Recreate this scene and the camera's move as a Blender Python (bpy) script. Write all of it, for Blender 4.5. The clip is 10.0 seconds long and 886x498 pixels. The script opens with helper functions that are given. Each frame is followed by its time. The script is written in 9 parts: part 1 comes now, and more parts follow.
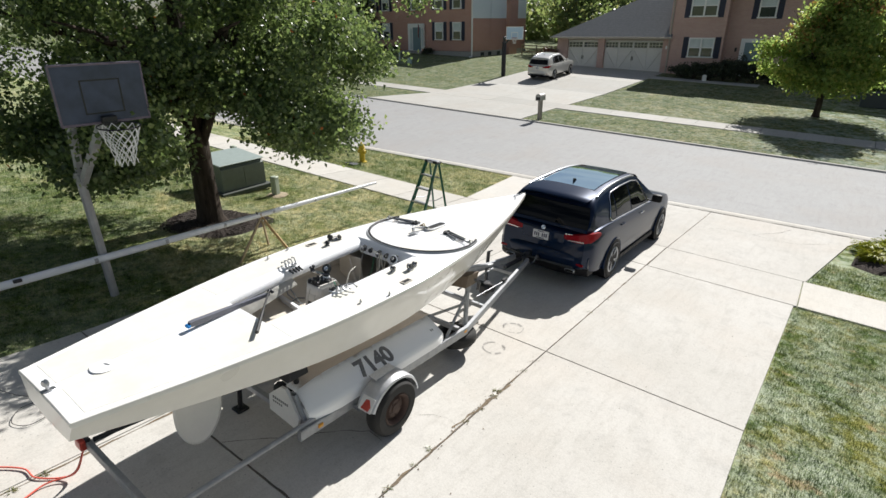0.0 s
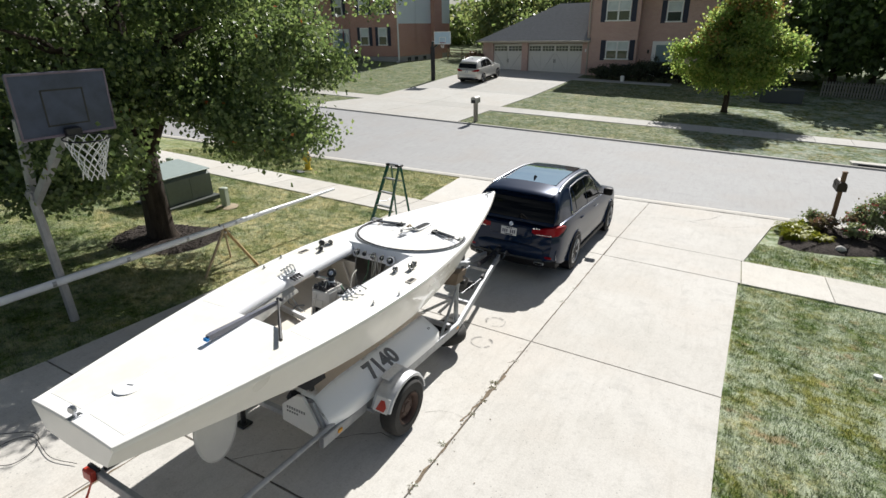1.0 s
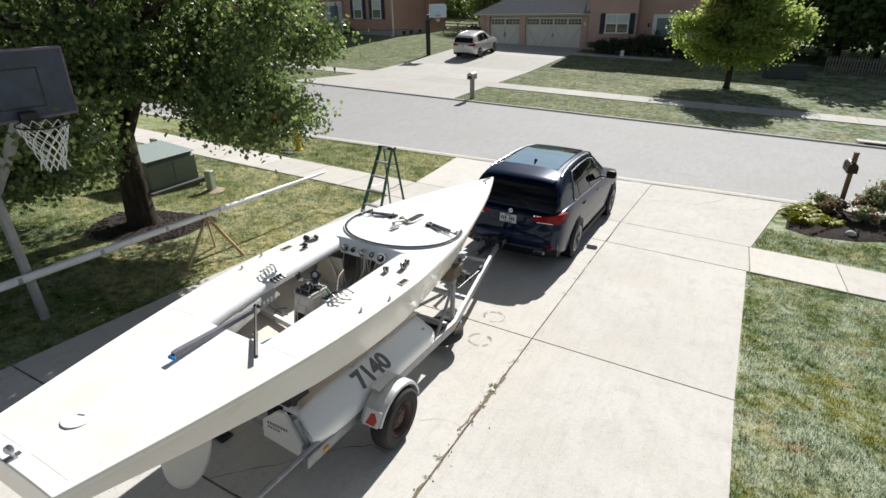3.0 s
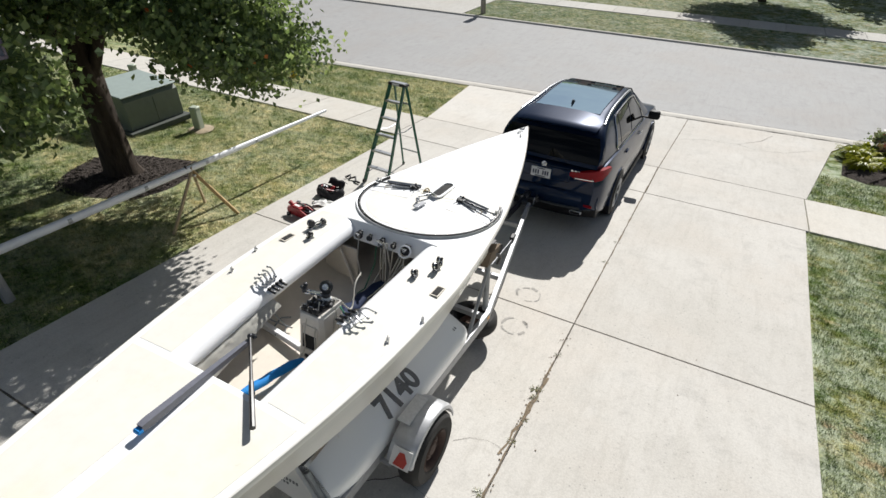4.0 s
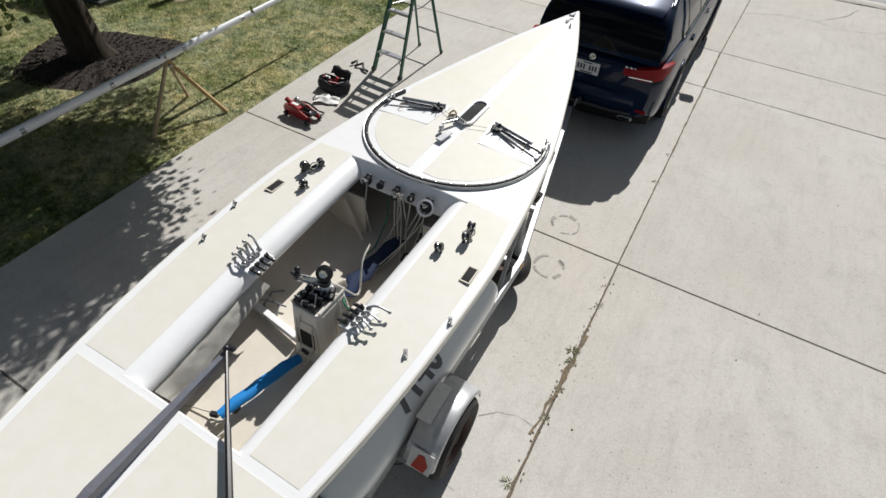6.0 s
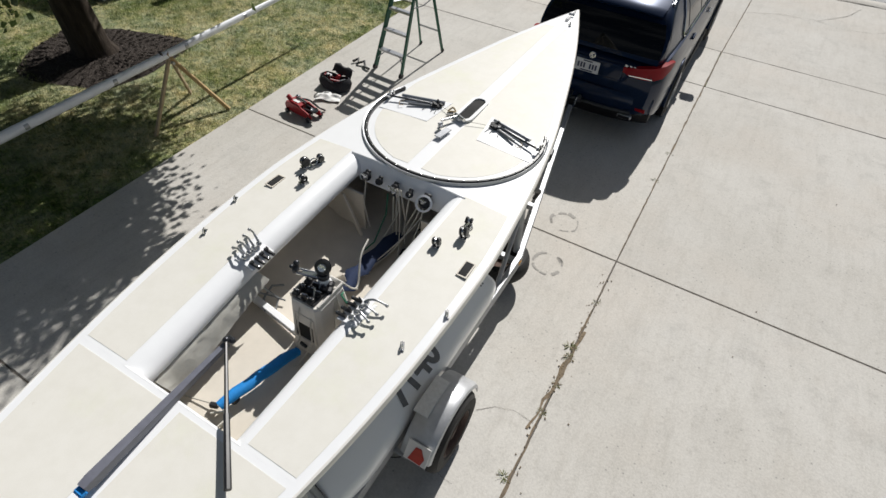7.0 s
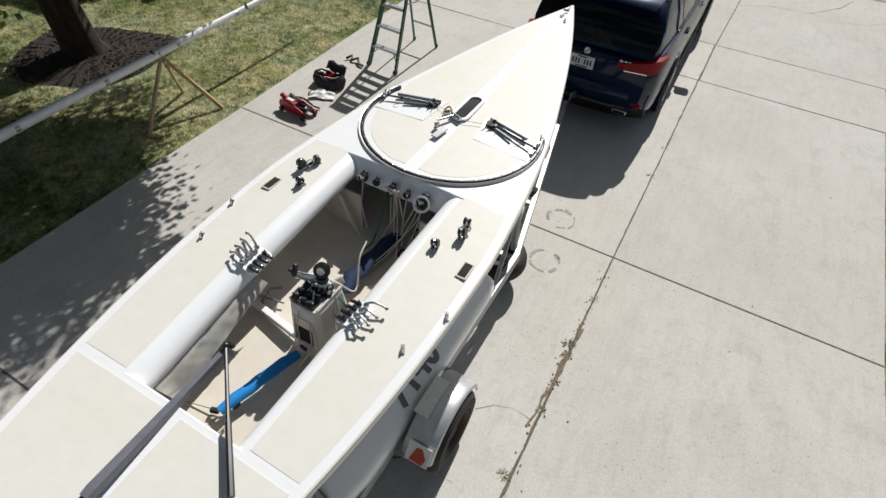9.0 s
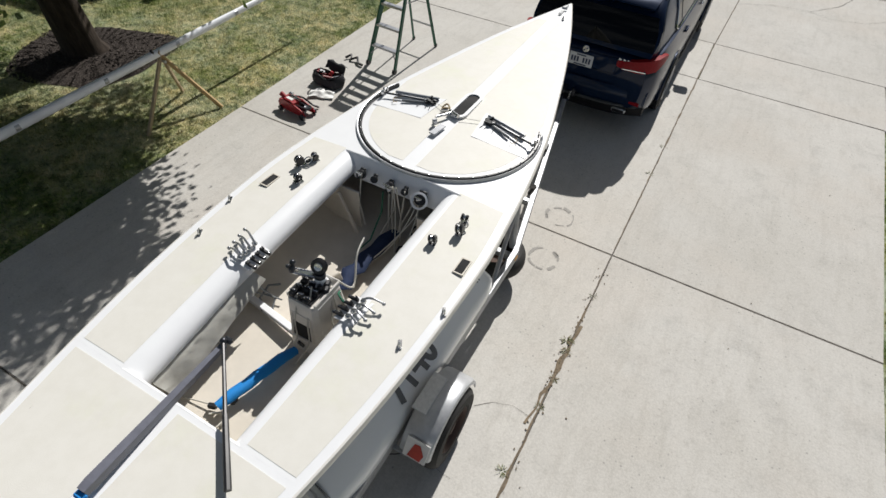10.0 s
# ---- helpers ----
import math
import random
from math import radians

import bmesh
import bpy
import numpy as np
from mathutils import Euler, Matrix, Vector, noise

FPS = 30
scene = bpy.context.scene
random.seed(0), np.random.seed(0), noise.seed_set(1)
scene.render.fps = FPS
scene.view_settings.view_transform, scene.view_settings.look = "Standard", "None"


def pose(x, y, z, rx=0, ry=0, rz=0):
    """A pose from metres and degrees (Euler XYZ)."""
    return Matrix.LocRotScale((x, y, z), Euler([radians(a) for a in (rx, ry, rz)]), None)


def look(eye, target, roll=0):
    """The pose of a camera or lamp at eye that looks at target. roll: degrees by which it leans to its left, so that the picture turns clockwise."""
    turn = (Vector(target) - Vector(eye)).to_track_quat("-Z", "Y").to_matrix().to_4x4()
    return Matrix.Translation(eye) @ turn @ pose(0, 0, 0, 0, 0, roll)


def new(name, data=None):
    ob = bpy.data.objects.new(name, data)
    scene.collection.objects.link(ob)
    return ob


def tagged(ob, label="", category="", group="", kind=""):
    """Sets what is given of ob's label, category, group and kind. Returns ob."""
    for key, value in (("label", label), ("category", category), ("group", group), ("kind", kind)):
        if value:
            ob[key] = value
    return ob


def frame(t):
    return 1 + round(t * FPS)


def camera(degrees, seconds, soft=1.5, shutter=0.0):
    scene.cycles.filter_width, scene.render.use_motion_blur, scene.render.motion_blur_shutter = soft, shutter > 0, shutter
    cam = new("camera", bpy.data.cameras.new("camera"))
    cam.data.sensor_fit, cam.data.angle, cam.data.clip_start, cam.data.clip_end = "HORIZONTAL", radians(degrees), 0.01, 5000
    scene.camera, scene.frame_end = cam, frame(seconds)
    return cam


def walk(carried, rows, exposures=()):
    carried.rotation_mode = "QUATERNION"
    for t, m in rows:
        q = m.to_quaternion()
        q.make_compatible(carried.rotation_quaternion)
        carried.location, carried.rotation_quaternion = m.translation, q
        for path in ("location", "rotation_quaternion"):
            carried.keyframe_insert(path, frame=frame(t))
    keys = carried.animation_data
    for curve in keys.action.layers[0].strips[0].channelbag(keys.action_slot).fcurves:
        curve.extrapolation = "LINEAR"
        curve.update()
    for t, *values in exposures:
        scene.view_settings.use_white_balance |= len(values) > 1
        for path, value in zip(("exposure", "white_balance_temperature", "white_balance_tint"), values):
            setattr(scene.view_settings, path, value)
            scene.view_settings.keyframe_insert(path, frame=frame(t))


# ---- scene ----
# The lot falls towards the street. It is laid out on its own plane and then tipped as a whole, so that z is up.
UPRIGHT = Vector((-0.036, -0.083, 1.0)).normalized()
SLOPE = UPRIGHT.rotation_difference(Vector((0, 0, 1))).to_matrix().to_4x4()
cam = camera(80.1, 10.0)
PATH = [
    (0, (-0.165, 0.035, 3.857), (-1.246, 1.566, 3.158), 4.1),
    (0.5, (-0.329, -0.141, 3.833), (-1.354, 1.432, 3.143), 3.8),
    (1, (-0.703, -0.476, 3.787), (-1.572, 1.198, 3.12), 3.3),
    (1.5, (-0.819, -0.529, 3.773), (-1.645, 1.168, 3.11), 3.3),
    (2, (-0.848, -0.515, 3.759), (-1.665, 1.187, 3.098), 3.3),
    (2.5, (-0.913, -0.375, 3.774), (-1.734, 1.315, 3.09), 3.2),
    (2.7, (-0.846, -0.246, 3.792), (-1.683, 1.428, 3.088), 3.1),
    (3.8, (-1.709, 0.8, 3.863), (-2.491, 2.379, 2.917), 3.6),
    (4, (-1.871, 0.999, 3.909), (-2.635, 2.542, 2.891), 3.7),
    (4.5, (-2.21, 1.513, 3.922), (-2.93, 2.943, 2.722), 4.0),
    (5, (-2.481, 1.881, 3.893), (-3.146, 3.202, 2.547), 4.5),
    (5.5, (-2.565, 1.992, 3.877), (-3.198, 3.261, 2.468), 4.6),
    (7, (-2.505, 1.959, 3.889), (-3.144, 3.216, 2.47), 4.7),
    (7.5, (-2.509, 1.959, 3.899), (-3.146, 3.215, 2.479), 4.6),
    (8, (-2.522, 1.972, 3.905), (-3.153, 3.225, 2.48), 4.6),
    (8.5, (-2.54, 1.968, 3.913), (-3.158, 3.223, 2.482), 4.5),
    (9, (-2.542, 1.976, 3.914), (-3.156, 3.229, 2.481), 4.6),
    (9.5, (-2.539, 1.98, 3.908), (-3.152, 3.233, 2.475), 4.4),
    (10, (-2.511, 1.966, 3.901), (-3.129, 3.219, 2.469), 4.4),
]
walk(cam, [(t, SLOPE @ look(eye, target, roll)) for t, eye, target, roll in PATH],
     [(0.0, 0.50), (2.5, 0.50), (4.0, 0.36), (4.5, 0.26), (5.0, 0.14), (5.5, 0.04), (7.0, 0.0), (10.0, 0.0)])

# ---- world, sun ----
SUN = Vector((-0.07, 1.0, 0.895)).normalized()
world = bpy.data.worlds.new("sky")
scene.world = world
world.use_nodes = True
wn = world.node_tree.nodes
sky = wn.new("ShaderNodeTexSky")
sky.sky_type = "NISHITA"
sky.sun_disc = False
SUN_TRUE = SLOPE @ SUN
sky.sun_elevation = math.asin(SUN_TRUE.z)
sky.sun_rotation = math.atan2(SUN_TRUE.x, SUN_TRUE.y)
# thin high cloud in streaks
wc = wn.new("ShaderNodeTexCoord")
wm = wn.new("ShaderNodeMapping")
wm.inputs["Scale"].default_value = (1.3, 3.2, 8.0)
wt = wn.new("ShaderNodeTexNoise")
wt.inputs["Scale"].default_value, wt.inputs["Detail"].default_value = 2.2, 5
wr = wn.new("ShaderNodeValToRGB")
wr.color_ramp.elements[0].position, wr.color_ramp.elements[1].position = 0.48, 0.60
wr.color_ramp.elements[1].color = (0.5, 0.5, 0.5, 1)
wx = wn.new("ShaderNodeMix")
wx.data_type = "RGBA"
wx.inputs[7].default_value = (11.0, 11.5, 12.0, 1)
for a, b in ((wc.outputs["Generated"], wm.inputs[0]), (wm.outputs[0], wt.inputs["Vector"]), (wt.outputs[0], wr.inputs[0]), (wr.outputs[0], wx.inputs[0]), (sky.outputs[0], wx.inputs[6]), (wx.outputs[2], wn["Background"].inputs[0])):
    world.node_tree.links.new(a, b)
wn["Background"].inputs[1].default_value = 0.034
lamp = bpy.data.lights.new("sun", "SUN")
lamp.energy, lamp.angle, lamp.color = 5.0, radians(0.53), (1.0, 0.975, 0.935)
sun = new("sun", lamp)
sun.matrix_world = look(SUN * 60, (0, 0, 0))

# ---- helpers of this scene ----
rng = random.Random(7)


def mesh_of(bm, name):
    bmesh.ops.recalc_face_normals(bm, faces=bm.faces)
    me = bpy.data.meshes.new(name)
    bm.to_mesh(me)
    bm.free()
    return me


def smooth(me, angle=35):
    me.polygons.foreach_set("use_smooth", [True] * len(me.polygons))
    me.set_sharp_from_angle(angle=radians(angle))
    return me


def part(name, bm, mat, parent, label="", m=None, soft=0):
    me = mesh_of(bm, name)
    if soft:
        smooth(me, soft)
    me.materials.append(mat)
    ob = new(name, me)
    ob.parent = parent
    if m is not None:
        ob.matrix_basis = m
    if label:
        tagged(ob, label)
    return ob


def thing(name, m, label, category, group="", kind=""):
    ob = new(name)
    ob.empty_display_size = 0.1
    ob.matrix_basis = m
    return tagged(ob, label, category, group, kind)


def solo(name, bm, mat, m, label, category, group="", kind="", soft=0):
    me = mesh_of(bm, name)
    if soft:
        smooth(me, soft)
    me.materials.append(mat)
    ob = new(name, me)
    ob.matrix_basis = m
    return tagged(ob, label, category, group, kind)


def box(bm, c, s, rot=None, bevel=0.0, seg=1):
    r = bmesh.ops.create_cube(bm, size=1)
    vs = r["verts"]
    if bevel:
        bmesh.ops.scale(bm, vec=s, verts=vs)
        es = list({e for v in vs for e in v.link_edges})
        b = bmesh.ops.bevel(bm, geom=es, offset=min(bevel, min(s) * 0.45), segments=seg, profile=0.5, affect="EDGES")
        vs = list({v for f in b["faces"] for v in f.verts} | {v for v in vs if v.is_valid})
    else:
        bmesh.ops.scale(bm, vec=s, verts=vs)
    m = Matrix.Translation(c)
    if rot is not None:
        m = m @ (rot if isinstance(rot, Matrix) else pose(0, 0, 0, *rot))
    bmesh.ops.transform(bm, matrix=m, verts=vs)
    return vs


def rod(bm, p, q, r, r2=None, seg=8, caps=True):
    p, q = Vector(p), Vector(q)
    d = q - p
    m = Matrix.Translation((p + q) / 2) @ d.to_track_quat("Z", "Y").to_matrix().to_4x4()
    return bmesh.ops.create_cone(bm, cap_ends=caps, segments=seg, radius1=r, radius2=r if r2 is None else r2, depth=d.length, matrix=m)["verts"]


def ball(bm, c, r, u=8, v=6, s=(1, 1, 1)):
    return bmesh.ops.create_uvsphere(bm, u_segments=u, v_segments=v, radius=r, matrix=Matrix.Translation(c) @ Matrix.Diagonal((*s, 1)))["verts"]


def loft(bm, rings, closed=True, caps=True):
    """Faces between rings of equally many points."""
    vs = [[bm.verts.new(p) for p in ring] for ring in rings]
    n = len(vs[0])
    for a, b in zip(vs, vs[1:]):
        for i in range(n if closed else n - 1):
            j = (i + 1) % n
            bm.faces.new((a[i], a[j], b[j], b[i]))
    if caps and closed:
        bm.faces.new(vs[0][::-1])
        bm.faces.new(vs[-1])
    return vs


def tube(bm, pts, r, seg=6, r_end=None):
    """A round bar through points."""
    pts = [Vector(p) for p in pts]
    rings = []
    for i, p in enumerate(pts):
        d = (pts[min(i + 1, len(pts) - 1)] - pts[max(i - 1, 0)]).normalized()
        q = d.to_track_quat("Z", "Y")
        rr = r if r_end is None else r + (r_end - r) * i / (len(pts) - 1)
        rings.append([p + q @ Vector((rr * math.cos(2 * math.pi * k / seg), rr * math.sin(2 * math.pi * k / seg), 0)) for k in range(seg)])
    return loft(bm, rings)


def bend(pts, n=6):
    """A smooth run of points through the given ones."""
    out = []
    tabs = [[(i, p[k]) for i, p in enumerate(pts)] for k in range(3)]
    for i in range((len(pts) - 1) * n + 1):
        out.append(tuple(spline(t, i / n) for t in tabs))
    return out


def spin(bm, prof, seg=24, m=None):
    """A turned shape: (radius, height) pairs round z."""
    m = m or Matrix.Identity(4)
    rings = [[m @ Vector((r * math.cos(2 * math.pi * k / seg), r * math.sin(2 * math.pi * k / seg), z)) for k in range(seg)] for r, z in prof]
    return loft(bm, rings, caps=False)


def slab(bm, poly, z0, z1):
    """An upright prism over a plan polygon."""
    return loft(bm, [[(x, y, z0) for x, y in poly], [(x, y, z1) for x, y in poly]])


def lerp(table, v):
    if v <= table[0][0]:
        return table[0][1]
    for (a, fa), (b, fb) in zip(table, table[1:]):
        if v <= b:
            return fa + (fb - fa) * (v - a) / (b - a)
    return table[-1][1]


def spline(table, v):
    """A smooth curve through (place, value) pairs."""
    n = len(table)
    if v <= table[0][0]:
        return table[0][1]
    if v >= table[-1][0]:
        return table[-1][1]
    i = max(k for k in range(n - 1) if table[k][0] <= v)
    def slope(k):
        if k == 0:
            return (table[1][1] - table[0][1]) / (table[1][0] - table[0][0])
        if k == n - 1:
            return (table[-1][1] - table[-2][1]) / (table[-1][0] - table[-2][0])
        return (table[k + 1][1] - table[k - 1][1]) / (table[k + 1][0] - table[k - 1][0])
    (a, fa), (b, fb) = table[i], table[i + 1]
    w = b - a
    s = (v - a) / w
    return (2 * s**3 - 3 * s**2 + 1) * fa + (s**3 - 2 * s**2 + s) * w * slope(i) + (3 * s**2 - 2 * s**3) * fb + (s**3 - s**2) * w * slope(i + 1)


# The lie of the land over the lot's plane.
RISE = [(-80, 0.0), (16.6, 0.0), (26.2, 0.68), (26.36, 0.73), (30.6, 1.16), (32.2, 1.32), (37.6, 1.90), (48.8, 3.47), (66.0, 4.9), (600.0, 49.0)]
CROSS = [(12.6, 0.0), (16.6, 0.024), (18.0, 0.020), (26.2, 0.0)]


def land(x, y):
    return lerp(RISE, y) + lerp(CROSS, y) * (max(-32.0, min(12.0, x)) + 4.0)


PLUMB = Vector((0, 0, 1)).rotation_difference(UPRIGHT).to_matrix().to_4x4()


def up(x, y, rz=0, dz=0.0):
    """A plumb place on the land."""
    return Matrix.Translation((x, y, land(x, y) + dz)) @ PLUMB @ pose(0, 0, 0, 0, 0, rz)


def flat(x, y, rz=0, dz=0.0):
    return pose(x, y, land(x, y) + dz, 0, 0, rz)


# ---- materials ----
def material(name, rough=0.6, metal=0.0, spec=0.5):
    mat = bpy.data.materials.new(name)
    mat.use_nodes = True
    b = mat.node_tree.nodes["Principled BSDF"]
    b.inputs["Roughness"].default_value = rough
    b.inputs["Metallic"].default_value = metal
    b.inputs["Specular IOR Level"].default_value = spec
    return mat, mat.node_tree.nodes, mat.node_tree.links, b


def ramp_of(n, l, src, stops):
    r = n.new("ShaderNodeValToRGB")
    e = r.color_ramp.elements
    while len(e) < len(stops):
        e.new(0.5)
    for el, (p, c) in zip(e, stops):
        el.position = p
        el.color = (*c, 1) if len(c) == 3 else c
    l.new(src, r.inputs[0])
    return r.outputs[0]


def noise_of(n, l, scale, detail=4, rough=0.6, vec=None, stretch=None):
    t = n.new("ShaderNodeTexNoise")
    t.inputs["Scale"].default_value = scale
    t.inputs["Detail"].default_value = detail
    t.inputs["Roughness"].default_value = rough
    if vec is None:
        vec = n.new("ShaderNodeTexCoord").outputs["Object"]
    if stretch:
        mp = n.new("ShaderNodeMapping")
        mp.inputs["Scale"].default_value = stretch
        l.new(vec, mp.inputs[0])
        vec = mp.outputs[0]
    l.new(vec, t.inputs["Vector"])
    return t.outputs[0]


def blend(n, l, fac, a, b, mode="MIX"):
    m = n.new("ShaderNodeMix")
    m.data_type, m.blend_type = "RGBA", mode
    for sock, v in ((m.inputs[0], fac), (m.inputs[6], a), (m.inputs[7], b)):
        if isinstance(v, (int, float)):
            sock.default_value = v
        elif isinstance(v, tuple):
            sock.default_value = (*v, 1)
        else:
            l.new(v, sock)
    return m.outputs[2]


def relief(n, l, b, src, strength, dist=0.01):
    u = n.new("ShaderNodeBump")
    u.inputs["Strength"].default_value = strength
    u.inputs["Distance"].default_value = dist
    l.new(src, u.inputs["Height"])
    l.new(u.outputs[0], b.inputs["Normal"])


def plain(name, col, rough=0.5, metal=0.0, grain=0.12, scale=30.0, spec=0.5, bump=0.0, coat=0.0):
    """A surface of one paint or metal, with slight mottling and wear at two scales."""
    mat, n, l, b = material(name, rough, metal, spec)
    c1 = tuple(max(0.0, v * (1 - grain)) for v in col)
    c2 = tuple(min(1.0, v * (1 + grain)) for v in col)
    f = noise_of(n, l, scale)
    g = noise_of(n, l, scale * 0.13, 3)
    fine = ramp_of(n, l, f, [(0.3, c1), (0.7, c2)])
    big = ramp_of(n, l, g, [(0.35, tuple(v * (1 - 0.6 * grain) for v in col)), (0.7, col)])
    l.new(blend(n, l, 0.5, fine, big), b.inputs["Base Color"])
    rr = n.new("ShaderNodeMapRange")
    rr.inputs[3].default_value, rr.inputs[4].default_value = max(0.02, rough * 0.8), min(1.0, rough * 1.2)
    l.new(g, rr.inputs[0])
    l.new(rr.outputs[0], b.inputs["Roughness"])
    if bump:
        relief(n, l, b, f, bump, 0.004)
    if coat:
        b.inputs["Coat Weight"].default_value = coat
        b.inputs["Coat Roughness"].default_value = 0.03
    return mat


def object_tone(n, l, lo, hi):
    o = n.new("ShaderNodeObjectInfo")
    m = n.new("ShaderNodeMapRange")
    m.inputs[3].default_value, m.inputs[4].default_value = lo, hi
    l.new(o.outputs["Random"], m.inputs[0])
    return m.outputs[0]


def concrete_mat(name, base, stain, pits=True):
    mat, n, l, b = material(name, 0.85, 0, 0.35)
    co = n.new("ShaderNodeNewGeometry").outputs["Position"]
    fine = noise_of(n, l, 60, 5, 0.7, co)
    mid = noise_of(n, l, 3.2, 6, 0.65, co)
    big = noise_of(n, l, 0.55, 4, 0.6, co)
    c = ramp_of(n, l, mid, [(0.27, tuple(v * 0.72 for v in base)), (0.47, base), (0.75, tuple(min(1, v * 1.07) for v in base))])
    c = blend(n, l, ramp_of(n, l, big, [(0.40, (0, 0, 0)), (0.68, (0.8, 0.8, 0.8))]), c, stain)
    grit = noise_of(n, l, 16, 8, 0.8, co)
    c = blend(n, l, 0.9, c, ramp_of(n, l, grit, [(0.30, (0.70, 0.68, 0.66)), (0.48, (1, 1, 1)), (0.7, (1.0, 1.0, 1.0))]), "MULTIPLY")
    warm = noise_of(n, l, 0.42, 5, 0.62, n.new("ShaderNodeTexCoord").outputs["Object"])
    c = blend(n, l, ramp_of(n, l, warm, [(0.48, (0, 0, 0)), (0.66, (0.55, 0.55, 0.55))]), c, tuple(v * k for v, k in zip(base, (0.93, 0.84, 0.76))))
    brush = noise_of(n, l, 9, 6, 0.75, co, (1.0, 0.12, 1.0))
    c = blend(n, l, 0.8, c, ramp_of(n, l, brush, [(0.32, (0.80, 0.79, 0.77)), (0.52, (1, 1, 1))]), "MULTIPLY")
    c = blend(n, l, 0.42, c, ramp_of(n, l, fine, [(0.28, tuple(v * 0.68 for v in base)), (0.6, tuple(min(1, v * 1.12) for v in base))]))
    if pits:
        v = n.new("ShaderNodeTexVoronoi")
        v.inputs["Scale"].default_value = 15.0
        l.new(co, v.inputs["Vector"])
        spots = noise_of(n, l, 1.1, 3, 0.6, co)
        thr = n.new("ShaderNodeMath")
        thr.operation = "MULTIPLY"
        l.new(ramp_of(n, l, v.outputs["Distance"], [(0.07, (1, 1, 1)), (0.16, (0, 0, 0))]), thr.inputs[0])
        l.new(ramp_of(n, l, spots, [(0.43, (0, 0, 0)), (0.54, (1, 1, 1))]), thr.inputs[1])
        c = blend(n, l, thr.outputs[0], c, tuple(v * 0.58 for v in base))
    m2 = n.new("ShaderNodeMix")
    m2.data_type, m2.blend_type = "RGBA", "MULTIPLY"
    m2.inputs[0].default_value = 1.0
    l.new(c, m2.inputs[6])
    tone = object_tone(n, l, 0.91, 1.05)
    comb = n.new("ShaderNodeCombineColor")
    for k in range(3):
        l.new(tone, comb.inputs[k])
    l.new(comb.outputs[0], m2.inputs[7])
    l.new(m2.outputs[2], b.inputs["Base Color"])
    relief(n, l, b, fine, 0.25, 0.006)
    return mat


CONCRETE = concrete_mat("concrete", (0.555, 0.537, 0.502), (0.455, 0.43, 0.385))
WALKWAY = concrete_mat("walk_concrete", (0.56, 0.54, 0.495), (0.49, 0.465, 0.42), False)
FAR_CONCRETE = concrete_mat("far_concrete", (0.46, 0.45, 0.42), (0.40, 0.385, 0.35), False)
ROAD = concrete_mat("road_surface", (0.385, 0.385, 0.385), (0.355, 0.355, 0.355), False)


def dryness(n, l, co):
    """How parched the grass is: patches at two scales; the lawn under the maple is the driest."""
    mid = noise_of(n, l, 1.6, 6, 0.7, co)
    big = noise_of(n, l, 0.33, 4, 0.6, co)
    f = n.new("ShaderNodeMath")
    f.operation = "ADD"
    l.new(mid, f.inputs[0])
    l.new(big, f.inputs[1])
    sep = n.new("ShaderNodeSeparateXYZ")
    l.new(co, sep.inputs[0])
    side = n.new("ShaderNodeMapRange")
    side.inputs[1].default_value, side.inputs[2].default_value, side.inputs[3].default_value, side.inputs[4].default_value = -6.0, -8.0, 0.0, 0.205
    l.new(sep.outputs[0], side.inputs[0])
    deep = n.new("ShaderNodeMapRange")
    deep.inputs[1].default_value, deep.inputs[2].default_value, deep.inputs[3].default_value, deep.inputs[4].default_value = 18.0, 24.0, 1.0, 0.05
    l.new(sep.outputs[1], deep.inputs[0])
    m = n.new("ShaderNodeMath")
    m.operation = "MULTIPLY"
    l.new(side.outputs[0], m.inputs[0])
    l.new(deep.outputs[0], m.inputs[1])
    t = n.new("ShaderNodeMath")
    t.operation = "ADD"
    l.new(f.outputs[0], t.inputs[0])
    l.new(m.outputs[0], t.inputs[1])
    h = n.new("ShaderNodeMath")
    h.operation = "MULTIPLY"
    h.inputs[1].default_value = 0.5
    l.new(t.outputs[0], h.inputs[0])
    # greener and darker round the maple: some of its shade painted into the grass
    shade_x = n.new("ShaderNodeMapRange")
    shade_x.inputs[1].default_value, shade_x.inputs[2].default_value, shade_x.inputs[3].default_value, shade_x.inputs[4].default_value = -10.6, -13.0, 0.0, 0.10
    l.new(sep.outputs[0], shade_x.inputs[0])
    shade_y = n.new("ShaderNodeMapRange")
    shade_y.inputs[1].default_value, shade_y.inputs[2].default_value, shade_y.inputs[3].default_value, shade_y.inputs[4].default_value = 5.2, 3.4, 0.0, 0.18
    l.new(sep.outputs[1], shade_y.inputs[0])
    k0 = n.new("ShaderNodeMath")
    k0.operation = "SUBTRACT"
    l.new(h.outputs[0], k0.inputs[0])
    l.new(shade_y.outputs[0], k0.inputs[1])
    k = n.new("ShaderNodeMath")
    k.operation = "SUBTRACT"
    l.new(k0.outputs[0], k.inputs[0])
    l.new(shade_x.outputs[0], k.inputs[1])
    return ramp_of(n, l, k.outputs[0], [(0.475, (0, 0, 0)), (0.605, (0.92, 0.92, 0.92))])


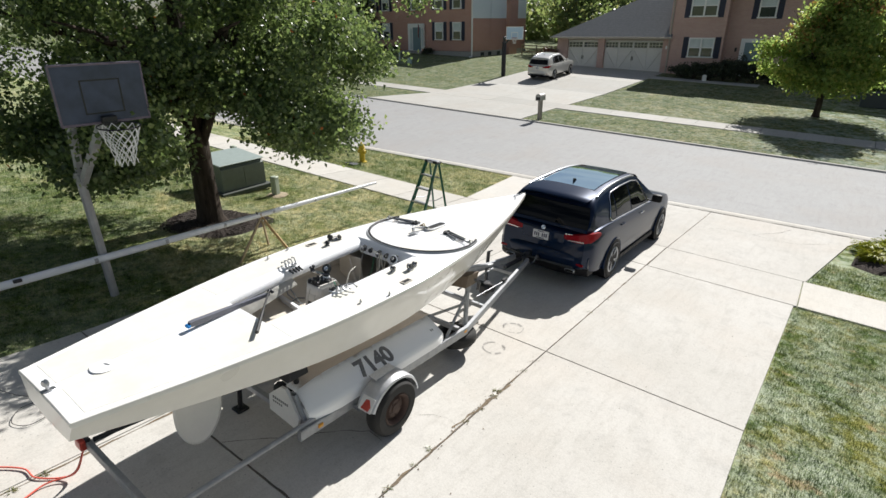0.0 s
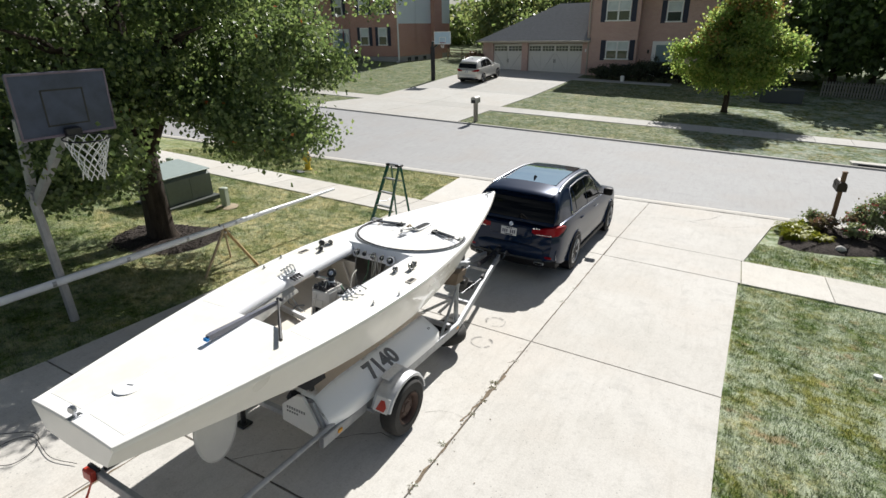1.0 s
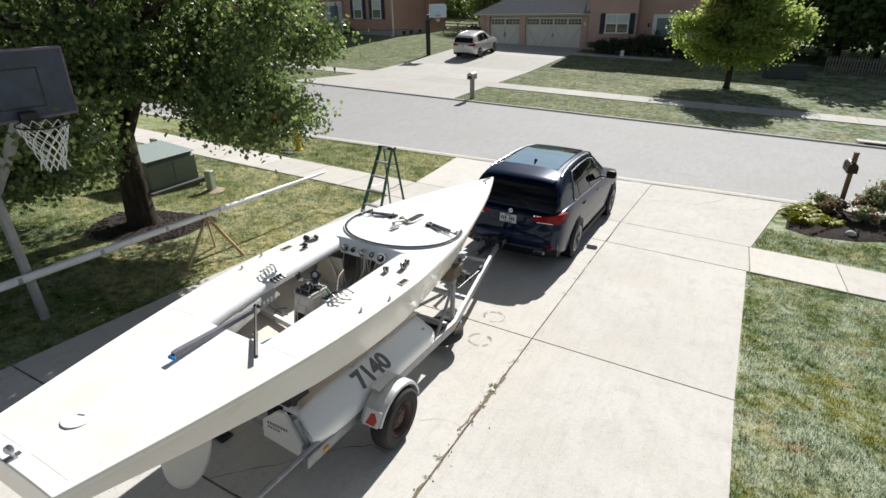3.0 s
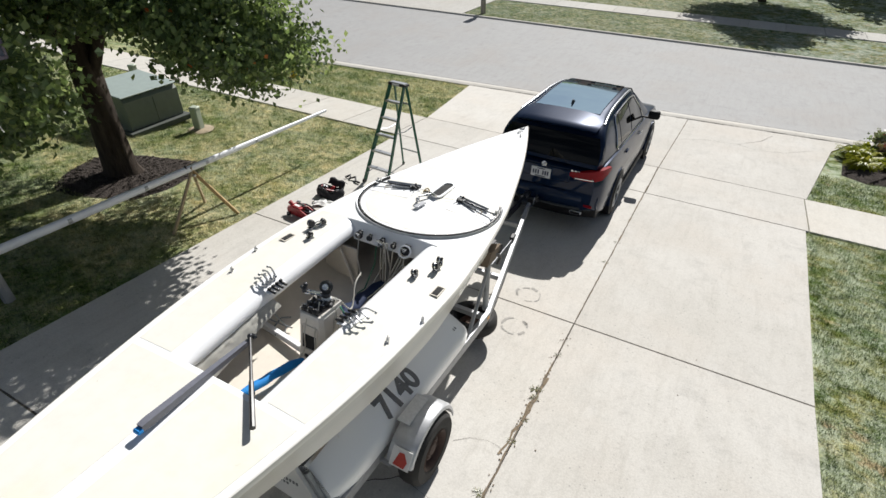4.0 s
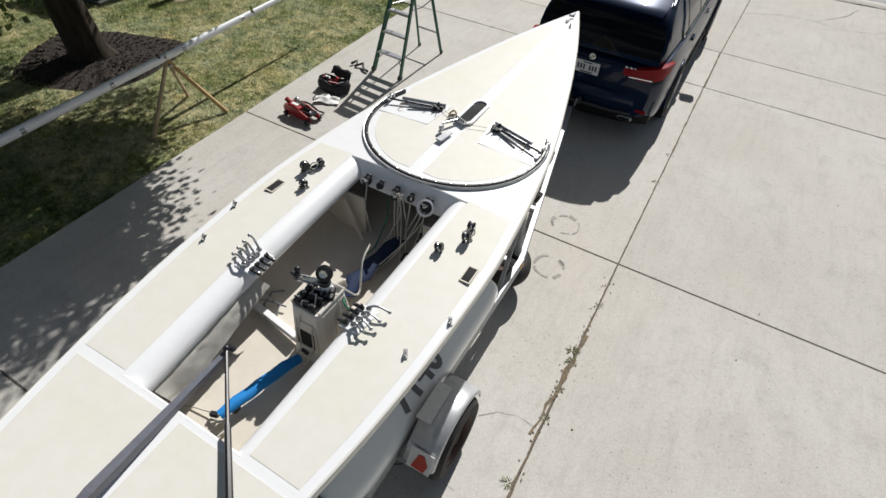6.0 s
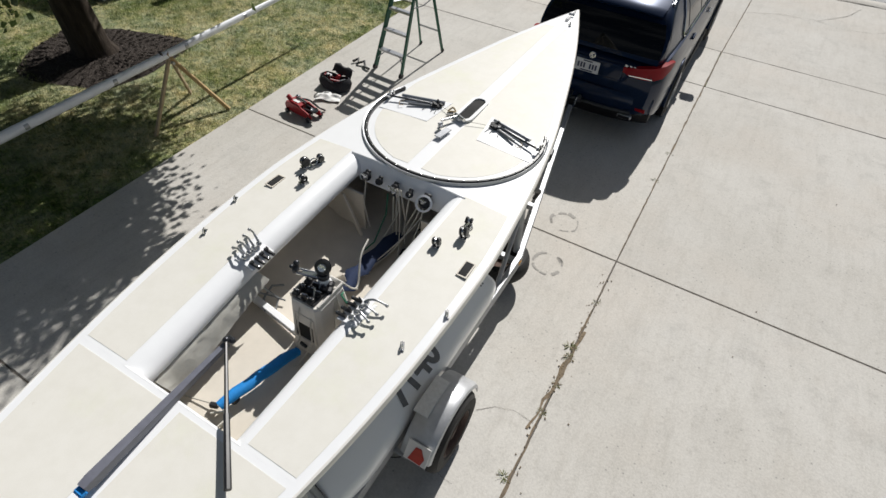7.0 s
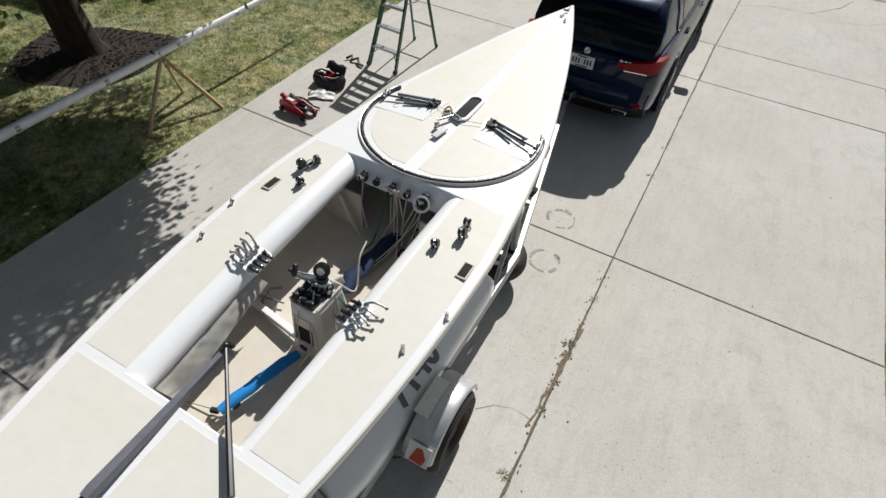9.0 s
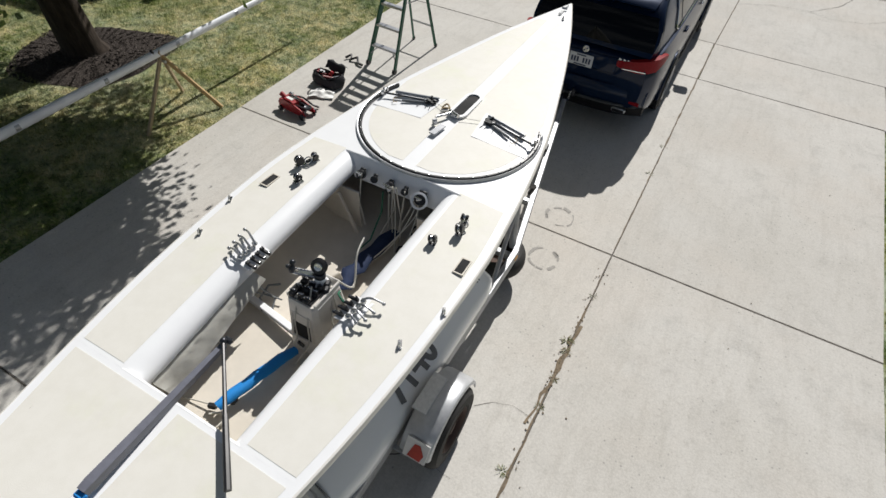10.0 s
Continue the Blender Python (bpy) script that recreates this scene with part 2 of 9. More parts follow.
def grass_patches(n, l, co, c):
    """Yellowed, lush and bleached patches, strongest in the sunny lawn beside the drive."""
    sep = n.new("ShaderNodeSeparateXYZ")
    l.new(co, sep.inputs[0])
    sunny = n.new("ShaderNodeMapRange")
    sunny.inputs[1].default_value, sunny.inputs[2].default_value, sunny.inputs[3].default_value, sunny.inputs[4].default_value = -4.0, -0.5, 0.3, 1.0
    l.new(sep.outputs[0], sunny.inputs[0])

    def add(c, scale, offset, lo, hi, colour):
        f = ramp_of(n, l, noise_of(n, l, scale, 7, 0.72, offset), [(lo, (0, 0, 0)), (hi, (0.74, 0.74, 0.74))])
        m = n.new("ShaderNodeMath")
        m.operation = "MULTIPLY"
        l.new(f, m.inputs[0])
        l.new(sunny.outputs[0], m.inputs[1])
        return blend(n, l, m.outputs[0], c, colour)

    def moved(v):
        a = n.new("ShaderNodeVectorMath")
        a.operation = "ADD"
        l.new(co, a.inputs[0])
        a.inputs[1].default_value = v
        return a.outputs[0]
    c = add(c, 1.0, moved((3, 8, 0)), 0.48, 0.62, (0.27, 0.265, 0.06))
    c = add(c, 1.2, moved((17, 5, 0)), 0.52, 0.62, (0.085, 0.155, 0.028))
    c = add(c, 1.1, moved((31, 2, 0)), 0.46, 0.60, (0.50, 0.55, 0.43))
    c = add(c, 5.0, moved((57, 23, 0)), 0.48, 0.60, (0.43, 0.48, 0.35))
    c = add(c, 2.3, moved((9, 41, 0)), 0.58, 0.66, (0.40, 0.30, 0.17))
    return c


def turf_tone(n, l, co, c):
    """Tufts, bare spots and specks that ground and blades share."""
    for scale, detail, stops in ((24, 4, [(0.36, (0.40, 0.42, 0.36)), (0.5, (1, 1, 1)), (0.64, (1.08, 1.06, 1.0))]), (7.5, 5, [(0.39, (0.26, 0.33, 0.20)), (0.48, (0.86, 0.90, 0.80)), (0.60, (1.22, 1.17, 1.08))]), (2.6, 4, [(0.38, (0.55, 0.66, 0.46)), (0.52, (1, 1, 1)), (0.64, (1.15, 1.10, 1.04))])):
        f = noise_of(n, l, scale, detail, 0.76, co)
        c = blend(n, l, 1.0, c, ramp_of(n, l, f, stops), "MULTIPLY")
    return c


def lawn_mat():
    mat, n, l, b = material("lawn", 0.95, 0, 0.1)
    co = n.new("ShaderNodeNewGeometry").outputs["Position"]
    fine = noise_of(n, l, 28, 6, 0.75, co)
    green = ramp_of(n, l, fine, [(0.25, (0.055, 0.09, 0.026)), (0.5, (0.13, 0.185, 0.06)), (0.75, (0.25, 0.29, 0.13))])
    dry = ramp_of(n, l, fine, [(0.25, (0.27, 0.235, 0.13)), (0.5, (0.53, 0.475, 0.30)), (0.75, (0.70, 0.645, 0.47))])
    c = blend(n, l, dryness(n, l, co), green, dry)
    sep = n.new("ShaderNodeSeparateXYZ")
    l.new(co, sep.inputs[0])
    lush = n.new("ShaderNodeMapRange")
    lush.inputs[1].default_value, lush.inputs[2].default_value, lush.inputs[3].default_value, lush.inputs[4].default_value = -3.0, 0.0, 1.0, 0.3
    l.new(sep.outputs[0], lush.inputs[0])

    def parched(src, lo, hi, top):
        m = n.new("ShaderNodeMath")
        m.operation = "MULTIPLY"
        l.new(ramp_of(n, l, src, [(lo, (0, 0, 0)), (hi, (top, top, top))]), m.inputs[0])
        l.new(lush.outputs[0], m.inputs[1])
        return m.outputs[0]
    dull = noise_of(n, l, 1.9, 6, 0.8, co)
    c = blend(n, l, parched(dull, 0.46, 0.56, 0.7), c, (0.33, 0.315, 0.19))
    straw = noise_of(n, l, 8.0, 5, 0.8, co)
    c = blend(n, l, parched(straw, 0.47, 0.58, 0.6), c, (0.40, 0.38, 0.25))
    c = turf_tone(n, l, co, c)
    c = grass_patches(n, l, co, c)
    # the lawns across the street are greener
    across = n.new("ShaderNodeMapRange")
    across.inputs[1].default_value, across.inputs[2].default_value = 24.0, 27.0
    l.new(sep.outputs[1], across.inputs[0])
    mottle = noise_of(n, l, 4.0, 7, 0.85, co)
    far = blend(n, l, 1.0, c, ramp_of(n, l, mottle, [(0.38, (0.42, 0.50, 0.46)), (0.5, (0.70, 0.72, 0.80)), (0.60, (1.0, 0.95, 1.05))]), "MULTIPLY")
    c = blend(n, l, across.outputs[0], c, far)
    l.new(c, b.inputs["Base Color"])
    relief(n, l, b, fine, 0.9, 0.03)
    return mat


LAWN = lawn_mat()

# ---- ground, road, drive, walks ----
def left_edge(y):
    return lerp([(-30, -7.3), (2.8, -7.65), (10.0, -8.02), (12.4, -8.2), (16.9, -9.1)], y)


def right_edge(y):
    return lerp([(-30, -0.3), (4.9, -0.17), (10.85, 0.03), (12.4, 0.12), (15.8, 0.78), (16.9, 1.35)], y)


def build_ground():
    """One sheet of lawn from the lot to the horizon."""
    xs = [-600, -300, -150, -90, -60, -45] + [-36 + 1.5 * i for i in range(33)] + [16, 25, 40, 70, 150, 300, 600]
    ys = [-300, -100, -40, -15] + [-8 + 1.25 * i for i in range(20)] + [16.6, 17.2, 18, 20, 22, 24, 26.2, 26.37, 26.8, 27.8, 29, 30.6, 32.2, 34, 36, 37.6, 41, 45, 48.8, 54, 60, 75, 100, 150, 250, 400, 600]
    verts, faces = [], []
    for y in ys:
        for x in xs:
            wob = 0.03 * noise.noise(Vector((x * 0.21, y * 0.21, 0)))
            under = 0.10 if 16.7 <= y <= 26.4 else 0.03
            verts.append((x, y, land(x, y) - under + (wob if abs(x) < 60 and y < 60 else 0) * (0.5 if y < 17 else 0.25)))
    w = len(xs)
    for j in range(len(ys) - 1):
        for i in range(w - 1):
            a = j * w + i
            faces.append((a, a + 1, a + w + 1, a + w))
    me = bpy.data.meshes.new("ground")
    me.from_pydata(verts, [], faces)
    smooth(me, 60)
    me.materials.append(LAWN)
    return tagged(new("ground", me), "mown lawn ground, green with dry straw-coloured patches", "ground", kind="structure")


def strip(bm, a, b, y0, y1, top, thick, n=1):
    """A slab between plan lines x=a(y) and x=b(y), following the land."""
    rows = []
    for k in range(n + 1):
        y = y0 + (y1 - y0) * k / n
        x0, x1 = a(y), b(y)
        rows.append([(x0, y, land(x0, y) + top), (x1, y, land(x1, y) + top), (x1, y, land(x1, y) + top - thick), (x0, y, land(x0, y) + top - thick)])
    loft(bm, rows)


ground = build_ground()


def build_road():
    bm = bmesh.new()
    rows = []
    for x in [-400, -150, -80] + list(range(-60, 41, 4)) + [80, 150, 400]:
        ring = [(x, y, land(x, y) + d) for y, d in ((17.0, -0.02), (17.6, -0.05), (21.6, 0.02), (25.8, -0.04), (26.2, -0.02))]
        ring += [(x, y, land(x, y) - 0.3) for y in (26.2, 17.0)]
        rows.append(ring)
    loft(bm, rows)
    road = solo("road", bm, ROAD, Matrix.Identity(4), "pale grey worn residential street", "road", kind="structure", soft=30)
    for y0, y1, name in ((16.62, 17.0, "kerb_near"), (26.2, 26.4, "kerb_far")):
        bm = bmesh.new()
        rows = []
        for x in [-400, -150, -80] + list(range(-60, 41, 4)) + [80, 150, 400]:
            s = [(y0, -0.25), (y0, 0.0), (y0 + 0.1, 0.03), (y1 - 0.1, 0.025), (y1, -0.012), (y1, -0.25)]
            if name == "kerb_far":
                s = [(y0, -0.25), (y0, -0.012), (y0 + 0.04, 0.03), (y0 + 0.08, 0.035), (y1, 0.0), (y1, -0.25)]
            rows.append([(x, y, land(x, y) + d) for y, d in s])
        loft(bm, rows)
        solo(name, bm, WALKWAY, Matrix.Identity(4), "rolled concrete kerb along the street", "kerb", kind="structure", soft=30)


build_road()

# ---- paints and metals ----
HULL = plain("gelcoat_white", (0.87, 0.84, 0.795), 0.28, 0, 0.05, 6, coat=0.3)
MARGIN = plain("deck_margin_white", (0.85, 0.86, 0.875), 0.35, 0, 0.03, 9)
LINER = plain("cockpit_liner", (0.64, 0.59, 0.51), 0.6, 0, 0.12, 8)
BLACK = plain("black_plastic", (0.018, 0.018, 0.02), 0.42, 0, 0.2)
RUBBER = plain("rubber", (0.022, 0.021, 0.020), 0.8, 0, 0.3, 20, bump=0.2)
STEEL = plain("stainless_steel", (0.62, 0.62, 0.62), 0.25, 1.0, 0.06)
ALLOY = plain("anodised_alloy", (0.42, 0.43, 0.45), 0.38, 0.9, 0.08)
DARK_ALLOY = plain("dark_alloy", (0.06, 0.062, 0.07), 0.35, 0.7, 0.15)
ROPE = plain("rope_white", (0.58, 0.56, 0.5), 0.9, 0, 0.25, 120)
ROPE_GREEN = plain("rope_green", (0.03, 0.16, 0.09), 0.9, 0, 0.25, 120)
BLUE_CLOTH = plain("blue_cloth", (0.01, 0.24, 0.66), 0.75, 0, 0.15, 25, bump=0.25)
NAVY_CLOTH = plain("navy_cloth", (0.011, 0.024, 0.07), 0.85, 0, 0.25, 25, bump=0.25)
SAILCLOTH = plain("grey_cloth", (0.46, 0.45, 0.41), 0.85, 0, 0.2, 14, bump=0.5)
GREY_PLASTIC = plain("grey_plastic", (0.16, 0.17, 0.18), 0.5, 0, 0.15)


def deck_mat():
    """Cream non-slip deck paint, yellowed in places."""
    mat, n, l, b = material("deck_cream", 0.6, 0, 0.4)
    co = n.new("ShaderNodeTexCoord").outputs["Object"]
    mid = noise_of(n, l, 2.2, 5, 0.6, co)
    fine = noise_of(n, l, 220, 3, 0.6, co)
    small = noise_of(n, l, 11, 5, 0.7, co)
    c = ramp_of(n, l, mid, [(0.35, (0.765, 0.745, 0.69)), (0.52, (0.755, 0.735, 0.675)), (0.70, (0.73, 0.725, 0.605))])
    c = blend(n, l, 0.22, c, ramp_of(n, l, small, [(0.35, (0.63, 0.61, 0.55)), (0.6, (0.755, 0.74, 0.695))]))
    l.new(c, b.inputs["Base Color"])
    relief(n, l, b, fine, 0.3, 0.002)
    return mat


DECK = deck_mat()

# ---- the keelboat ----
# Plan along the boat's axis: s metres from the transom.
LOA, AXIS_X, STERN_Y = 6.92, -4.09, 0.93
BEAM = [(0, 0.45), (1, 0.66), (2, 0.815), (3, 0.865), (3.5, 0.835), (4, 0.78), (4.5, 0.70), (5, 0.585), (5.5, 0.46), (6, 0.32), (6.5, 0.16), (6.92, 0.012)]
SHEER = [(0, 1.45), (1.5, 1.525), (3.0, 1.605), (4.5, 1.66), (6.92, 1.735)]
DEPTH = [(0, 0.195), (1.0, 0.335), (2.0, 0.45), (3.0, 0.49), (4.0, 0.45), (5.0, 0.37), (6.0, 0.235), (6.92, 0.09)]
TUCK = [(0, 0.09), (1.0, 0.13), (2.0, 0.15), (3.0, 0.155), (4.0, 0.15), (5.0, 0.13), (6.0, 0.09), (6.92, 0.005)]
BELLY = [(0, 0.02), (1.5, 0.08), (3.0, 0.13), (4.5, 0.13), (6.0, 0.07), (6.92, 0.01)]
CK_AFT, CK_FORE = 1.53, 3.50     # cockpit's ends along the axis


def half(s):
    return spline(BEAM, s)


def deck_z(s, x):
    w = max(half(s), 0.02)
    return spline(SHEER, s) + 0.035 * (w / 0.86) * (1 - min(1.0, (x / w) ** 2))


def ck_half(s, side=-1):
    """Half the width of the deck's opening, to the foot of the rolled side."""
    return lerp([(CK_AFT, 0.255), (2.25, 0.315), (CK_FORE, 0.355)] if side < 0 else [(CK_AFT, 0.335), (CK_FORE, 0.35)], s)


def ck_outer(s, side=-1):
    return lerp([(CK_AFT, 0.375), (2.4, 0.435), (CK_FORE, 0.47)] if side < 0 else [(CK_AFT, 0.40), (2.4, 0.43), (CK_FORE, 0.43)], s)


boat = thing("keelboat", pose(AXIS_X, STERN_Y, 0), "white racing keelboat with cream deck and open cockpit, on its trailer", "boat")


def build_hull():
    bm = bmesh.new()
    rings = []
    n = 40
    for k in range(n + 1):
        s = LOA * k / n
        w, z, d = half(s), spline(SHEER, s), spline(DEPTH, s)
        c = max(w - spline(TUCK, s), 0.005)
        y = s
        low = z - d
        belly = spline(BELLY, s)
        ring = [(w - 0.014, z - 0.003), (w - 0.010, z + 0.003), (w, z - 0.002), (w + 0.006, z - 0.018), (w + 0.006, z - 0.04), (w - 0.004, z - 0.05), (c + (w - c) * 0.3, z - d * 0.72), (c, low), (c * 0.7, low - belly * 0.55), (c * 0.33, low - belly * 0.9), (0, low - belly)]
        pts = [(x, y, zz) for x, zz in ring]
        pts += [(-x, y, zz) for x, zz in ring[-2::-1]]
        rings.append(pts)
    loft(bm, rings, closed=False)
    # the transom closes the aft end
    bm.verts.ensure_lookup_table()
    first = [v for v in bm.verts if abs(v.co.y) < 1e-6]
    first = sorted(first, key=lambda v: math.atan2(v.co.z - 1.3, v.co.x))
    bm.faces.new(first)
    hull = part("hull", bm, HULL, boat, "white gelcoat hull with a hard chine", soft=28)
    return hull


build_hull()


def deck_sheet(name, s0, s1, a, b, mat, lift=0.0, n=24, m=5, thick=0.0, label=""):
    """A strip of deck between x=a(s) and x=b(s)."""
    bm = bmesh.new()
    rows = []
    for i in range(n + 1):
        s = s0 + (s1 - s0) * i / n
        x0, x1 = a(s), b(s)
        rows.append([(x0 + (x1 - x0) * j / m, s, deck_z(s, x0 + (x1 - x0) * j / m) + lift) for j in range(m + 1)])
    top = [[bm.verts.new(p) for p in r] for r in rows]
    for r, q in zip(top, top[1:]):
        for j in range(m):
            bm.faces.new((r[j], r[j + 1], q[j + 1], q[j]))
    if thick:
        edge = [e for e in bm.edges if e.is_boundary]
        ext = bmesh.ops.extrude_edge_only(bm, edges=edge)["geom"]
        bmesh.ops.translate(bm, vec=(0, 0, -thick), verts=[g for g in ext if isinstance(g, bmesh.types.BMVert)])
    return part(name, bm, mat, boat, label, soft=40)


# White deck in four runs round the cockpit.
edge_r = lambda s: half(s) - 0.008
deck_sheet("aft_deck", 0.0, CK_AFT, lambda s: -edge_r(s), edge_r, MARGIN, m=10)
deck_sheet("fore_deck", CK_FORE, LOA, lambda s: -max(edge_r(s), 0.004), lambda s: max(edge_r(s), 0.004), MARGIN, m=10, n=34)
deck_sheet("side_deck", CK_AFT, CK_FORE, lambda s: ck_outer(s, 1), edge_r, MARGIN)
deck_sheet("side_deck", CK_AFT, CK_FORE, lambda s: -edge_r(s), lambda s: -ck_outer(s), MARGIN)

# Cream non-slip panels, raised a little over the white deck.
rim = lambda s: half(s) - 0.058
P = 0.0014
deck_sheet("deck_panel", 0.10, CK_AFT - 0.03, lambda s: 0.05, rim, DECK, P, thick=0.0012)
deck_sheet("deck_panel", 0.10, CK_AFT - 0.03, lambda s: -rim(s), lambda s: -0.05, DECK, P, thick=0.0012)
side_in = lambda s: ck_outer(s, 1) + 0.02
deck_sheet("deck_panel", CK_AFT + 0.025, 3.52, side_in, rim, DECK, P, thick=0.0012)
deck_sheet("deck_panel", CK_AFT + 0.025, 3.52, lambda s: -rim(s), lambda s: -ck_outer(s) - 0.012, DECK, P, thick=0.0012)
RING_S, RING_R = 4.20, 0.69
deck_sheet("deck_panel", 4.615, 6.35, lambda s: 0.055, lambda s: max(rim(s), 0.06), DECK, P, thick=0.0012)
deck_sheet("deck_panel", 4.615, 6.35, lambda s: -max(rim(s), 0.06), lambda s: -0.055, DECK, P, thick=0.0012)


def inside_ring(s):
    d = s - RING_S
    r = RING_R - 0.065
    return max(0.06, min(rim(s), math.sqrt(max(0.0001, r * r - d * d)) if d < 0.1 else r))


deck_sheet("deck_panel", RING_S - 0.60, 4.615, lambda s: 0.055, inside_ring, DECK, P, n=30, thick=0.0012)
deck_sheet("deck_panel", RING_S - 0.60, 4.615, lambda s: -inside_ring(s), lambda s: -0.055, DECK, P, n=30, thick=0.0012)

# Rolled sides and the well of the cockpit.
FLOOR = [(CK_AFT, 1.16), (2.6, 1.14), (CK_FORE + 0.5, 1.16)]


def build_cockpit():
    for sgn in (1, -1):
        bm = bmesh.new()
        rows = []
        for i in range(21):
            s = CK_AFT + (CK_FORE - CK_AFT) * i / 20
            o, h = ck_outer(s, sgn), ck_half(s, sgn)
            zt = deck_z(s, o)
            pr = [(o, zt), (o - 0.2 * (o - h), zt - 0.002), (o - 0.55 * (o - h), zt - 0.018), (o - 0.85 * (o - h), zt - 0.045), (h, zt - 0.08), (h + 0.01, zt - 0.115), (h + 0.03, zt - 0.11)]
            rows.append([(sgn * x, s, z) for x, z in pr])
        loft(bm, rows, closed=False)
        part("coaming", bm, MARGIN, boat, "smooth white rolled cockpit side", soft=60)
    # sloping front face with its lip, and the aft edge
    bm = bmesh.new()
    s = CK_FORE
    w0, w1 = ck_outer(s), ck_half(s) - 0.03
    zt = deck_z(s, 0.3)
    cols = 8
    rows = []
    for sy, w, z in ((s, w0, 0.0), (s - 0.014, w0 - 0.01, -0.008), (s - 0.075, w1 + 0.03, -0.125), (s - 0.08, w1 + 0.02, -0.145), (s - 0.05, w1 + 0.03, -0.145)):
        rows.append([(-w + 2 * w * j / cols, sy, zt + z + (0.012 * (1 - (2 * j / cols - 1) ** 2) if z > -0.01 else 0)) for j in range(cols + 1)])
    loft(bm, rows, closed=False)
    part("fore_coaming", bm, MARGIN, boat, "white sloping face below the foredeck", soft=50)
    bm = bmesh.new()
    s = CK_AFT
    rows = [[(-0.375 + 0.775 * j / 8, s + dy, deck_z(s, -0.375 + 0.775 * j / 8) + dz) for j in range(9)] for dy, dz in ((-0.001, 0.0005), (0.010, -0.002), (0.014, -0.05), (-0.02, -0.055))]
    loft(bm, rows, closed=False)
    part("aft_coaming", bm, MARGIN, boat, soft=50)
    # the well
    bm = bmesh.new()
    rows = []
    for i in range(17):
        s = CK_AFT - 0.35 + (CK_FORE + 0.75 - CK_AFT + 0.35) * i / 16
        w = min(half(s) - 0.12, 0.66)
        f = lerp(FLOOR, s)
        rows.append([(-w, s, f + 0.36), (-w - 0.02, s, f + 0.12), (-w * 0.72, s, f + 0.015), (0, s, f - 0.01), (w * 0.72, s, f + 0.015), (w + 0.02, s, f + 0.12), (w, s, f + 0.36)])
    vs = loft(bm, rows, closed=False)
    bm.faces.new(vs[0][::-1])
    bm.faces.new(vs[-1])
    part("cockpit_liner", bm, LINER, boat, "dusty beige cockpit floor and sides", soft=50)
    # cross frame half way along the floor
    for sgn in (1, -1):
        bm = bmesh.new()
        box(bm, (sgn * 0.30, 2.34, 1.185), (0.56, 0.022, 0.06), (0, 0, 8 * sgn), bevel=0.006)
        box(bm, (sgn * 0.30, 2.34, 1.217), (0.56, 0.045, 0.012), (0, 0, 8 * sgn), bevel=0.005)
        part("floor_frame", bm, MARGIN, boat)
    for sgn in (1, -1):
        bm = bmesh.new()
        box(bm, (sgn * 0.30, 3.25, 1.30), (0.03, 0.02, 0.38), (0, sgn * 24, 0), bevel=0.004)
        box(bm, (sgn * 0.42, 3.32, 1.30), (0.36, 0.02, 0.36), bevel=0.004)
        part("bulkhead_knee", bm, LINER, boat)


build_cockpit()


def build_ring():
    """Curved track behind the mast, on a white raised bed."""
    bm = bmesh.new()
    rows = []
    for i in range(49):
        a = radians(-202 + 224 * i / 48)
        ca, sa = math.cos(a), math.sin(a)
        pr = []
        for dr, dz in ((-0.012, 0.0), (-0.012, 0.018), (-0.006, 0.024), (0.006, 0.024), (0.012, 0.018), (0.012, 0.0)):
            r = RING_R + dr
            s, x = RING_S + r * sa, r * ca
            pr.append((x, s, deck_z(s, max(-half(s), min(half(s), x))) + 0.002 + dz))
        rows.append(pr)
    loft(bm, rows)
    part("ring_track", bm, BLACK, boat, "black curved track with rivets", soft=30)
    bm = bmesh.new()
    rows = []
    for i in range(49):
        a = radians(-200 + 220 * i / 48)
        ca, sa = math.cos(a), math.sin(a)
        rows.append([((RING_R + dr) * ca, RING_S + (RING_R + dr) * sa, deck_z(RING_S + RING_R * sa, min(half(RING_S), abs(RING_R * ca))) + 0.002 + dz) for dr, dz in ((0.017, 0.0), (0.017, 0.016), (0.024, 0.018), (0.03, 0.0))])
    loft(bm, rows)
    part("track_edge", bm, ALLOY, boat, soft=30)
    bm = bmesh.new()
    for i in range(27):
        a = radians(-198 + 216 * i / 26)
        s, x = RING_S + RING_R * math.sin(a), RING_R * math.cos(a)
        ball(bm, (x, s, deck_z(s, x) + 0.027), 0.006, 6, 4, (1, 1, 0.6))
    tagged(part("rivets", bm, STEEL, boat), kind="stuff")


build_ring()


TAN_ROPE = plain("tan_rope", (0.35, 0.26, 0.14), 0.9)


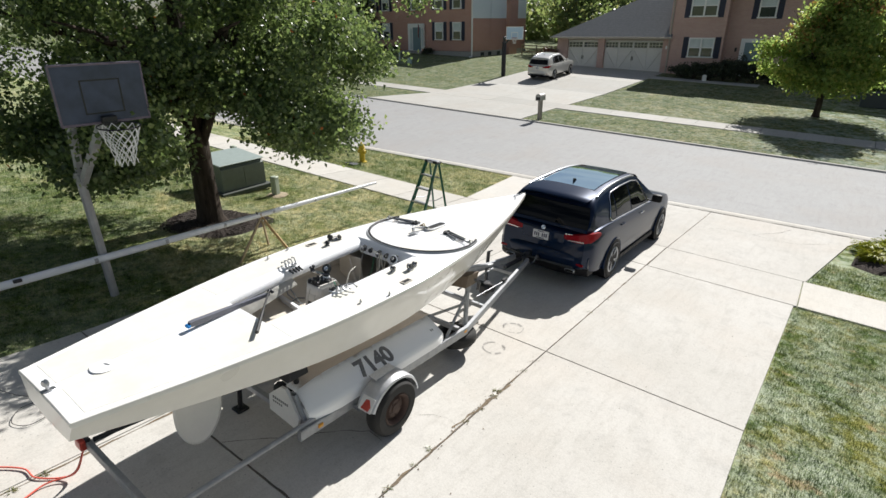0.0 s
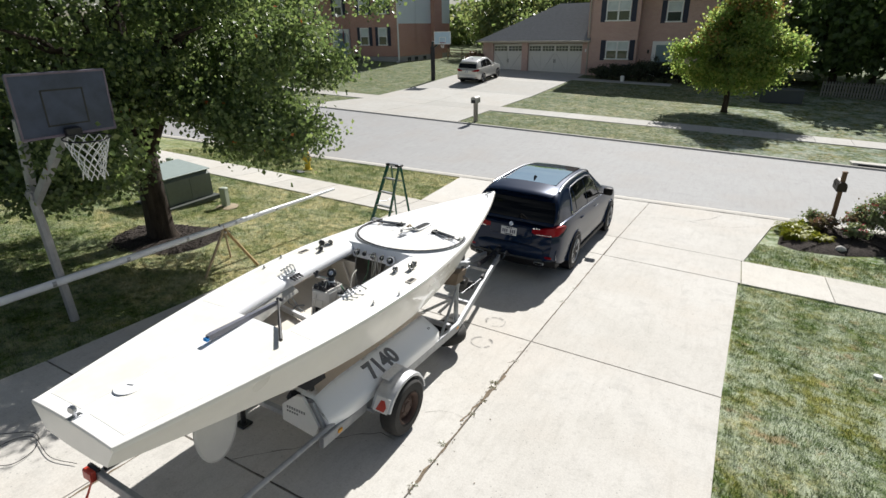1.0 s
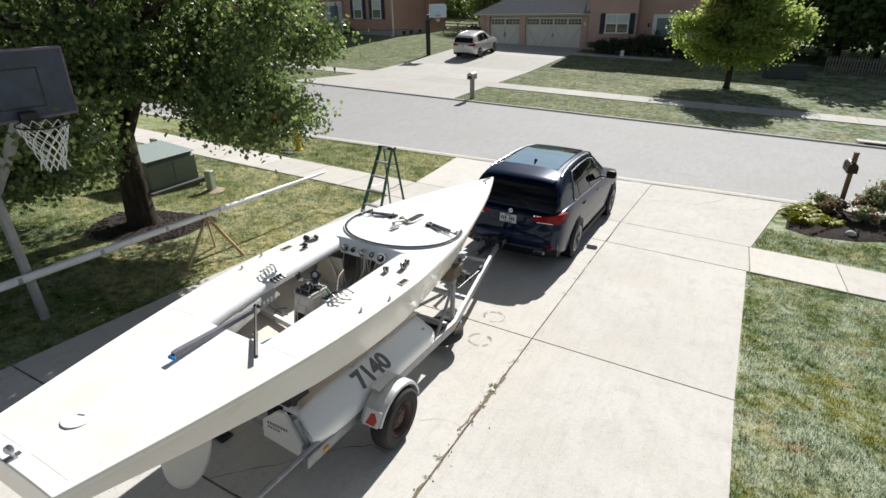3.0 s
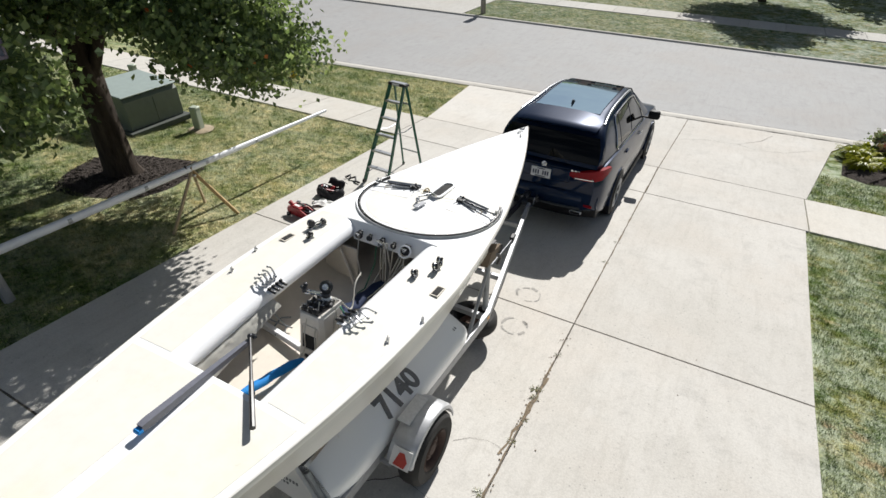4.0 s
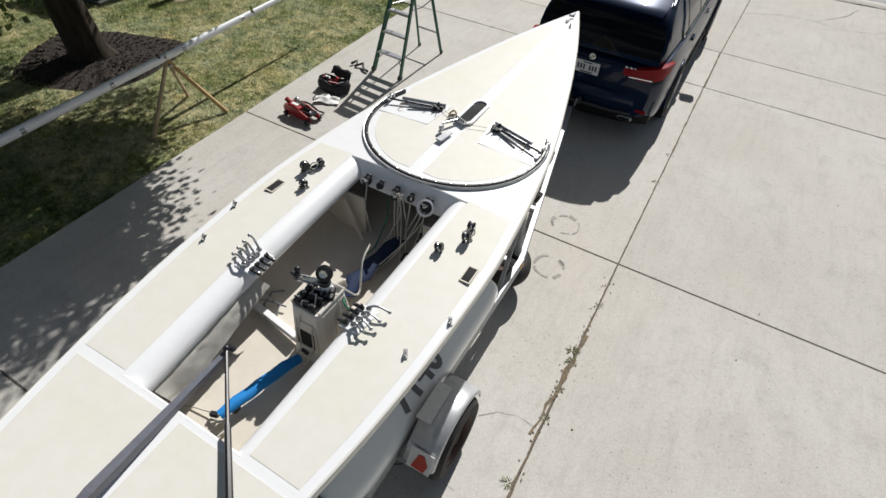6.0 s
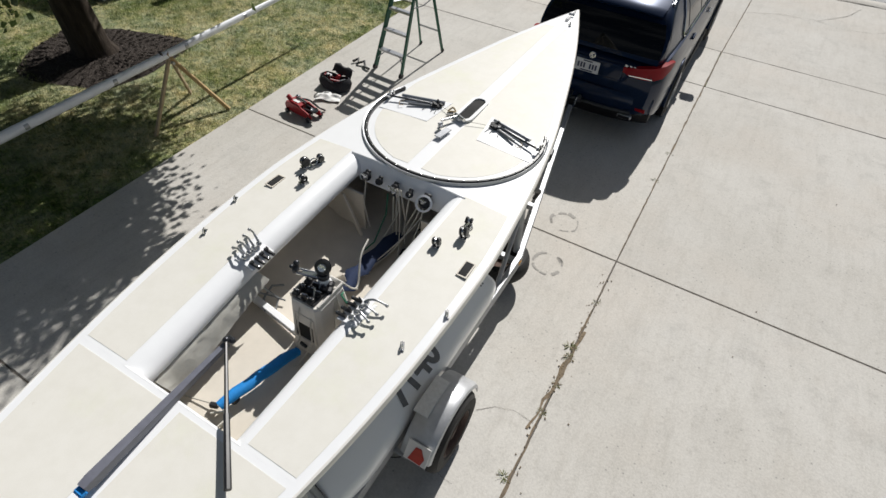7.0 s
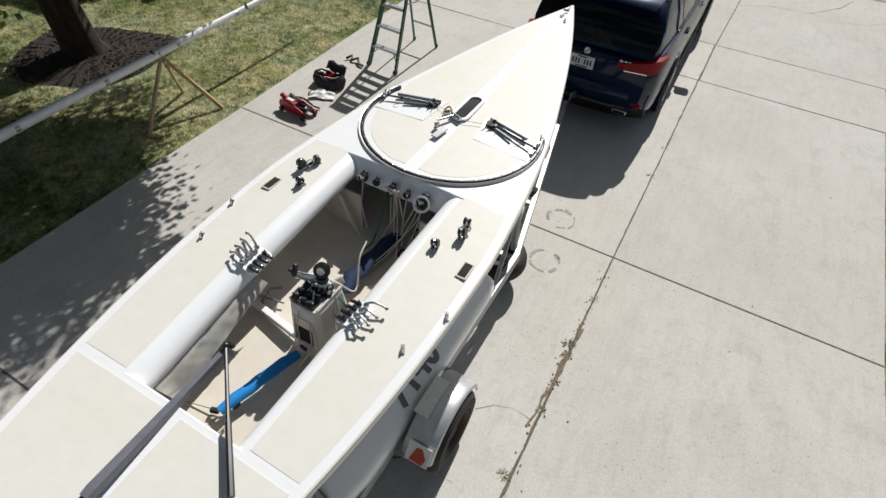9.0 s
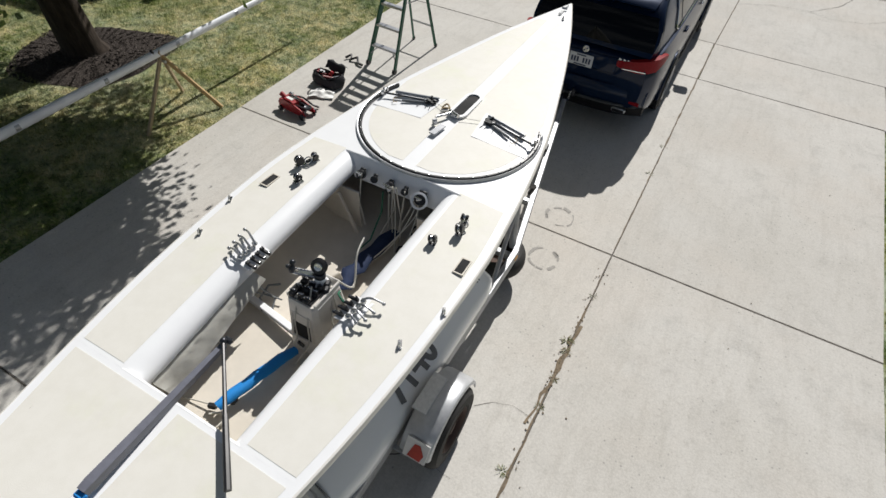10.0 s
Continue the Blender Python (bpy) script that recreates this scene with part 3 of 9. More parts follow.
def build_mast_slot():
    bm = bmesh.new()
    s0, s1, w = 4.28, 4.64, 0.048
    z = deck_z(4.45, 0) + 0.004
    # raised white rim round the opening
    out, inn = [], []
    for i in range(24):
        a = 2 * math.pi * i / 24
        cy = s1 - w if math.sin(a) > 0 else s0 + w
        out.append((1.55 * w * math.cos(a), cy + 1.55 * w * math.sin(a)))
        inn.append((w * math.cos(a), cy + w * math.sin(a)))
    loft(bm, [[(x, y, z) for x, y in out], [(x, y, z + 0.014) for x, y in out], [(x, y, z + 0.014) for x, y in inn], [(x, y, z - 0.02) for x, y in inn]], caps=False)
    part("mast_opening_rim", bm, MARGIN, boat, soft=30)
    # near-black plate put in for the shade down the mast slot
    bm = bmesh.new()
    loft(bm, [[(x, y, z + 0.003) for x, y in inn], [(x, y, z + 0.004) for x, y in inn]])
    part("mast_opening", bm, plain("hole_shade", (0.01, 0.01, 0.011), 0.9, 0, 0.3), boat, "dark plate for the shade inside the mast slot")
    # crossbar, lever and slider aft of it
    bm = bmesh.new()
    rod(bm, (-0.06, 4.288, z + 0.024), (0.036, 4.252, z + 0.024), 0.015, seg=10)
    rod(bm, (-0.03, 4.272, z + 0.024), (-0.10, 4.135, z + 0.03), 0.011, seg=10)
    box(bm, (-0.105, 4.29, z + 0.014), (0.05, 0.03, 0.022), (0, 0, 25), bevel=0.006)
    part("mast_crossbar", bm, STEEL, boat, soft=40)
    bm = bmesh.new()
    tube(bm, bend([(-0.14, 4.31, z + 0.012), (-0.115, 4.345, z + 0.035), (-0.08, 4.325, z + 0.02), (-0.10, 4.295, z + 0.03), (-0.13, 4.28, z + 0.014)]), 0.007)
    part("lashing", bm, TAN_ROPE, boat)
    bm = bmesh.new()
    box(bm, (-0.02, 4.03, z + 0.006), (0.055, 0.15, 0.010), (0, 0, -6), bevel=0.003)
    box(bm, (-0.08, 4.09, z + 0.024), (0.026, 0.04, 0.04), (0, 0, -20), bevel=0.006)
    part("slider", bm, ALLOY, boat, soft=40)
    bm = bmesh.new()
    tube(bm, [(-0.25, 4.36, z + 0.01), (-0.05, 4.28, z + 0.016), (0.06, 4.26, z + 0.016), (0.20, 4.31, z + 0.01)], 0.0022, 5)
    part("control_line", bm, ROPE, boat)


build_mast_slot()


def build_tackle(sgn):
    """White pad with a silver tube, a dark strut and a cleat, one each side of the mast."""
    z = deck_z(4.3, 0.4)
    m = pose(0, 0, z)
    bm = bmesh.new()
    corners = ((0.18, 4.46), (0.60, 4.345), (0.66, 4.11), (0.22, 4.12))
    loft(bm, [[(sgn * x, y, deck_z(y, x) - z + h) for x, y in corners] for h in (-0.004, 0.005)])
    part("tackle_pad", bm, MARGIN, boat, "white pad below the tackle", m=m)
    bm = bmesh.new()
    rod(bm, (sgn * 0.222, 4.412, 0.026), (sgn * 0.57, 4.312, 0.026), 0.014, seg=10)
    for x, y in ((0.25, 4.404), (0.54, 4.32)):
        box(bm, (sgn * x, y, 0.012), (0.02, 0.026, 0.02), bevel=0.004)
    part("tackle_tube", bm, ALLOY, boat, "silver tube on feet", m=m, soft=40)
    bm = bmesh.new()
    rod(bm, (sgn * 0.27, 4.345, 0.026), (sgn * 0.655, 4.245, 0.026), 0.008, seg=8)
    part("strut", bm, DARK_ALLOY, boat, m=m, soft=40)
    bm = bmesh.new()
    beam_pts = ((0.30, 4.315), (0.47, 4.245))
    rod(bm, (sgn * beam_pts[0][0], beam_pts[0][1], 0.018), (sgn * beam_pts[1][0], beam_pts[1][1], 0.016), 0.010, seg=8)
    part("lever", bm, GREY_PLASTIC, boat, m=m, soft=40)
    bm = bmesh.new()
    box(bm, (sgn * 0.262, 4.335, 0.02), (0.075, 0.05, 0.024), (0, 0, -14 * sgn), bevel=0.006)
    for x, y, h in ((0.235, 4.355, 0.03), (0.27, 4.325, 0.034), (0.295, 4.345, 0.03)):
        spin(bm, [(0.001, 0), (0.015, 0), (0.019, 0.006), (0.012, 0.011), (0.019, 0.017), (0.015, 0.022), (0.001, 0.022)], 12, pose(sgn * x, y, h - 0.012, 15 * sgn, 12, 0))
    rod(bm, (sgn * 0.262, 4.36, 0.03), (sgn * 0.275, 4.385, 0.05), 0.009, seg=8)
    part("block_cluster", bm, BLACK, boat, m=m, soft=40)
    bm = bmesh.new()
    spin(bm, [(0.001, 0.004), (0.008, 0.004), (0.008, 0)], 10, pose(sgn * 0.262, 4.335, 0.034))
    box(bm, (sgn * 0.30, 4.33, 0.036), (0.02, 0.012, 0.01), (0, 0, 20), bevel=0.002)
    part("cleat_pin", bm, STEEL, boat, m=m, soft=40)
    for pts in ([(0.50, 4.285, 0.02), (0.545, 4.235, 0.016), (0.52, 4.19, 0.012), (0.495, 4.21, 0.012)], [(0.24, 4.31, 0.02), (0.225, 4.24, 0.010)], [(0.27, 4.31, 0.02), (0.262, 4.25, 0.010)], [(0.32, 4.30, 0.016), (0.335, 4.24, 0.010)]):
        bm = bmesh.new()
        tube(bm, [(sgn * x, y, h) for x, y, h in pts], 0.003, 5)
        part("tail_line", bm, TAN_ROPE if len(pts) == 4 else GREY_PLASTIC, boat, m=m)
    # stacked end fitting where the strut meets the ring
    bm = bmesh.new()
    box(bm, (sgn * 0.658, 4.245, 0.026), (0.03, 0.034, 0.03), (0, 0, 20), bevel=0.007)
    part("track_end", bm, STEEL, boat, m=m, soft=40)
    for y, top, rr in ((4.28, 0.05, 0.011), (4.33, 0.03, 0.008)):
        bm = bmesh.new()
        rod(bm, (sgn * 0.666, y, 0.0), (sgn * 0.666, y, top), rr, seg=10)
        part("end_pin", bm, STEEL, boat, m=m, soft=40)


for sgn in (1, -1):
    build_tackle(sgn)


# -- fittings, built once each and copied along the deck --
def sheave(bm, c, r, m=None):
    spin(bm, [(0.002, -0.5 * r), (r * 0.85, -0.5 * r), (r, -0.35 * r), (r * 0.7, 0), (r, 0.35 * r), (r * 0.85, 0.5 * r), (0.002, 0.5 * r)], 12, Matrix.Translation(c) @ (m or Matrix.Identity(4)))


def at_deck(x, y, rz=0, lift=0.004):
    s = y - STERN_Y
    bx = x - AXIS_X
    return pose(bx, s, deck_z(s, bx) + lift, 0, 0, rz)


def cam_cleats(m, turn, lean, sweep):
    """A rank of four cleats: jaws towards the cockpit, rollers, and long bent arms outboard."""
    bm = bmesh.new()
    box(bm, (0.01 * turn, 0, 0.004), (0.16, 0.22, 0.008), bevel=0.004)
    root = part("cleat_base", bm, MARGIN, boat, "rank of dark cleats with long grey arms on a white pad", m=m)
    root.scale = (0.85, 0.85, 0.85)
    for k in range(4):
        y = -0.075 + 0.05 * k
        bm = bmesh.new()
        box(bm, (-0.055 * turn, y, 0.018), (0.09, 0.022, 0.022), bevel=0.005)
        box(bm, (-0.03 * turn, y - 0.008, 0.034), (0.03, 0.008, 0.014), (0, 0, 18), bevel=0.003)
        box(bm, (-0.03 * turn, y + 0.008, 0.034), (0.03, 0.008, 0.014), (0, 0, -18), bevel=0.003)
        part("cleat_body", bm, BLACK, root, soft=40)
        for dx in (-0.085, -0.025):
            bm = bmesh.new()
            ball(bm, (dx * turn, y, 0.030), 0.0065, 6, 4, (1, 1, 0.6))
            part("cleat_screw", bm, STEEL, root)
        bm = bmesh.new()
        ball(bm, (0.035 * turn, y, 0.036), 0.021, 10, 8, (1.0, 1.0, 0.9))
        rod(bm, (0.035 * turn, y, 0.004), (0.035 * turn, y, 0.03), 0.012)
        part("roller", bm, STEEL, root, soft=50)
        bm = bmesh.new()
        reach, bow = 0.8 * lean[k], 0.8 * sweep[k]
        tube(bm, bend([(0.035 * turn, y, 0.05), (0.075 * turn, y + 0.25 * bow, 0.072), ((0.035 + 0.6 * reach) * turn, y + 0.6 * bow, 0.070), ((0.035 + reach) * turn, y + bow, 0.040)], 4), 0.0088, 7, 0.0068)
        ball(bm, ((0.035 + reach) * turn, y + bow, 0.038), 0.0135, 8, 6)
        part("fairlead_arm", bm, ALLOY, root, soft=50)


cam_cleats(pose(-0.355, 2.41, deck_z(2.41, 0.43) - 0.022, 0, 14, 4), -1, (0.13, 0.14, 0.15, 0.16), (0.02, 0.03, 0.05, 0.07))
cam_cleats(pose(0.395, 2.39, deck_z(2.39, 0.43) - 0.012, 0, -10, -4), 1, (0.10, 0.15, 0.16, 0.17), (-0.02, -0.03, 0.0, 0.05))


def deck_block(m, big):
    """A low turning block; the big ones pair a ratchet with a black cam beside it."""
    bm = bmesh.new()
    box(bm, (0, 0.0, 0.004), (0.05, 0.17 if big else 0.06, 0.008), bevel=0.003)
    root = part("block_base", bm, STEEL, boat, "low deck block with black cheeks", m=m)

    def block(y, r, tip):
        bm = bmesh.new()
        spin(bm, [(0.001, -0.022), (r * 0.8, -0.024), (r, -0.016), (r * 0.9, -0.007)], 16, pose(0, y, r + 0.012, 90 - tip, 0, 90))
        spin(bm, [(r * 0.9, 0.007), (r, 0.016), (r * 0.8, 0.024), (0.001, 0.022)], 16, pose(0, y, r + 0.012, 90 - tip, 0, 90))
        part("cheek", bm, BLACK, root, soft=40)
        bm = bmesh.new()
        spin(bm, [(r * 0.82, -0.007), (r * 0.7, 0.0), (r * 0.82, 0.007)], 16, pose(0, y, r + 0.012, 90 - tip, 0, 90))
        part("sheave", bm, STEEL, root, soft=40)

    if big:
        block(-0.055, 0.033, 10)
        block(0.060, 0.024, -8)
        bm = bmesh.new()
        spin(bm, [(0.026, 0.0), (0.030, 0.006), (0.026, 0.012), (0.021, 0.006), (0.026, 0.0)], 16, pose(0.012, 0.005, 0.026, 20, 12, 0))
        part("swivel_ring", bm, STEEL, root, soft=40)
        bm = bmesh.new()
        box(bm, (0.006, 0.012, 0.018), (0.026, 0.05, 0.022), (0, 0, 12), bevel=0.006)
        part("cam", bm, BLACK, root, soft=40)
    else:
        block(0.0, 0.026, 12)
        bm = bmesh.new()
        rod(bm, (-0.024, 0.0, 0.038), (0.024, 0.0, 0.038), 0.006, seg=8)
        part("block_pin", bm, STEEL, root, soft=40)


deck_block(at_deck(-4.70, 4.17, -25), True)
deck_block(at_deck(-3.48, 4.17, 12), True)
deck_block(at_deck(-4.62, 3.98, -20), False)
deck_block(at_deck(-3.57, 3.96, 10), False)


def pad_eye(m):
    bm = bmesh.new()
    box(bm, (0, 0, 0.001), (0.022, 0.06, 0.004), bevel=0.0015)
    tube(bm, [(0, -0.018, 0.0), (0, -0.016, 0.02), (0, -0.008, 0.03), (0, 0.008, 0.03), (0, 0.016, 0.02), (0, 0.018, 0.0)], 0.005, 6)
    part("pad_eye", bm, STEEL, boat, m=m, soft=40)


for x, y in ((-4.836, 3.314), (-3.361, 3.27), (-4.896, 3.627), (-3.265, 3.57), (-4.02, 7.40)):
    pad_eye(at_deck(x, y, 30))


def deck_slot(m):
    """A rectangular slot with a brown edge near the gunwale; a dark plate paints its shade."""
    bm = bmesh.new()
    for c, s in (((0.03, 0, 0.003), (0.008, 0.13, 0.006)), ((-0.03, 0, 0.003), (0.008, 0.13, 0.006)), ((0, 0.062, 0.003), (0.056, 0.008, 0.006)), ((0, -0.062, 0.003), (0.056, 0.008, 0.006))):
        box(bm, c, s)
    part("slot_edge", bm, LINER, boat, m=m)
    bm = bmesh.new()
    box(bm, (0, 0, 0.002), (0.052, 0.116, 0.003))
    part("chainplate_slot", bm, bpy.data.materials["hole_shade"], boat, "chainplate slot, its inner shade a dark plate", m=m)


deck_slot(at_deck(-4.80, 3.90, -1, 0.003))
deck_slot(at_deck(-3.33, 3.90, 1, 0.003))

# stern fittings
bm = bmesh.new()
rod(bm, (0, 0, 0), (0, 0, 0.05), 0.012)
spin(bm, [(0.001, -0.008), (0.022, -0.008), (0.028, 0.0), (0.018, 0.008), (0.028, 0.016), (0.022, 0.024), (0.001, 0.024)], 14, pose(0, 0, 0.065, 90, 0, 20))
box(bm, (0, 0.0, 0.004), (0.05, 0.09, 0.008), bevel=0.003)
part("backstay_block", bm, ALLOY, boat, "steel turning block at the transom", m=pose(0.0, 0.035, deck_z(0.035, 0)), soft=40)
bm = bmesh.new()
spin(bm, [(0.001, 0.002), (0.084, 0.002), (0.088, 0.0015), (0.09, 0.0)], 24)
part("inspection_cover", bm, MARGIN, boat, "round white inspection cover", m=at_deck(-4.09, 1.32), soft=40)
bm = bmesh.new()
box(bm, (0, 0.03, 0.003), (0.05, 0.012, 0.003))
part("cover_catch", bm, GREY_PLASTIC, boat, m=at_deck(-4.09, 1.32, 20))
# rounded lip along the transom
bm = bmesh.new()
lip = []
for j in range(13):
    x = -half(0) + 2 * half(0) * j / 12
    z = deck_z(0, x)
    lip.append([(x, -0.006, z - 0.03), (x, -0.007, z - 0.004), (x, -0.002, z + 0.003), (x, 0.006, z + 0.003), (x, 0.010, z - 0.01)])
loft(bm, lip)
part("transom_lip", bm, HULL, boat, soft=60)
# stem fittings
bm = bmesh.new()
box(bm, (0, 6.60, deck_z(6.6, 0) + 0.012), (0.03, 0.10, 0.02), bevel=0.004)
rod(bm, (-0.03, 6.70, deck_z(6.7, 0) + 0.02), (0.03, 6.70, deck_z(6.7, 0) + 0.02), 0.012)
box(bm, (0, 6.78, deck_z(6.78, 0) + 0.01), (0.02, 0.08, 0.018), bevel=0.004)
part("stem_fitting", bm, STEEL, boat, soft=40)

# tiller and its extension
bm = bmesh.new()
hz = deck_z(1.5, 0)
a, b = Vector((-0.035, 1.88, hz + 0.02)), Vector((0.01, 1.06, hz + 0.03))
d = (b - a).normalized()
q = d.to_track_quat("Y", "Z").to_matrix().to_4x4()
rows = []
for f, w, h in ((0, 0.012, 0.014), (0.05, 0.014, 0.017), (0.5, 0.019, 0.021), (0.95, 0.023, 0.024), (1.0, 0.02, 0.02)):
    c = a.lerp(b, f)
    rows.append([c + q @ Vector((x * w, 0, z * h)) for x, z in ((-1, -1), (1, -1), (1, 1), (-1, 1))])
loft(bm, rows)
tiller = part("tiller", bm, plain("tiller_grey", (0.16, 0.165, 0.20), 0.35, 0.0, 0.2), boat, "grey tiller")
bm = bmesh.new()
box(bm, b + Vector((0, -0.012, -0.01)), (0.052, 0.035, 0.03), bevel=0.008)
part("tiller_socket", bm, BLUE_CLOTH, boat, "blue tape at the tiller's foot")
bm = bmesh.new()
e = Vector((0.51, 1.36, deck_z(1.36, 0.5) + 0.05))
rod(bm, a + Vector((0, 0, 0.03)), a.lerp(e, 0.55) + Vector((0, 0, 0.02)), 0.009, 0.011, 8)
rod(bm, a.lerp(e, 0.55) + Vector((0, 0, 0.02)), e, 0.015, 0.017, 8)
part("tiller_extension", bm, BLACK, boat, "black tiller extension with a rubber grip", soft=40)
bm = bmesh.new()
ball(bm, a + Vector((0, 0, 0.03)), 0.02)
box(bm, a + Vector((0.01, 0.02, 0.02)), (0.05, 0.03, 0.03), bevel=0.008)
part("universal_joint", bm, DARK_ALLOY, boat, soft=40)


# console in the middle of the cockpit
CONSOLE = plain("console_white", (0.70, 0.67, 0.62), 0.45, 0, 0.14, 7)


def build_console():
    cx, s = 0.115, 2.40
    f = lerp(FLOOR, s)
    top = 1.575
    # four tapering walls round a hollow, with a lip at the top
    bm = bmesh.new()

    def ring(z, wx, wy, dy, cut):
        pts = [(-wx + cut, -wy), (wx - cut, -wy), (wx, -wy + cut), (wx, wy - cut), (wx - cut, wy), (-wx + cut, wy), (-wx, wy - cut), (-wx, -wy + cut)]
        return [(cx + x, s + dy + y, z) for x, y in pts]

    loft(bm, [ring(f - 0.01, 0.135, 0.18, 0.03, 0.03), ring(f + 0.10, 0.125, 0.155, 0.015, 0.03), ring(top - 0.05, 0.108, 0.125, 0.0, 0.026), ring(top - 0.012, 0.106, 0.122, 0.0, 0.026), ring(top, 0.098, 0.114, 0.0, 0.024)])
    con = part("console", bm, CONSOLE, boat, "dirty white moulded console crowded with black blocks and slack lines", soft=30)
    # raised lip on three sides
    bm = bmesh.new()
    for c, d in (((cx - 0.094, s, top + 0.012), (0.014, 0.22, 0.03)), ((cx + 0.094, s, top + 0.012), (0.014, 0.22, 0.03)), ((cx, s + 0.112, top + 0.012), (0.20, 0.014, 0.03))):
        box(bm, c, d, bevel=0.005)
    part("console_lip", bm, CONSOLE, con)
    # framed opening in the aft face, its inner shade drawn as a dark block
    bm = bmesh.new()
    lo = [(cx - 0.078, s - 0.142, f + 0.13), (cx + 0.070, s - 0.142, f + 0.13), (cx + 0.062, s - 0.122, f + 0.335), (cx - 0.070, s - 0.122, f + 0.335)]
    loft(bm, [[Vector(p) + Vector((0, 0.05, 0)) for p in lo], [Vector(p) + Vector((0, -0.002, 0)) for p in lo]])
    part("console_opening", bm, bpy.data.materials["hole_shade"], con, "opening in the console's aft face, its shade a dark block")
    bm = bmesh.new()
    for a, b in zip(lo, lo[1:] + lo[:1]):
        rod(bm, Vector(a) + Vector((0, -0.004, 0)), Vector(b) + Vector((0, -0.004, 0)), 0.008, seg=6)
    part("opening_rim", bm, CONSOLE, con, soft=40)
    bm = bmesh.new()
    box(bm, (cx - 0.03, s - 0.150, f + 0.06), (0.05, 0.014, 0.028), (0, 20, 0), bevel=0.004)
    part("console_latch", bm, BLACK, con)
    # black cleat bodies and sheaves in two ranks on top
    r2 = random.Random(3)
    bm = bmesh.new()
    box(bm, (cx - 0.012, s - 0.035, top + 0.008), (0.155, 0.145, 0.014), bevel=0.004)
    tray = part("block_tray", bm, BLACK, con)
    for i in range(3):
        for j in range(3):
            c = Vector((cx - 0.066 + 0.052 * i + r2.uniform(-0.006, 0.006), s - 0.088 + 0.052 * j + r2.uniform(-0.006, 0.006), top + 0.034))
            bm = bmesh.new()
            if (i + j) % 2:
                sheave(bm, c, 0.021, pose(0, 0, 0, 90, 0, r2.uniform(-25, 25)))
                box(bm, c - Vector((0, 0, 0.012)), (0.018, 0.045, 0.024), (0, 0, r2.uniform(-20, 20)), bevel=0.004)
            else:
                box(bm, c - Vector((0, 0, 0.006)), (0.036, 0.05, 0.026), (r2.uniform(-12, 12), 0, r2.uniform(-25, 25)), bevel=0.007)
                ball(bm, c + Vector((0, 0, 0.008)), 0.012, 8, 6)
            part("console_block", bm, BLACK, tray, soft=40)
            bm = bmesh.new()
            rod(bm, c + Vector((-0.018, 0, 0.012)), c + Vector((0.018, 0.006, 0.014)), 0.0055, seg=6)
            part("block_pin", bm, STEEL, tray, soft=40)
    for dx, dy, h in ((0.058, 0.055, 0.05), (0.078, 0.02, 0.045), (-0.07, 0.075, 0.035)):
        bm = bmesh.new()
        box(bm, (cx + dx, s + dy, top + h * 0.5), (0.034, 0.05, h), (0, 8, 20), bevel=0.01)
        part("console_fitting", bm, BLACK, con, soft=40)
    # white stub with its swivelling arm and ratchet block
    bm = bmesh.new()
    spin(bm, [(0.046, 0.0), (0.046, 0.02), (0.036, 0.03), (0.034, 0.06), (0.028, 0.066), (0.001, 0.066)], 18, pose(cx + 0.012, s + 0.055, top))
    part("swivel_base", bm, MARGIN, con, soft=40)
    bm = bmesh.new()
    spin(bm, [(0.03, 0.0), (0.034, 0.006), (0.034, 0.026), (0.028, 0.034), (0.001, 0.034)], 16, pose(cx + 0.012, s + 0.055, top + 0.064))
    part("swivel_cap", bm, DARK_ALLOY, con, soft=40)
    bm = bmesh.new()
    spin(bm, [(0.001, -0.016), (0.040, -0.018), (0.047, -0.012), (0.036, 0), (0.047, 0.012), (0.040, 0.018), (0.001, 0.016)], 20, pose(cx + 0.004, s + 0.068, top + 0.135, 62, 8, 10))
    part("ratchet_block", bm, BLACK, con, soft=40)
    bm = bmesh.new()
    spin(bm, [(0.001, 0.019), (0.022, 0.021), (0.026, 0.017), (0.026, 0.012)], 16, pose(cx + 0.004, s + 0.068, top + 0.135, 62, 8, 10))
    part("ratchet_cheek", bm, STEEL, con, soft=40)
    bm = bmesh.new()
    beam_pts = (Vector((cx + 0.0, s + 0.045, top + 0.078)), Vector((cx - 0.125, s + 0.0, top + 0.088)))
    for off in (-0.016, 0.016):
        d = (beam_pts[1] - beam_pts[0]).normalized().cross(Vector((0, 0, 1))) * off
        rod(bm, beam_pts[0] + d, beam_pts[1] + d, 0.008, seg=6)
    box(bm, beam_pts[0].lerp(beam_pts[1], 0.5), (0.09, 0.03, 0.010), (0, 0, 20), bevel=0.003)
    part("swivel_arm", bm, STEEL, con, "steel swivel arm with a cam cleat", soft=40)
    bm = bmesh.new()
    e = beam_pts[1] + Vector((-0.012, 0, 0.012))
    box(bm, e, (0.03, 0.05, 0.045), (0, 0, 20), bevel=0.01)
    ball(bm, e + Vector((-0.004, 0.016, 0.032)), 0.018, 8, 6)
    ball(bm, e + Vector((-0.010, -0.016, 0.026)), 0.014, 8, 6)
    part("cam_cleat", bm, DARK_ALLOY, con, soft=40)
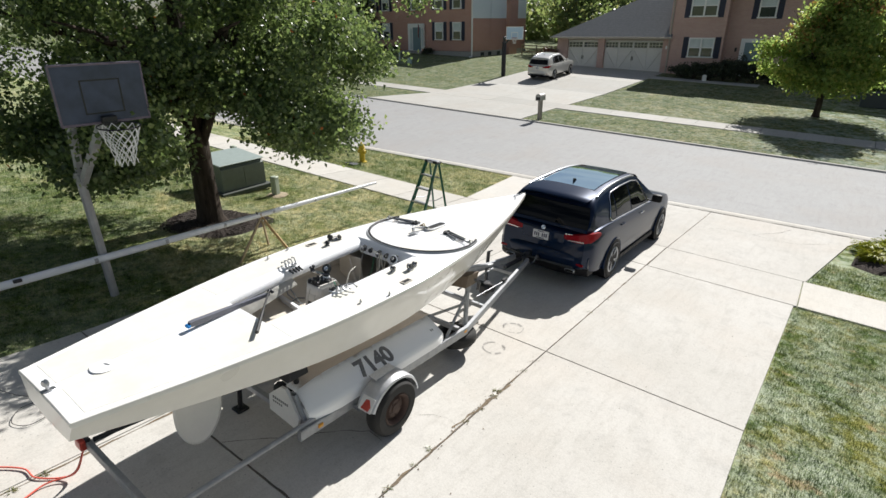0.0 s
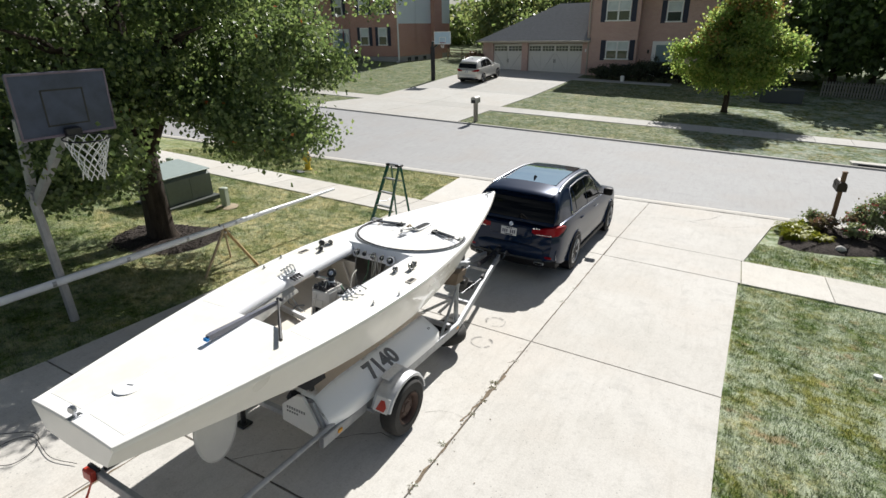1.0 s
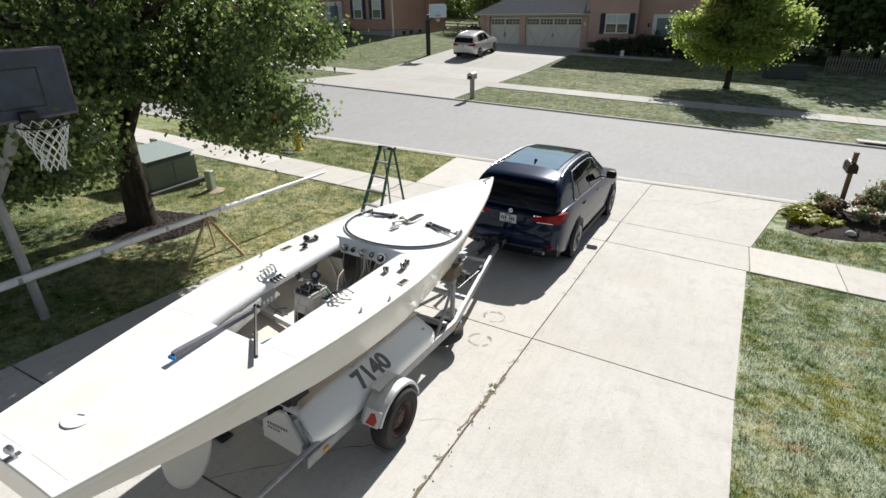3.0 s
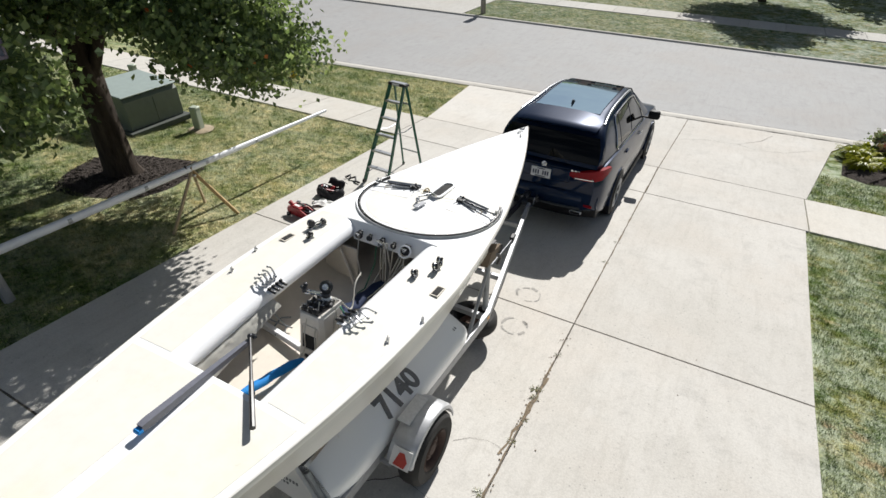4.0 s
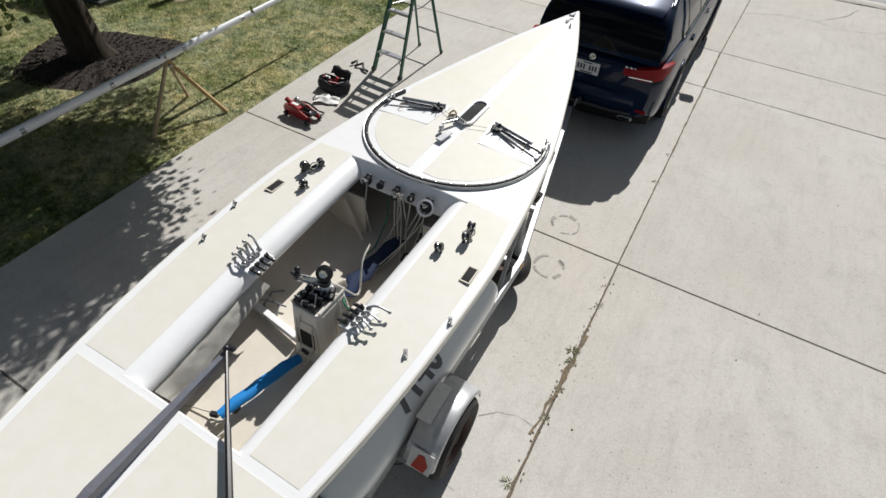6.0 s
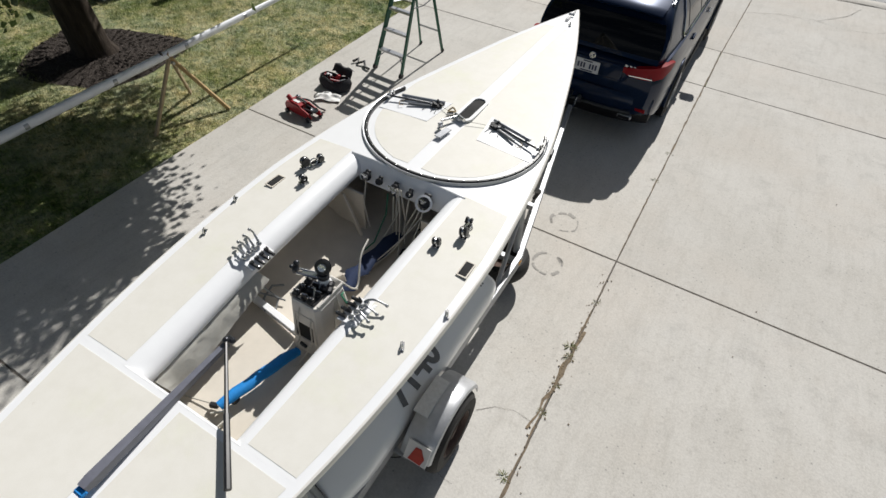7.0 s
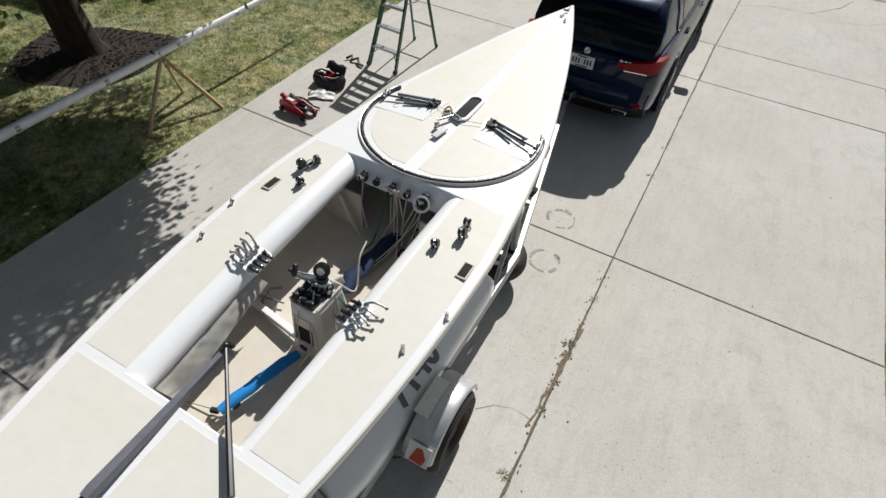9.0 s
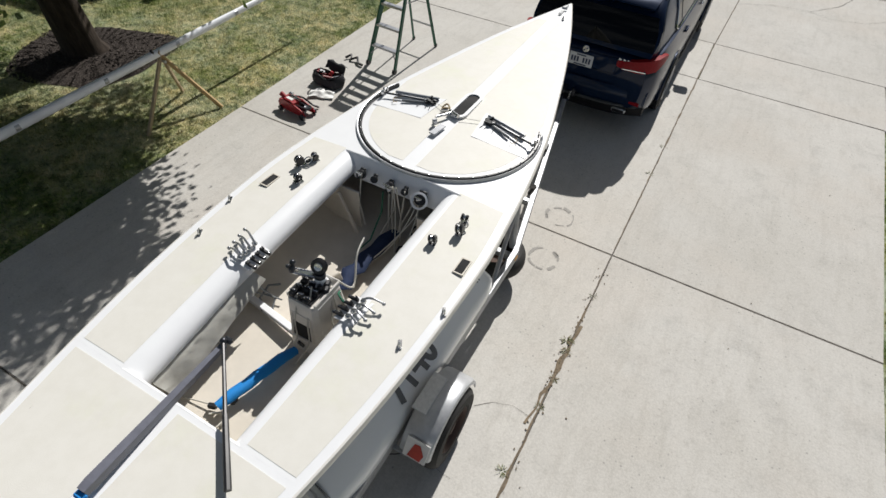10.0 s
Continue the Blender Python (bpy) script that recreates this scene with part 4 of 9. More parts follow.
    # lines over its sides
    runs = ([(cx + 0.09, s + 0.05, top + 0.03), (cx + 0.125, s - 0.02, 1.42), (cx + 0.145, s - 0.05, 1.25), (cx + 0.10, s - 0.18, 1.18), (cx + 0.0, s - 0.28, 1.165)],
            [(cx + 0.02, s - 0.03, top + 0.07), (cx + 0.055, s - 0.14, 1.46), (cx + 0.06, s - 0.17, 1.3), (cx + 0.02, s - 0.26, 1.18)],
            [(cx - 0.03, s - 0.09, top + 0.04), (cx - 0.028, s - 0.155, 1.44), (cx - 0.035, s - 0.165, 1.28), (cx - 0.07, s - 0.24, 1.18)],
            [(cx + 0.09, s + 0.09, top), (cx + 0.128, s + 0.10, 1.38), (cx + 0.15, s + 0.08, 1.2)],
            [(cx + 0.10, s + 0.04, top), (cx + 0.125, s + 0.035, 1.42), (cx + 0.14, s + 0.06, 1.22)],
            [(cx + 0.08, s + 0.11, top + 0.02), (cx + 0.12, s + 0.20, 1.48), (cx + 0.06, s + 0.33, 1.60), (cx + 0.03, s + 0.45, 1.63)],
            [(cx - 0.12, s - 0.02, 1.20), (cx - 0.17, s - 0.10, 1.19), (cx - 0.2, s - 0.02, 1.19), (cx - 0.16, s + 0.06, 1.2), (cx - 0.11, s + 0.01, 1.21)])
    for k, pts in enumerate(runs):
        bm = bmesh.new()
        tube(bm, bend(pts, 5), 0.0058 if k == 5 else 0.0048, 6)
        part("control_line", bm, ROPE, con, "slack white control line", soft=60)


build_console()


def build_cockpit_clutter():
    # padded blue straps fore and aft of the console
    def strap(name, pts, w, mat, label):
        bm = bmesh.new()
        rows = []
        for i, p in enumerate(pts):
            p = Vector(p)
            d = (Vector(pts[min(i + 1, len(pts) - 1)]) - Vector(pts[max(i - 1, 0)])).normalized()
            side = d.cross(Vector((0, 0, 1))).normalized()
            upv = side.cross(d)
            ww = w * (0.75 if i in (0, len(pts) - 1) else 1)
            rows.append([p + side * (ww * a) + upv * (0.022 * b) for a, b in ((-1, -0.4), (-0.8, 0.7), (0, 1.1), (0.8, 0.7), (1, -0.4), (0.5, -1), (-0.5, -1))])
        loft(bm, rows)
        part(name, bm, mat, boat, label, soft=60)
    strap("hiking_strap", [(-0.02, 1.70, 1.225), (0.0, 1.80, 1.235), (0.022, 1.88, 1.232), (0.035, 1.94, 1.24), (0.055, 2.02, 1.235), (0.07, 2.10, 1.235), (0.085, 2.20, 1.20)], 0.036, BLUE_CLOTH, "bright blue padded hiking strap")
    strap("hiking_strap", [(0.03, 2.62, 1.20), (0.0, 2.69, 1.25), (0.04, 2.75, 1.22), (0.01, 2.83, 1.26), (0.03, 2.91, 1.23), (0.02, 3.0, 1.25), (0.03, 3.11, 1.23), (0.03, 3.22, 1.24), (0.04, 3.35, 1.21)], 0.055, NAVY_CLOTH, "crumpled dark blue padded hiking strap")
    # draped grey cloth along the port side, hung a little below the rolled edge
    bm = bmesh.new()
    rows = []
    for i in range(37):
        s = 1.57 + 0.80 * i / 36
        h = ck_half(s)
        sag = 0.17 * (1 - 0.62 * (i / 36)) * (1 - max(0.0, (3 - i) / 3) * 0.4)
        z0 = deck_z(s, h) - 0.125
        row = []
        for j in range(8):
            v = j / 7
            fold = 0.011 * noise.noise(Vector((s * 9 + v * 2.2, v * 3, 4))) + 0.006 * noise.noise(Vector((s * 24, v * 7, 9)))
            row.append((-h - 0.015 + 0.065 * v ** 0.7 + fold, s + 0.03 * v, z0 + 0.015 - sag * v + 0.4 * fold))
        rows.append(row)
    loft(bm, rows, closed=False)
    part("side_bag", bm, SAILCLOTH, boat, "crumpled grey cloth bag along the cockpit side", soft=60)
    bm = bmesh.new()
    tube(bm, [(-0.36, 2.32, 1.45), (-0.34, 2.4, 1.3), (-0.30, 2.45, 1.18), (-0.26, 2.38, 1.17), (-0.3, 2.33, 1.18), (-0.38, 2.4, 1.18), (-0.40, 2.5, 1.19), (-0.34, 2.55, 1.19)], 0.008)
    tube(bm, [(-0.37, 2.3, 1.45), (-0.38, 2.36, 1.28), (-0.33, 2.44, 1.19), (-0.25, 2.46, 1.18)], 0.006)
    part("slack_rope", bm, GREY_PLASTIC, boat, "slack grey control ropes", soft=60)
    bm = bmesh.new()
    tube(bm, [(-0.06, 1.66, 1.17), (0.0, 1.70, 1.18), (0.04, 1.67, 1.18), (0.03, 1.61, 1.17), (-0.02, 1.58, 1.17)], 0.008)
    tube(bm, [(-0.26, 1.66, 1.17), (-0.1, 1.70, 1.18), (-0.02, 1.71, 1.2)], 0.004)
    part("strap_cord", bm, ROPE, boat, soft=60)
    bm = bmesh.new()
    box(bm, (-0.07, 1.70, 1.185), (0.05, 0.03, 0.03), (0, 0, 20), bevel=0.006)
    part("strap_cleat", bm, BLACK, boat)
    bm = bmesh.new()
    box(bm, (0.0, 1.78, 1.20), (0.05, 0.05, 0.05), bevel=0.01)
    part("strap_buckle", bm, BLACK, boat)
    # controls on the forward face
    zf = deck_z(CK_FORE, 0.2) - 0.06
    y = CK_FORE - 0.085
    for x, r in ((-0.27, 0.034), (-0.16, 0.026), (-0.03, 0.032), (0.09, 0.026), (0.22, 0.046)):
        bm = bmesh.new()
        sheave(bm, (x, y - 0.02, zf - 0.015), r, pose(0, 0, 0, 55, 0, 15))
        box(bm, (x, y, zf), (r * 1.2, 0.02, r * 1.4), (-38, 0, 0), bevel=0.005)
        part("control_block", bm, BLACK, boat, soft=40)
    for x, y2 in ((-0.26, y - 0.04), (-0.03, y - 0.05), (0.0, y - 0.07), (0.215, y - 0.045)):
        bm = bmesh.new()
        rod(bm, (x - 0.03, y2, zf + 0.01), (x + 0.03, y2 - 0.02, zf + 0.02), 0.008)
        box(bm, (x, y2, zf - 0.01), (0.03, 0.03, 0.045), (20, 0, 30), bevel=0.006)
        part("control_shackle", bm, STEEL, boat, soft=40)
    bm = bmesh.new()
    spin(bm, [(0.045, -0.01), (0.058, -0.008), (0.06, 0.004), (0.045, 0.008)], 20, Matrix.Translation((0.225, y - 0.05, zf - 0.01)) @ pose(0, 0, 0, 50, 10, 10))
    part("compass_rim", bm, MARGIN, boat, soft=40)
    for x0, pts in ((-0.26, [(0.02, -0.10, -0.2), (0.06, -0.10, -0.40)]), (-0.03, [(0.0, -0.04, -0.18), (0.01, -0.06, -0.40)]), (0.0, [(0.01, -0.06, -0.2), (0.05, -0.12, -0.42)]),
                    (0.03, [(0.03, -0.05, -0.12), (0.05, -0.03, -0.32), (0.02, -0.12, -0.42)]), (0.10, [(-0.02, -0.04, -0.2), (-0.04, -0.06, -0.42)]), (0.2, [(-0.05, -0.03, -0.12), (-0.12, -0.05, -0.3), (-0.1, -0.1, -0.43)])):
        bm = bmesh.new()
        tube(bm, [(x0, y - 0.03, zf)] + [(x0 + a, y + b, zf + c) for a, b, c in pts], 0.0055)
        part("control_line", bm, ROPE, boat, "white control line hanging below the foredeck", soft=60)
    r4 = random.Random(17)
    for k in range(5):
        x0 = r4.choice((-0.26, -0.03, 0.0, 0.05, 0.2)) + r4.uniform(-0.02, 0.02)
        x1, s1 = r4.uniform(-0.05, 0.26), r4.uniform(2.75, 3.25)
        bm = bmesh.new()
        tube(bm, bend([(x0, y - 0.04, zf), (x0 + r4.uniform(-0.03, 0.06), y - 0.07, zf - 0.14), ((x0 + x1) / 2, (y + s1) / 2, zf - 0.33), (x1, s1, 1.185), (x1 + r4.uniform(-0.08, 0.08), s1 - 0.15, 1.18)], 4), 0.0045, 5)
        part("control_line", bm, ROPE, boat, "white control line hanging below the foredeck", soft=60)
    bm = bmesh.new()
    tube(bm, [(-0.06, y - 0.06, zf - 0.05), (-0.05, y - 0.1, zf - 0.2), (-0.09, y - 0.2, zf - 0.42), (-0.10, y - 0.3, zf - 0.42)], 0.006)
    part("green_line", bm, ROPE_GREEN, boat, soft=60)
    bm = bmesh.new()
    tube(bm, [(0.25, y - 0.95, deck_z(2.4, 0.4) - 0.02), (0.28, y - 1.0, deck_z(2.4, 0.4) + 0.03), (0.33, y - 1.02, deck_z(2.4, 0.4) + 0.01)], 0.006)
    part("green_line", bm, ROPE_GREEN, boat, soft=60)
    bm = bmesh.new()
    r3 = random.Random(9)
    for k in range(9):
        c = Vector((0.24 + r3.uniform(-0.07, 0.07), 2.9 + 0.07 * k + r3.uniform(-0.03, 0.03), 1.18 + r3.uniform(0, 0.04)))
        tube(bm, [c + Vector((0.06 * math.cos(a), 0.06 * math.sin(a), 0.01 * math.sin(3 * a))) for a in [0.7 * i for i in range(9)]], 0.008, 5)
    part("coiled_lines", bm, DARK_ALLOY, boat, "dark coiled lines in the bilge", soft=60)
    bm = bmesh.new()
    box(bm, (-0.02, 2.72, 1.24), (0.02, 0.11, 0.14), (10, 0, -30), bevel=0.005)
    part("bailer_flap", bm, LINER, boat)


build_cockpit_clutter()

# rudder under the stern
bm = bmesh.new()
outline = [(0.84, 1.14), (0.84, 0.74)] + [(1.06 - 0.22 * math.cos(a), 0.60 - 0.24 * math.sin(a) + 0.14 * (1 - math.sin(a))) for a in [math.pi * k / 16 for k in range(1, 16)]] + [(1.28, 0.74), (1.28, 1.14)]
mid_y = 1.06
loft(bm, [[(x, mid_y + (y - mid_y) * f, z + (0.03 * (1 - f) / 0.06 if z < 0.7 else 0) * 0.5) for y, z in outline] for x, f in ((-0.006, 1.0), (-0.016, 0.975), (-0.020, 0.94), (0.020, 0.94), (0.016, 0.975), (0.006, 1.0))])
part("rudder", bm, plain("rudder_white", (0.74, 0.72, 0.69), 0.4, 0, 0.05, 7), boat, "white rounded rudder blade", soft=35)
# ---- the trailer ----
GALV = plain("galvanised_steel", (0.36, 0.37, 0.385), 0.5, 0.6, 0.32, 12)
FENDER = plain("fender_grey_paint", (0.52, 0.53, 0.55), 0.4, 0.45, 0.28, 9)
RUST = plain("rusty_steel", (0.085, 0.050, 0.038), 0.8, 0.0, 0.4, 18, bump=0.3)
REFLECTOR = plain("reflector_red", (0.48, 0.05, 0.03), 0.35, 0, 0.15)
AMBER = plain("amber_lens", (0.75, 0.33, 0.02), 0.3, 0, 0.1)
DIRTY_WHITE = plain("dirty_white_panel", (0.74, 0.73, 0.71), 0.4, 0, 0.08, 5)
GREY_INK = plain("grey_lettering", (0.17, 0.17, 0.175), 0.6, 0, 0.2, 20)
PAD = plain("carpet_pad", (0.03, 0.03, 0.035), 0.95, 0, 0.3, 40, bump=0.4)
TAN_PAD = plain("brown_carpet_pad", (0.17, 0.13, 0.095), 0.95, 0, 0.3, 30, bump=0.4)


def pod_mat():
    """White barrel, its upper side browned by dirt."""
    mat, n, l, b = material("pod_white", 0.22, 0, 0.5)
    b.inputs["Coat Weight"].default_value = 0.6
    co = n.new("ShaderNodeTexCoord").outputs["Object"]
    sep = n.new("ShaderNodeSeparateXYZ")
    l.new(co, sep.inputs[0])
    mid = noise_of(n, l, 6, 5, 0.7, co)
    add = n.new("ShaderNodeMath")
    add.operation = "MULTIPLY_ADD"
    add.inputs[1].default_value = 0.16
    l.new(mid, add.inputs[0])
    l.new(sep.outputs[2], add.inputs[2])
    dirt = ramp_of(n, l, add.outputs[0], [(0.845, (0, 0, 0)), (0.875, (0.85, 0.85, 0.85))])
    l.new(blend(n, l, dirt, (0.92, 0.925, 0.93), (0.50, 0.40, 0.30)), b.inputs["Base Color"])
    return mat


POD = pod_mat()
trailer = thing("boat_trailer", pose(AXIS_X, 0, 0), "galvanised single-axle boat trailer with grey fenders, hitched behind a car", "trailer")


def beam(bm, p, q, w, h):
    p, q = Vector(p), Vector(q)
    d = (q - p).normalized()
    side = d.cross(Vector((0, 0, 1))).normalized()
    u = side.cross(d)
    rows = [[c + side * (w / 2 * a) + u * (h / 2 * b) for a, b in ((-1, -0.8), (-0.8, -1), (0.8, -1), (1, -0.8), (1, 0.8), (0.8, 1), (-0.8, 1), (-1, 0.8))] for c in (p, q)]
    loft(bm, rows)


for sgn in (1, -1):
    bm = bmesh.new()
    beam(bm, (sgn * 0.68, 2.55, 0.45), (sgn * 0.68, 5.30, 0.44), 0.055, 0.11)
    part("side_rail", bm, GALV, trailer)
    bm = bmesh.new()
    beam(bm, (sgn * 0.68, 5.27, 0.44), (sgn * 0.13, 8.02, 0.50), 0.055, 0.10)
    part("drawbar", bm, GALV, trailer)
for y, w in ((2.72, 0.70), (3.62, 0.86), (5.25, 0.66), (6.05, 0.52), (7.45, 0.24)):
    bm = bmesh.new()
    beam(bm, (-w, y, 0.43), (w, y, 0.43), 0.06, 0.06)
    part("cross_member", bm, GALV, trailer)
# hitch, jack and chains
bm = bmesh.new()
beam(bm, (0, 7.45, 0.50), (0, 8.25, 0.52), 0.06, 0.06)
box(bm, (0, 8.28, 0.54), (0.09, 0.18, 0.09), bevel=0.02)
box(bm, (0.07, 8.0, 0.55), (0.06, 0.12, 0.06), bevel=0.01)
rod(bm, (-0.05, 8.1, 0.56), (-0.09, 8.02, 0.66), 0.014)
part("coupler", bm, DARK_ALLOY, trailer, soft=40)
bm = bmesh.new()
for sx in (0.05, -0.05):
    tube(bm, [(sx, 8.15, 0.5), (sx * 1.5, 8.25, 0.36), (sx * 2, 8.35, 0.38), (sx * 2, 8.42, 0.46)], 0.013)
part("safety_chain", bm, STEEL, trailer)
bm = bmesh.new()
rod(bm, (-0.20, 7.2, 0.12), (-0.20, 7.2, 0.80), 0.03, seg=12)
rod(bm, (-0.20, 7.2, 0.80), (-0.13, 7.2, 0.84), 0.01)
rod(bm, (-0.20, 7.2, 0.02), (-0.20, 7.2, 0.12), 0.05, 0.03, seg=12)
part("jack", bm, DARK_ALLOY, trailer, soft=40)
# bow stand with its brace and padded chock
for sgn in (1, -1):
    bm = bmesh.new()
    rod(bm, (sgn * 0.62, 5.35, 0.46), (sgn * 0.56, 5.42, 1.10), 0.032, seg=10)
    part("bow_post", bm, GALV, trailer, soft=40)
    bm = bmesh.new()
    rod(bm, (sgn * 0.66, 4.85, 0.47), (sgn * 0.58, 5.38, 0.92), 0.02, seg=8)
    part("post_brace", bm, GALV, trailer, soft=40)
    bm = bmesh.new()
    loft(bm, [[(sgn * x, y, z) for x, z in ((0.64, 1.20), (0.61, 1.02), (0.34, 0.98), (0.30, 1.05), (0.46, 1.14))] for y in (5.30, 5.32, 5.52, 5.54)])
    part("hull_pad", bm, TAN_PAD, trailer, "worn brown carpeted hull chock")
    bm = bmesh.new()
    tube(bm, [(sgn * 0.60, 5.45, 1.12), (sgn * 0.64, 5.58, 1.02), (sgn * 0.60, 5.62, 0.9)], 0.022)
    part("tie_strap", bm, BLACK, trailer)
    bm = bmesh.new()
    rod(bm, ((0.34, -0.66)[sgn < 0], 2.82, (0.62, 0.47)[sgn < 0]), (sgn * 0.42, 2.72, 0.96), 0.028, seg=10)
    part("stern_post", bm, BLACK, trailer, soft=40)
    bm = bmesh.new()
    loft(bm, [[(sgn * x, y, z) for x, z in ((0.53, 1.03), (0.55, 0.97), (0.50, 0.925), (0.38, 0.925), (0.33, 0.96), (0.36, 1.03))] for y in (2.58, 2.60, 2.76, 2.78)])
    part("hull_pad", bm, PAD, trailer)
bm = bmesh.new()
rod(bm, (-0.6, 5.42, 0.98), (0.6, 5.42, 0.98), 0.028, seg=10)
part("bow_bar", bm, GALV, trailer, soft=40)
bm = bmesh.new()
beam(bm, (0, 5.42, 0.98), (0, 6.95, 0.70), 0.10, 0.05)
rod(bm, (0.30, 5.6, 0.80), (0.02, 7.0, 0.62), 0.012)
part("centre_strut", bm, GALV, trailer)
bm = bmesh.new()
box(bm, (0.10, 6.70, 0.40), (0.18, 0.22, 0.20), bevel=0.045)
rod(bm, (-0.03, 6.70, 0.43), (0.24, 6.70, 0.43), 0.065, seg=14)
part("winch", bm, BLACK, trailer, "black strap winch", soft=40)
bm = bmesh.new()
rod(bm, (0.39, 5.96, 0.60), (0.34, 6.80, 0.55), 0.007, seg=8)
part("lamp_conduit", bm, GALV, trailer, "bright steel conduit rod", soft=40)
bm = bmesh.new()
box(bm, (0.33, 6.86, 0.56), (0.06, 0.14, 0.05), (0, 0, 8), bevel=0.012)
part("junction_box", bm, BLACK, trailer)
# spare wheel slung ahead of the pod
def wheel(parent, c, r, w, sgn, tyre_mat, rim_mat, hub=0.6, spokes=0):
    """A tyre on a pressed rim, axle along x."""
    turn = Matrix.Translation(c) @ pose(0, 0, 0, 0, 90 * sgn, 0)
    bm = bmesh.new()
    spin(bm, [(hub * r, -w / 2 + 0.012), (hub * r + 0.02, -w / 2), (0.88 * r, -w / 2), (0.97 * r, -w * 0.36), (r, -w * 0.2), (r, w * 0.2), (0.97 * r, w * 0.36), (0.88 * r, w / 2), (hub * r + 0.02, w / 2), (hub * r, w / 2 - 0.012), (hub * r, -w / 2 + 0.012)], 36, turn)
    ty = part("tyre", bm, tyre_mat, parent, soft=30)
    bm = bmesh.new()
    if spokes:
        spin(bm, [(hub * r, -w / 2), (hub * r, w / 2 - 0.015), (hub * r - 0.02, w / 2), (hub * r - 0.035, w / 2 - 0.012), (hub * r - 0.04, 0.0)], 36, turn)
        spin(bm, [(0.001, w * 0.36), (0.05, w * 0.36), (0.06, w * 0.30), (0.06, 0)], 20, turn)
        for k in range(spokes):
            for d in (-6, 6):
                a = 2 * math.pi * k / spokes + radians(d)
                p = Vector((0.045 * math.cos(a - radians(d) * 3), 0.045 * math.sin(a - radians(d) * 3), w * 0.33))
                q = Vector(((hub * r - 0.03) * math.cos(a), (hub * r - 0.03) * math.sin(a), w * 0.42))
                rod(bm, turn @ p, turn @ q, 0.017, 0.013, 6)
    else:
        spin(bm, [(hub * r, w / 2 - 0.01), (hub * r - 0.01, w / 2), (hub * r - 0.03, w / 2 - 0.02), (hub * r - 0.04, w * 0.15), (hub * r * 0.68, w * 0.12), (hub * r * 0.55, w * 0.3), (hub * r * 0.35, w * 0.3), (hub * r * 0.3, w * 0.36), (0.001, w * 0.38)], 30, turn)
        for k in range(5):
            a = 2 * math.pi * k / 5
            ball(bm, turn @ Vector((hub * r * 0.46 * math.cos(a), hub * r * 0.46 * math.sin(a), w * 0.31)), 0.012, 6, 4)
    rim = part("rim", bm, rim_mat, parent, soft=35)
    if spokes:
        bm = bmesh.new()
        spin(bm, [(0.001, 0.0), (hub * r - 0.03, 0.0), (hub * r - 0.03, -0.02), (0.001, -0.02)], 30, turn)
        part("brake_disc", bm, DARK_ALLOY, parent, soft=30)
    return ty


spare = new("spare_wheel")
spare.parent = trailer
spare.matrix_basis = pose(0.47, 5.36, 0.25, 0, 84, 0)
wheel(spare, (0, 0, 0), 0.29, 0.17, 1, RUBBER, RUST)
for sgn in (1, -1):
    w = new("trailer_wheel")
    w.parent = trailer
    tagged(w, "worn tyre on a rusty brown rim")
    wheel(w, (sgn * 0.90, 3.58, 0.318), 0.318, 0.19, sgn, RUBBER, RUST, 0.57)
    # arched fender with rolled edge
    bm = bmesh.new()
    rows = []
    for k in range(19):
        a = radians(20 + 150 * k / 18)
        r = 0.375
        pr = [(0.745, r), (0.77, r + 0.008), (0.94, r + 0.008), (0.965, r - 0.004), (0.972, r - 0.028), (0.962, r - 0.028), (0.94, r - 0.004), (0.745, r - 0.006)]
        rows.append([(sgn * x, 3.58 - rr * math.cos(a), 0.315 + rr * math.sin(a)) for x, rr in pr])
    loft(bm, rows)
    fen = part("fender", bm, FENDER, trailer, "grey painted steel fender with dents", soft=40)
    bm = bmesh.new()
    box(bm, (sgn * 0.87, 3.238, 0.515), (0.17, 0.008, 0.15), (-32, 0, 0), bevel=0.003)
    part("fender_plate", bm, DIRTY_WHITE, fen)
    bm = bmesh.new()
    slab(bm, [(-0.05, -0.055), (0.045, -0.06), (0.06, -0.01), (0.02, 0.05), (-0.02, 0.045)], 0, 0.006)
    part("reflector", bm, REFLECTOR, fen, "faded red reflector", m=pose(sgn * 0.87, 3.232, 0.515, 58, 0, 0))
    for y in (3.22, 3.94):
        bm = bmesh.new()
        beam(bm, (sgn * 0.70, y, 0.42), (sgn * 0.80, y, 0.42), 0.03, 0.03)
        part("fender_bracket", bm, GALV, trailer)
    bm = bmesh.new()
    box(bm, (sgn * 0.785, 3.55, 0.702), (0.11, 0.30, 0.010), (3, sgn * 3, 0), bevel=0.004)
    part("fender_step", bm, plain("tread_plate", (0.62, 0.63, 0.64), 0.4, 0.35, 0.2, 40, bump=0.5), trailer, "bright tread plate on the fender")
    bm = bmesh.new()
    box(bm, (sgn * 0.712, 2.78, 0.45), (0.02, 0.06, 0.04), bevel=0.006)
    part("side_marker", bm, AMBER, trailer)
    bm = bmesh.new()
    box(bm, (sgn * 0.702, 5.24, 0.45), (0.02, 0.06, 0.04), bevel=0.006)
    part("side_marker", bm, AMBER, trailer)
    # long tail tube to the lamp bar
    bm = bmesh.new()
    rod(bm, (sgn * 0.655, 2.75, 0.52), (sgn * 0.60, 1.30, 0.45), 0.026, seg=10)
    part("tail_tube", bm, GALV, trailer, soft=40)
bm = bmesh.new()
rod(bm, (-0.92, 3.58, 0.315), (0.92, 3.58, 0.315), 0.03, seg=10)
part("axle", bm, RUST, trailer, soft=40)
bm = bmesh.new()
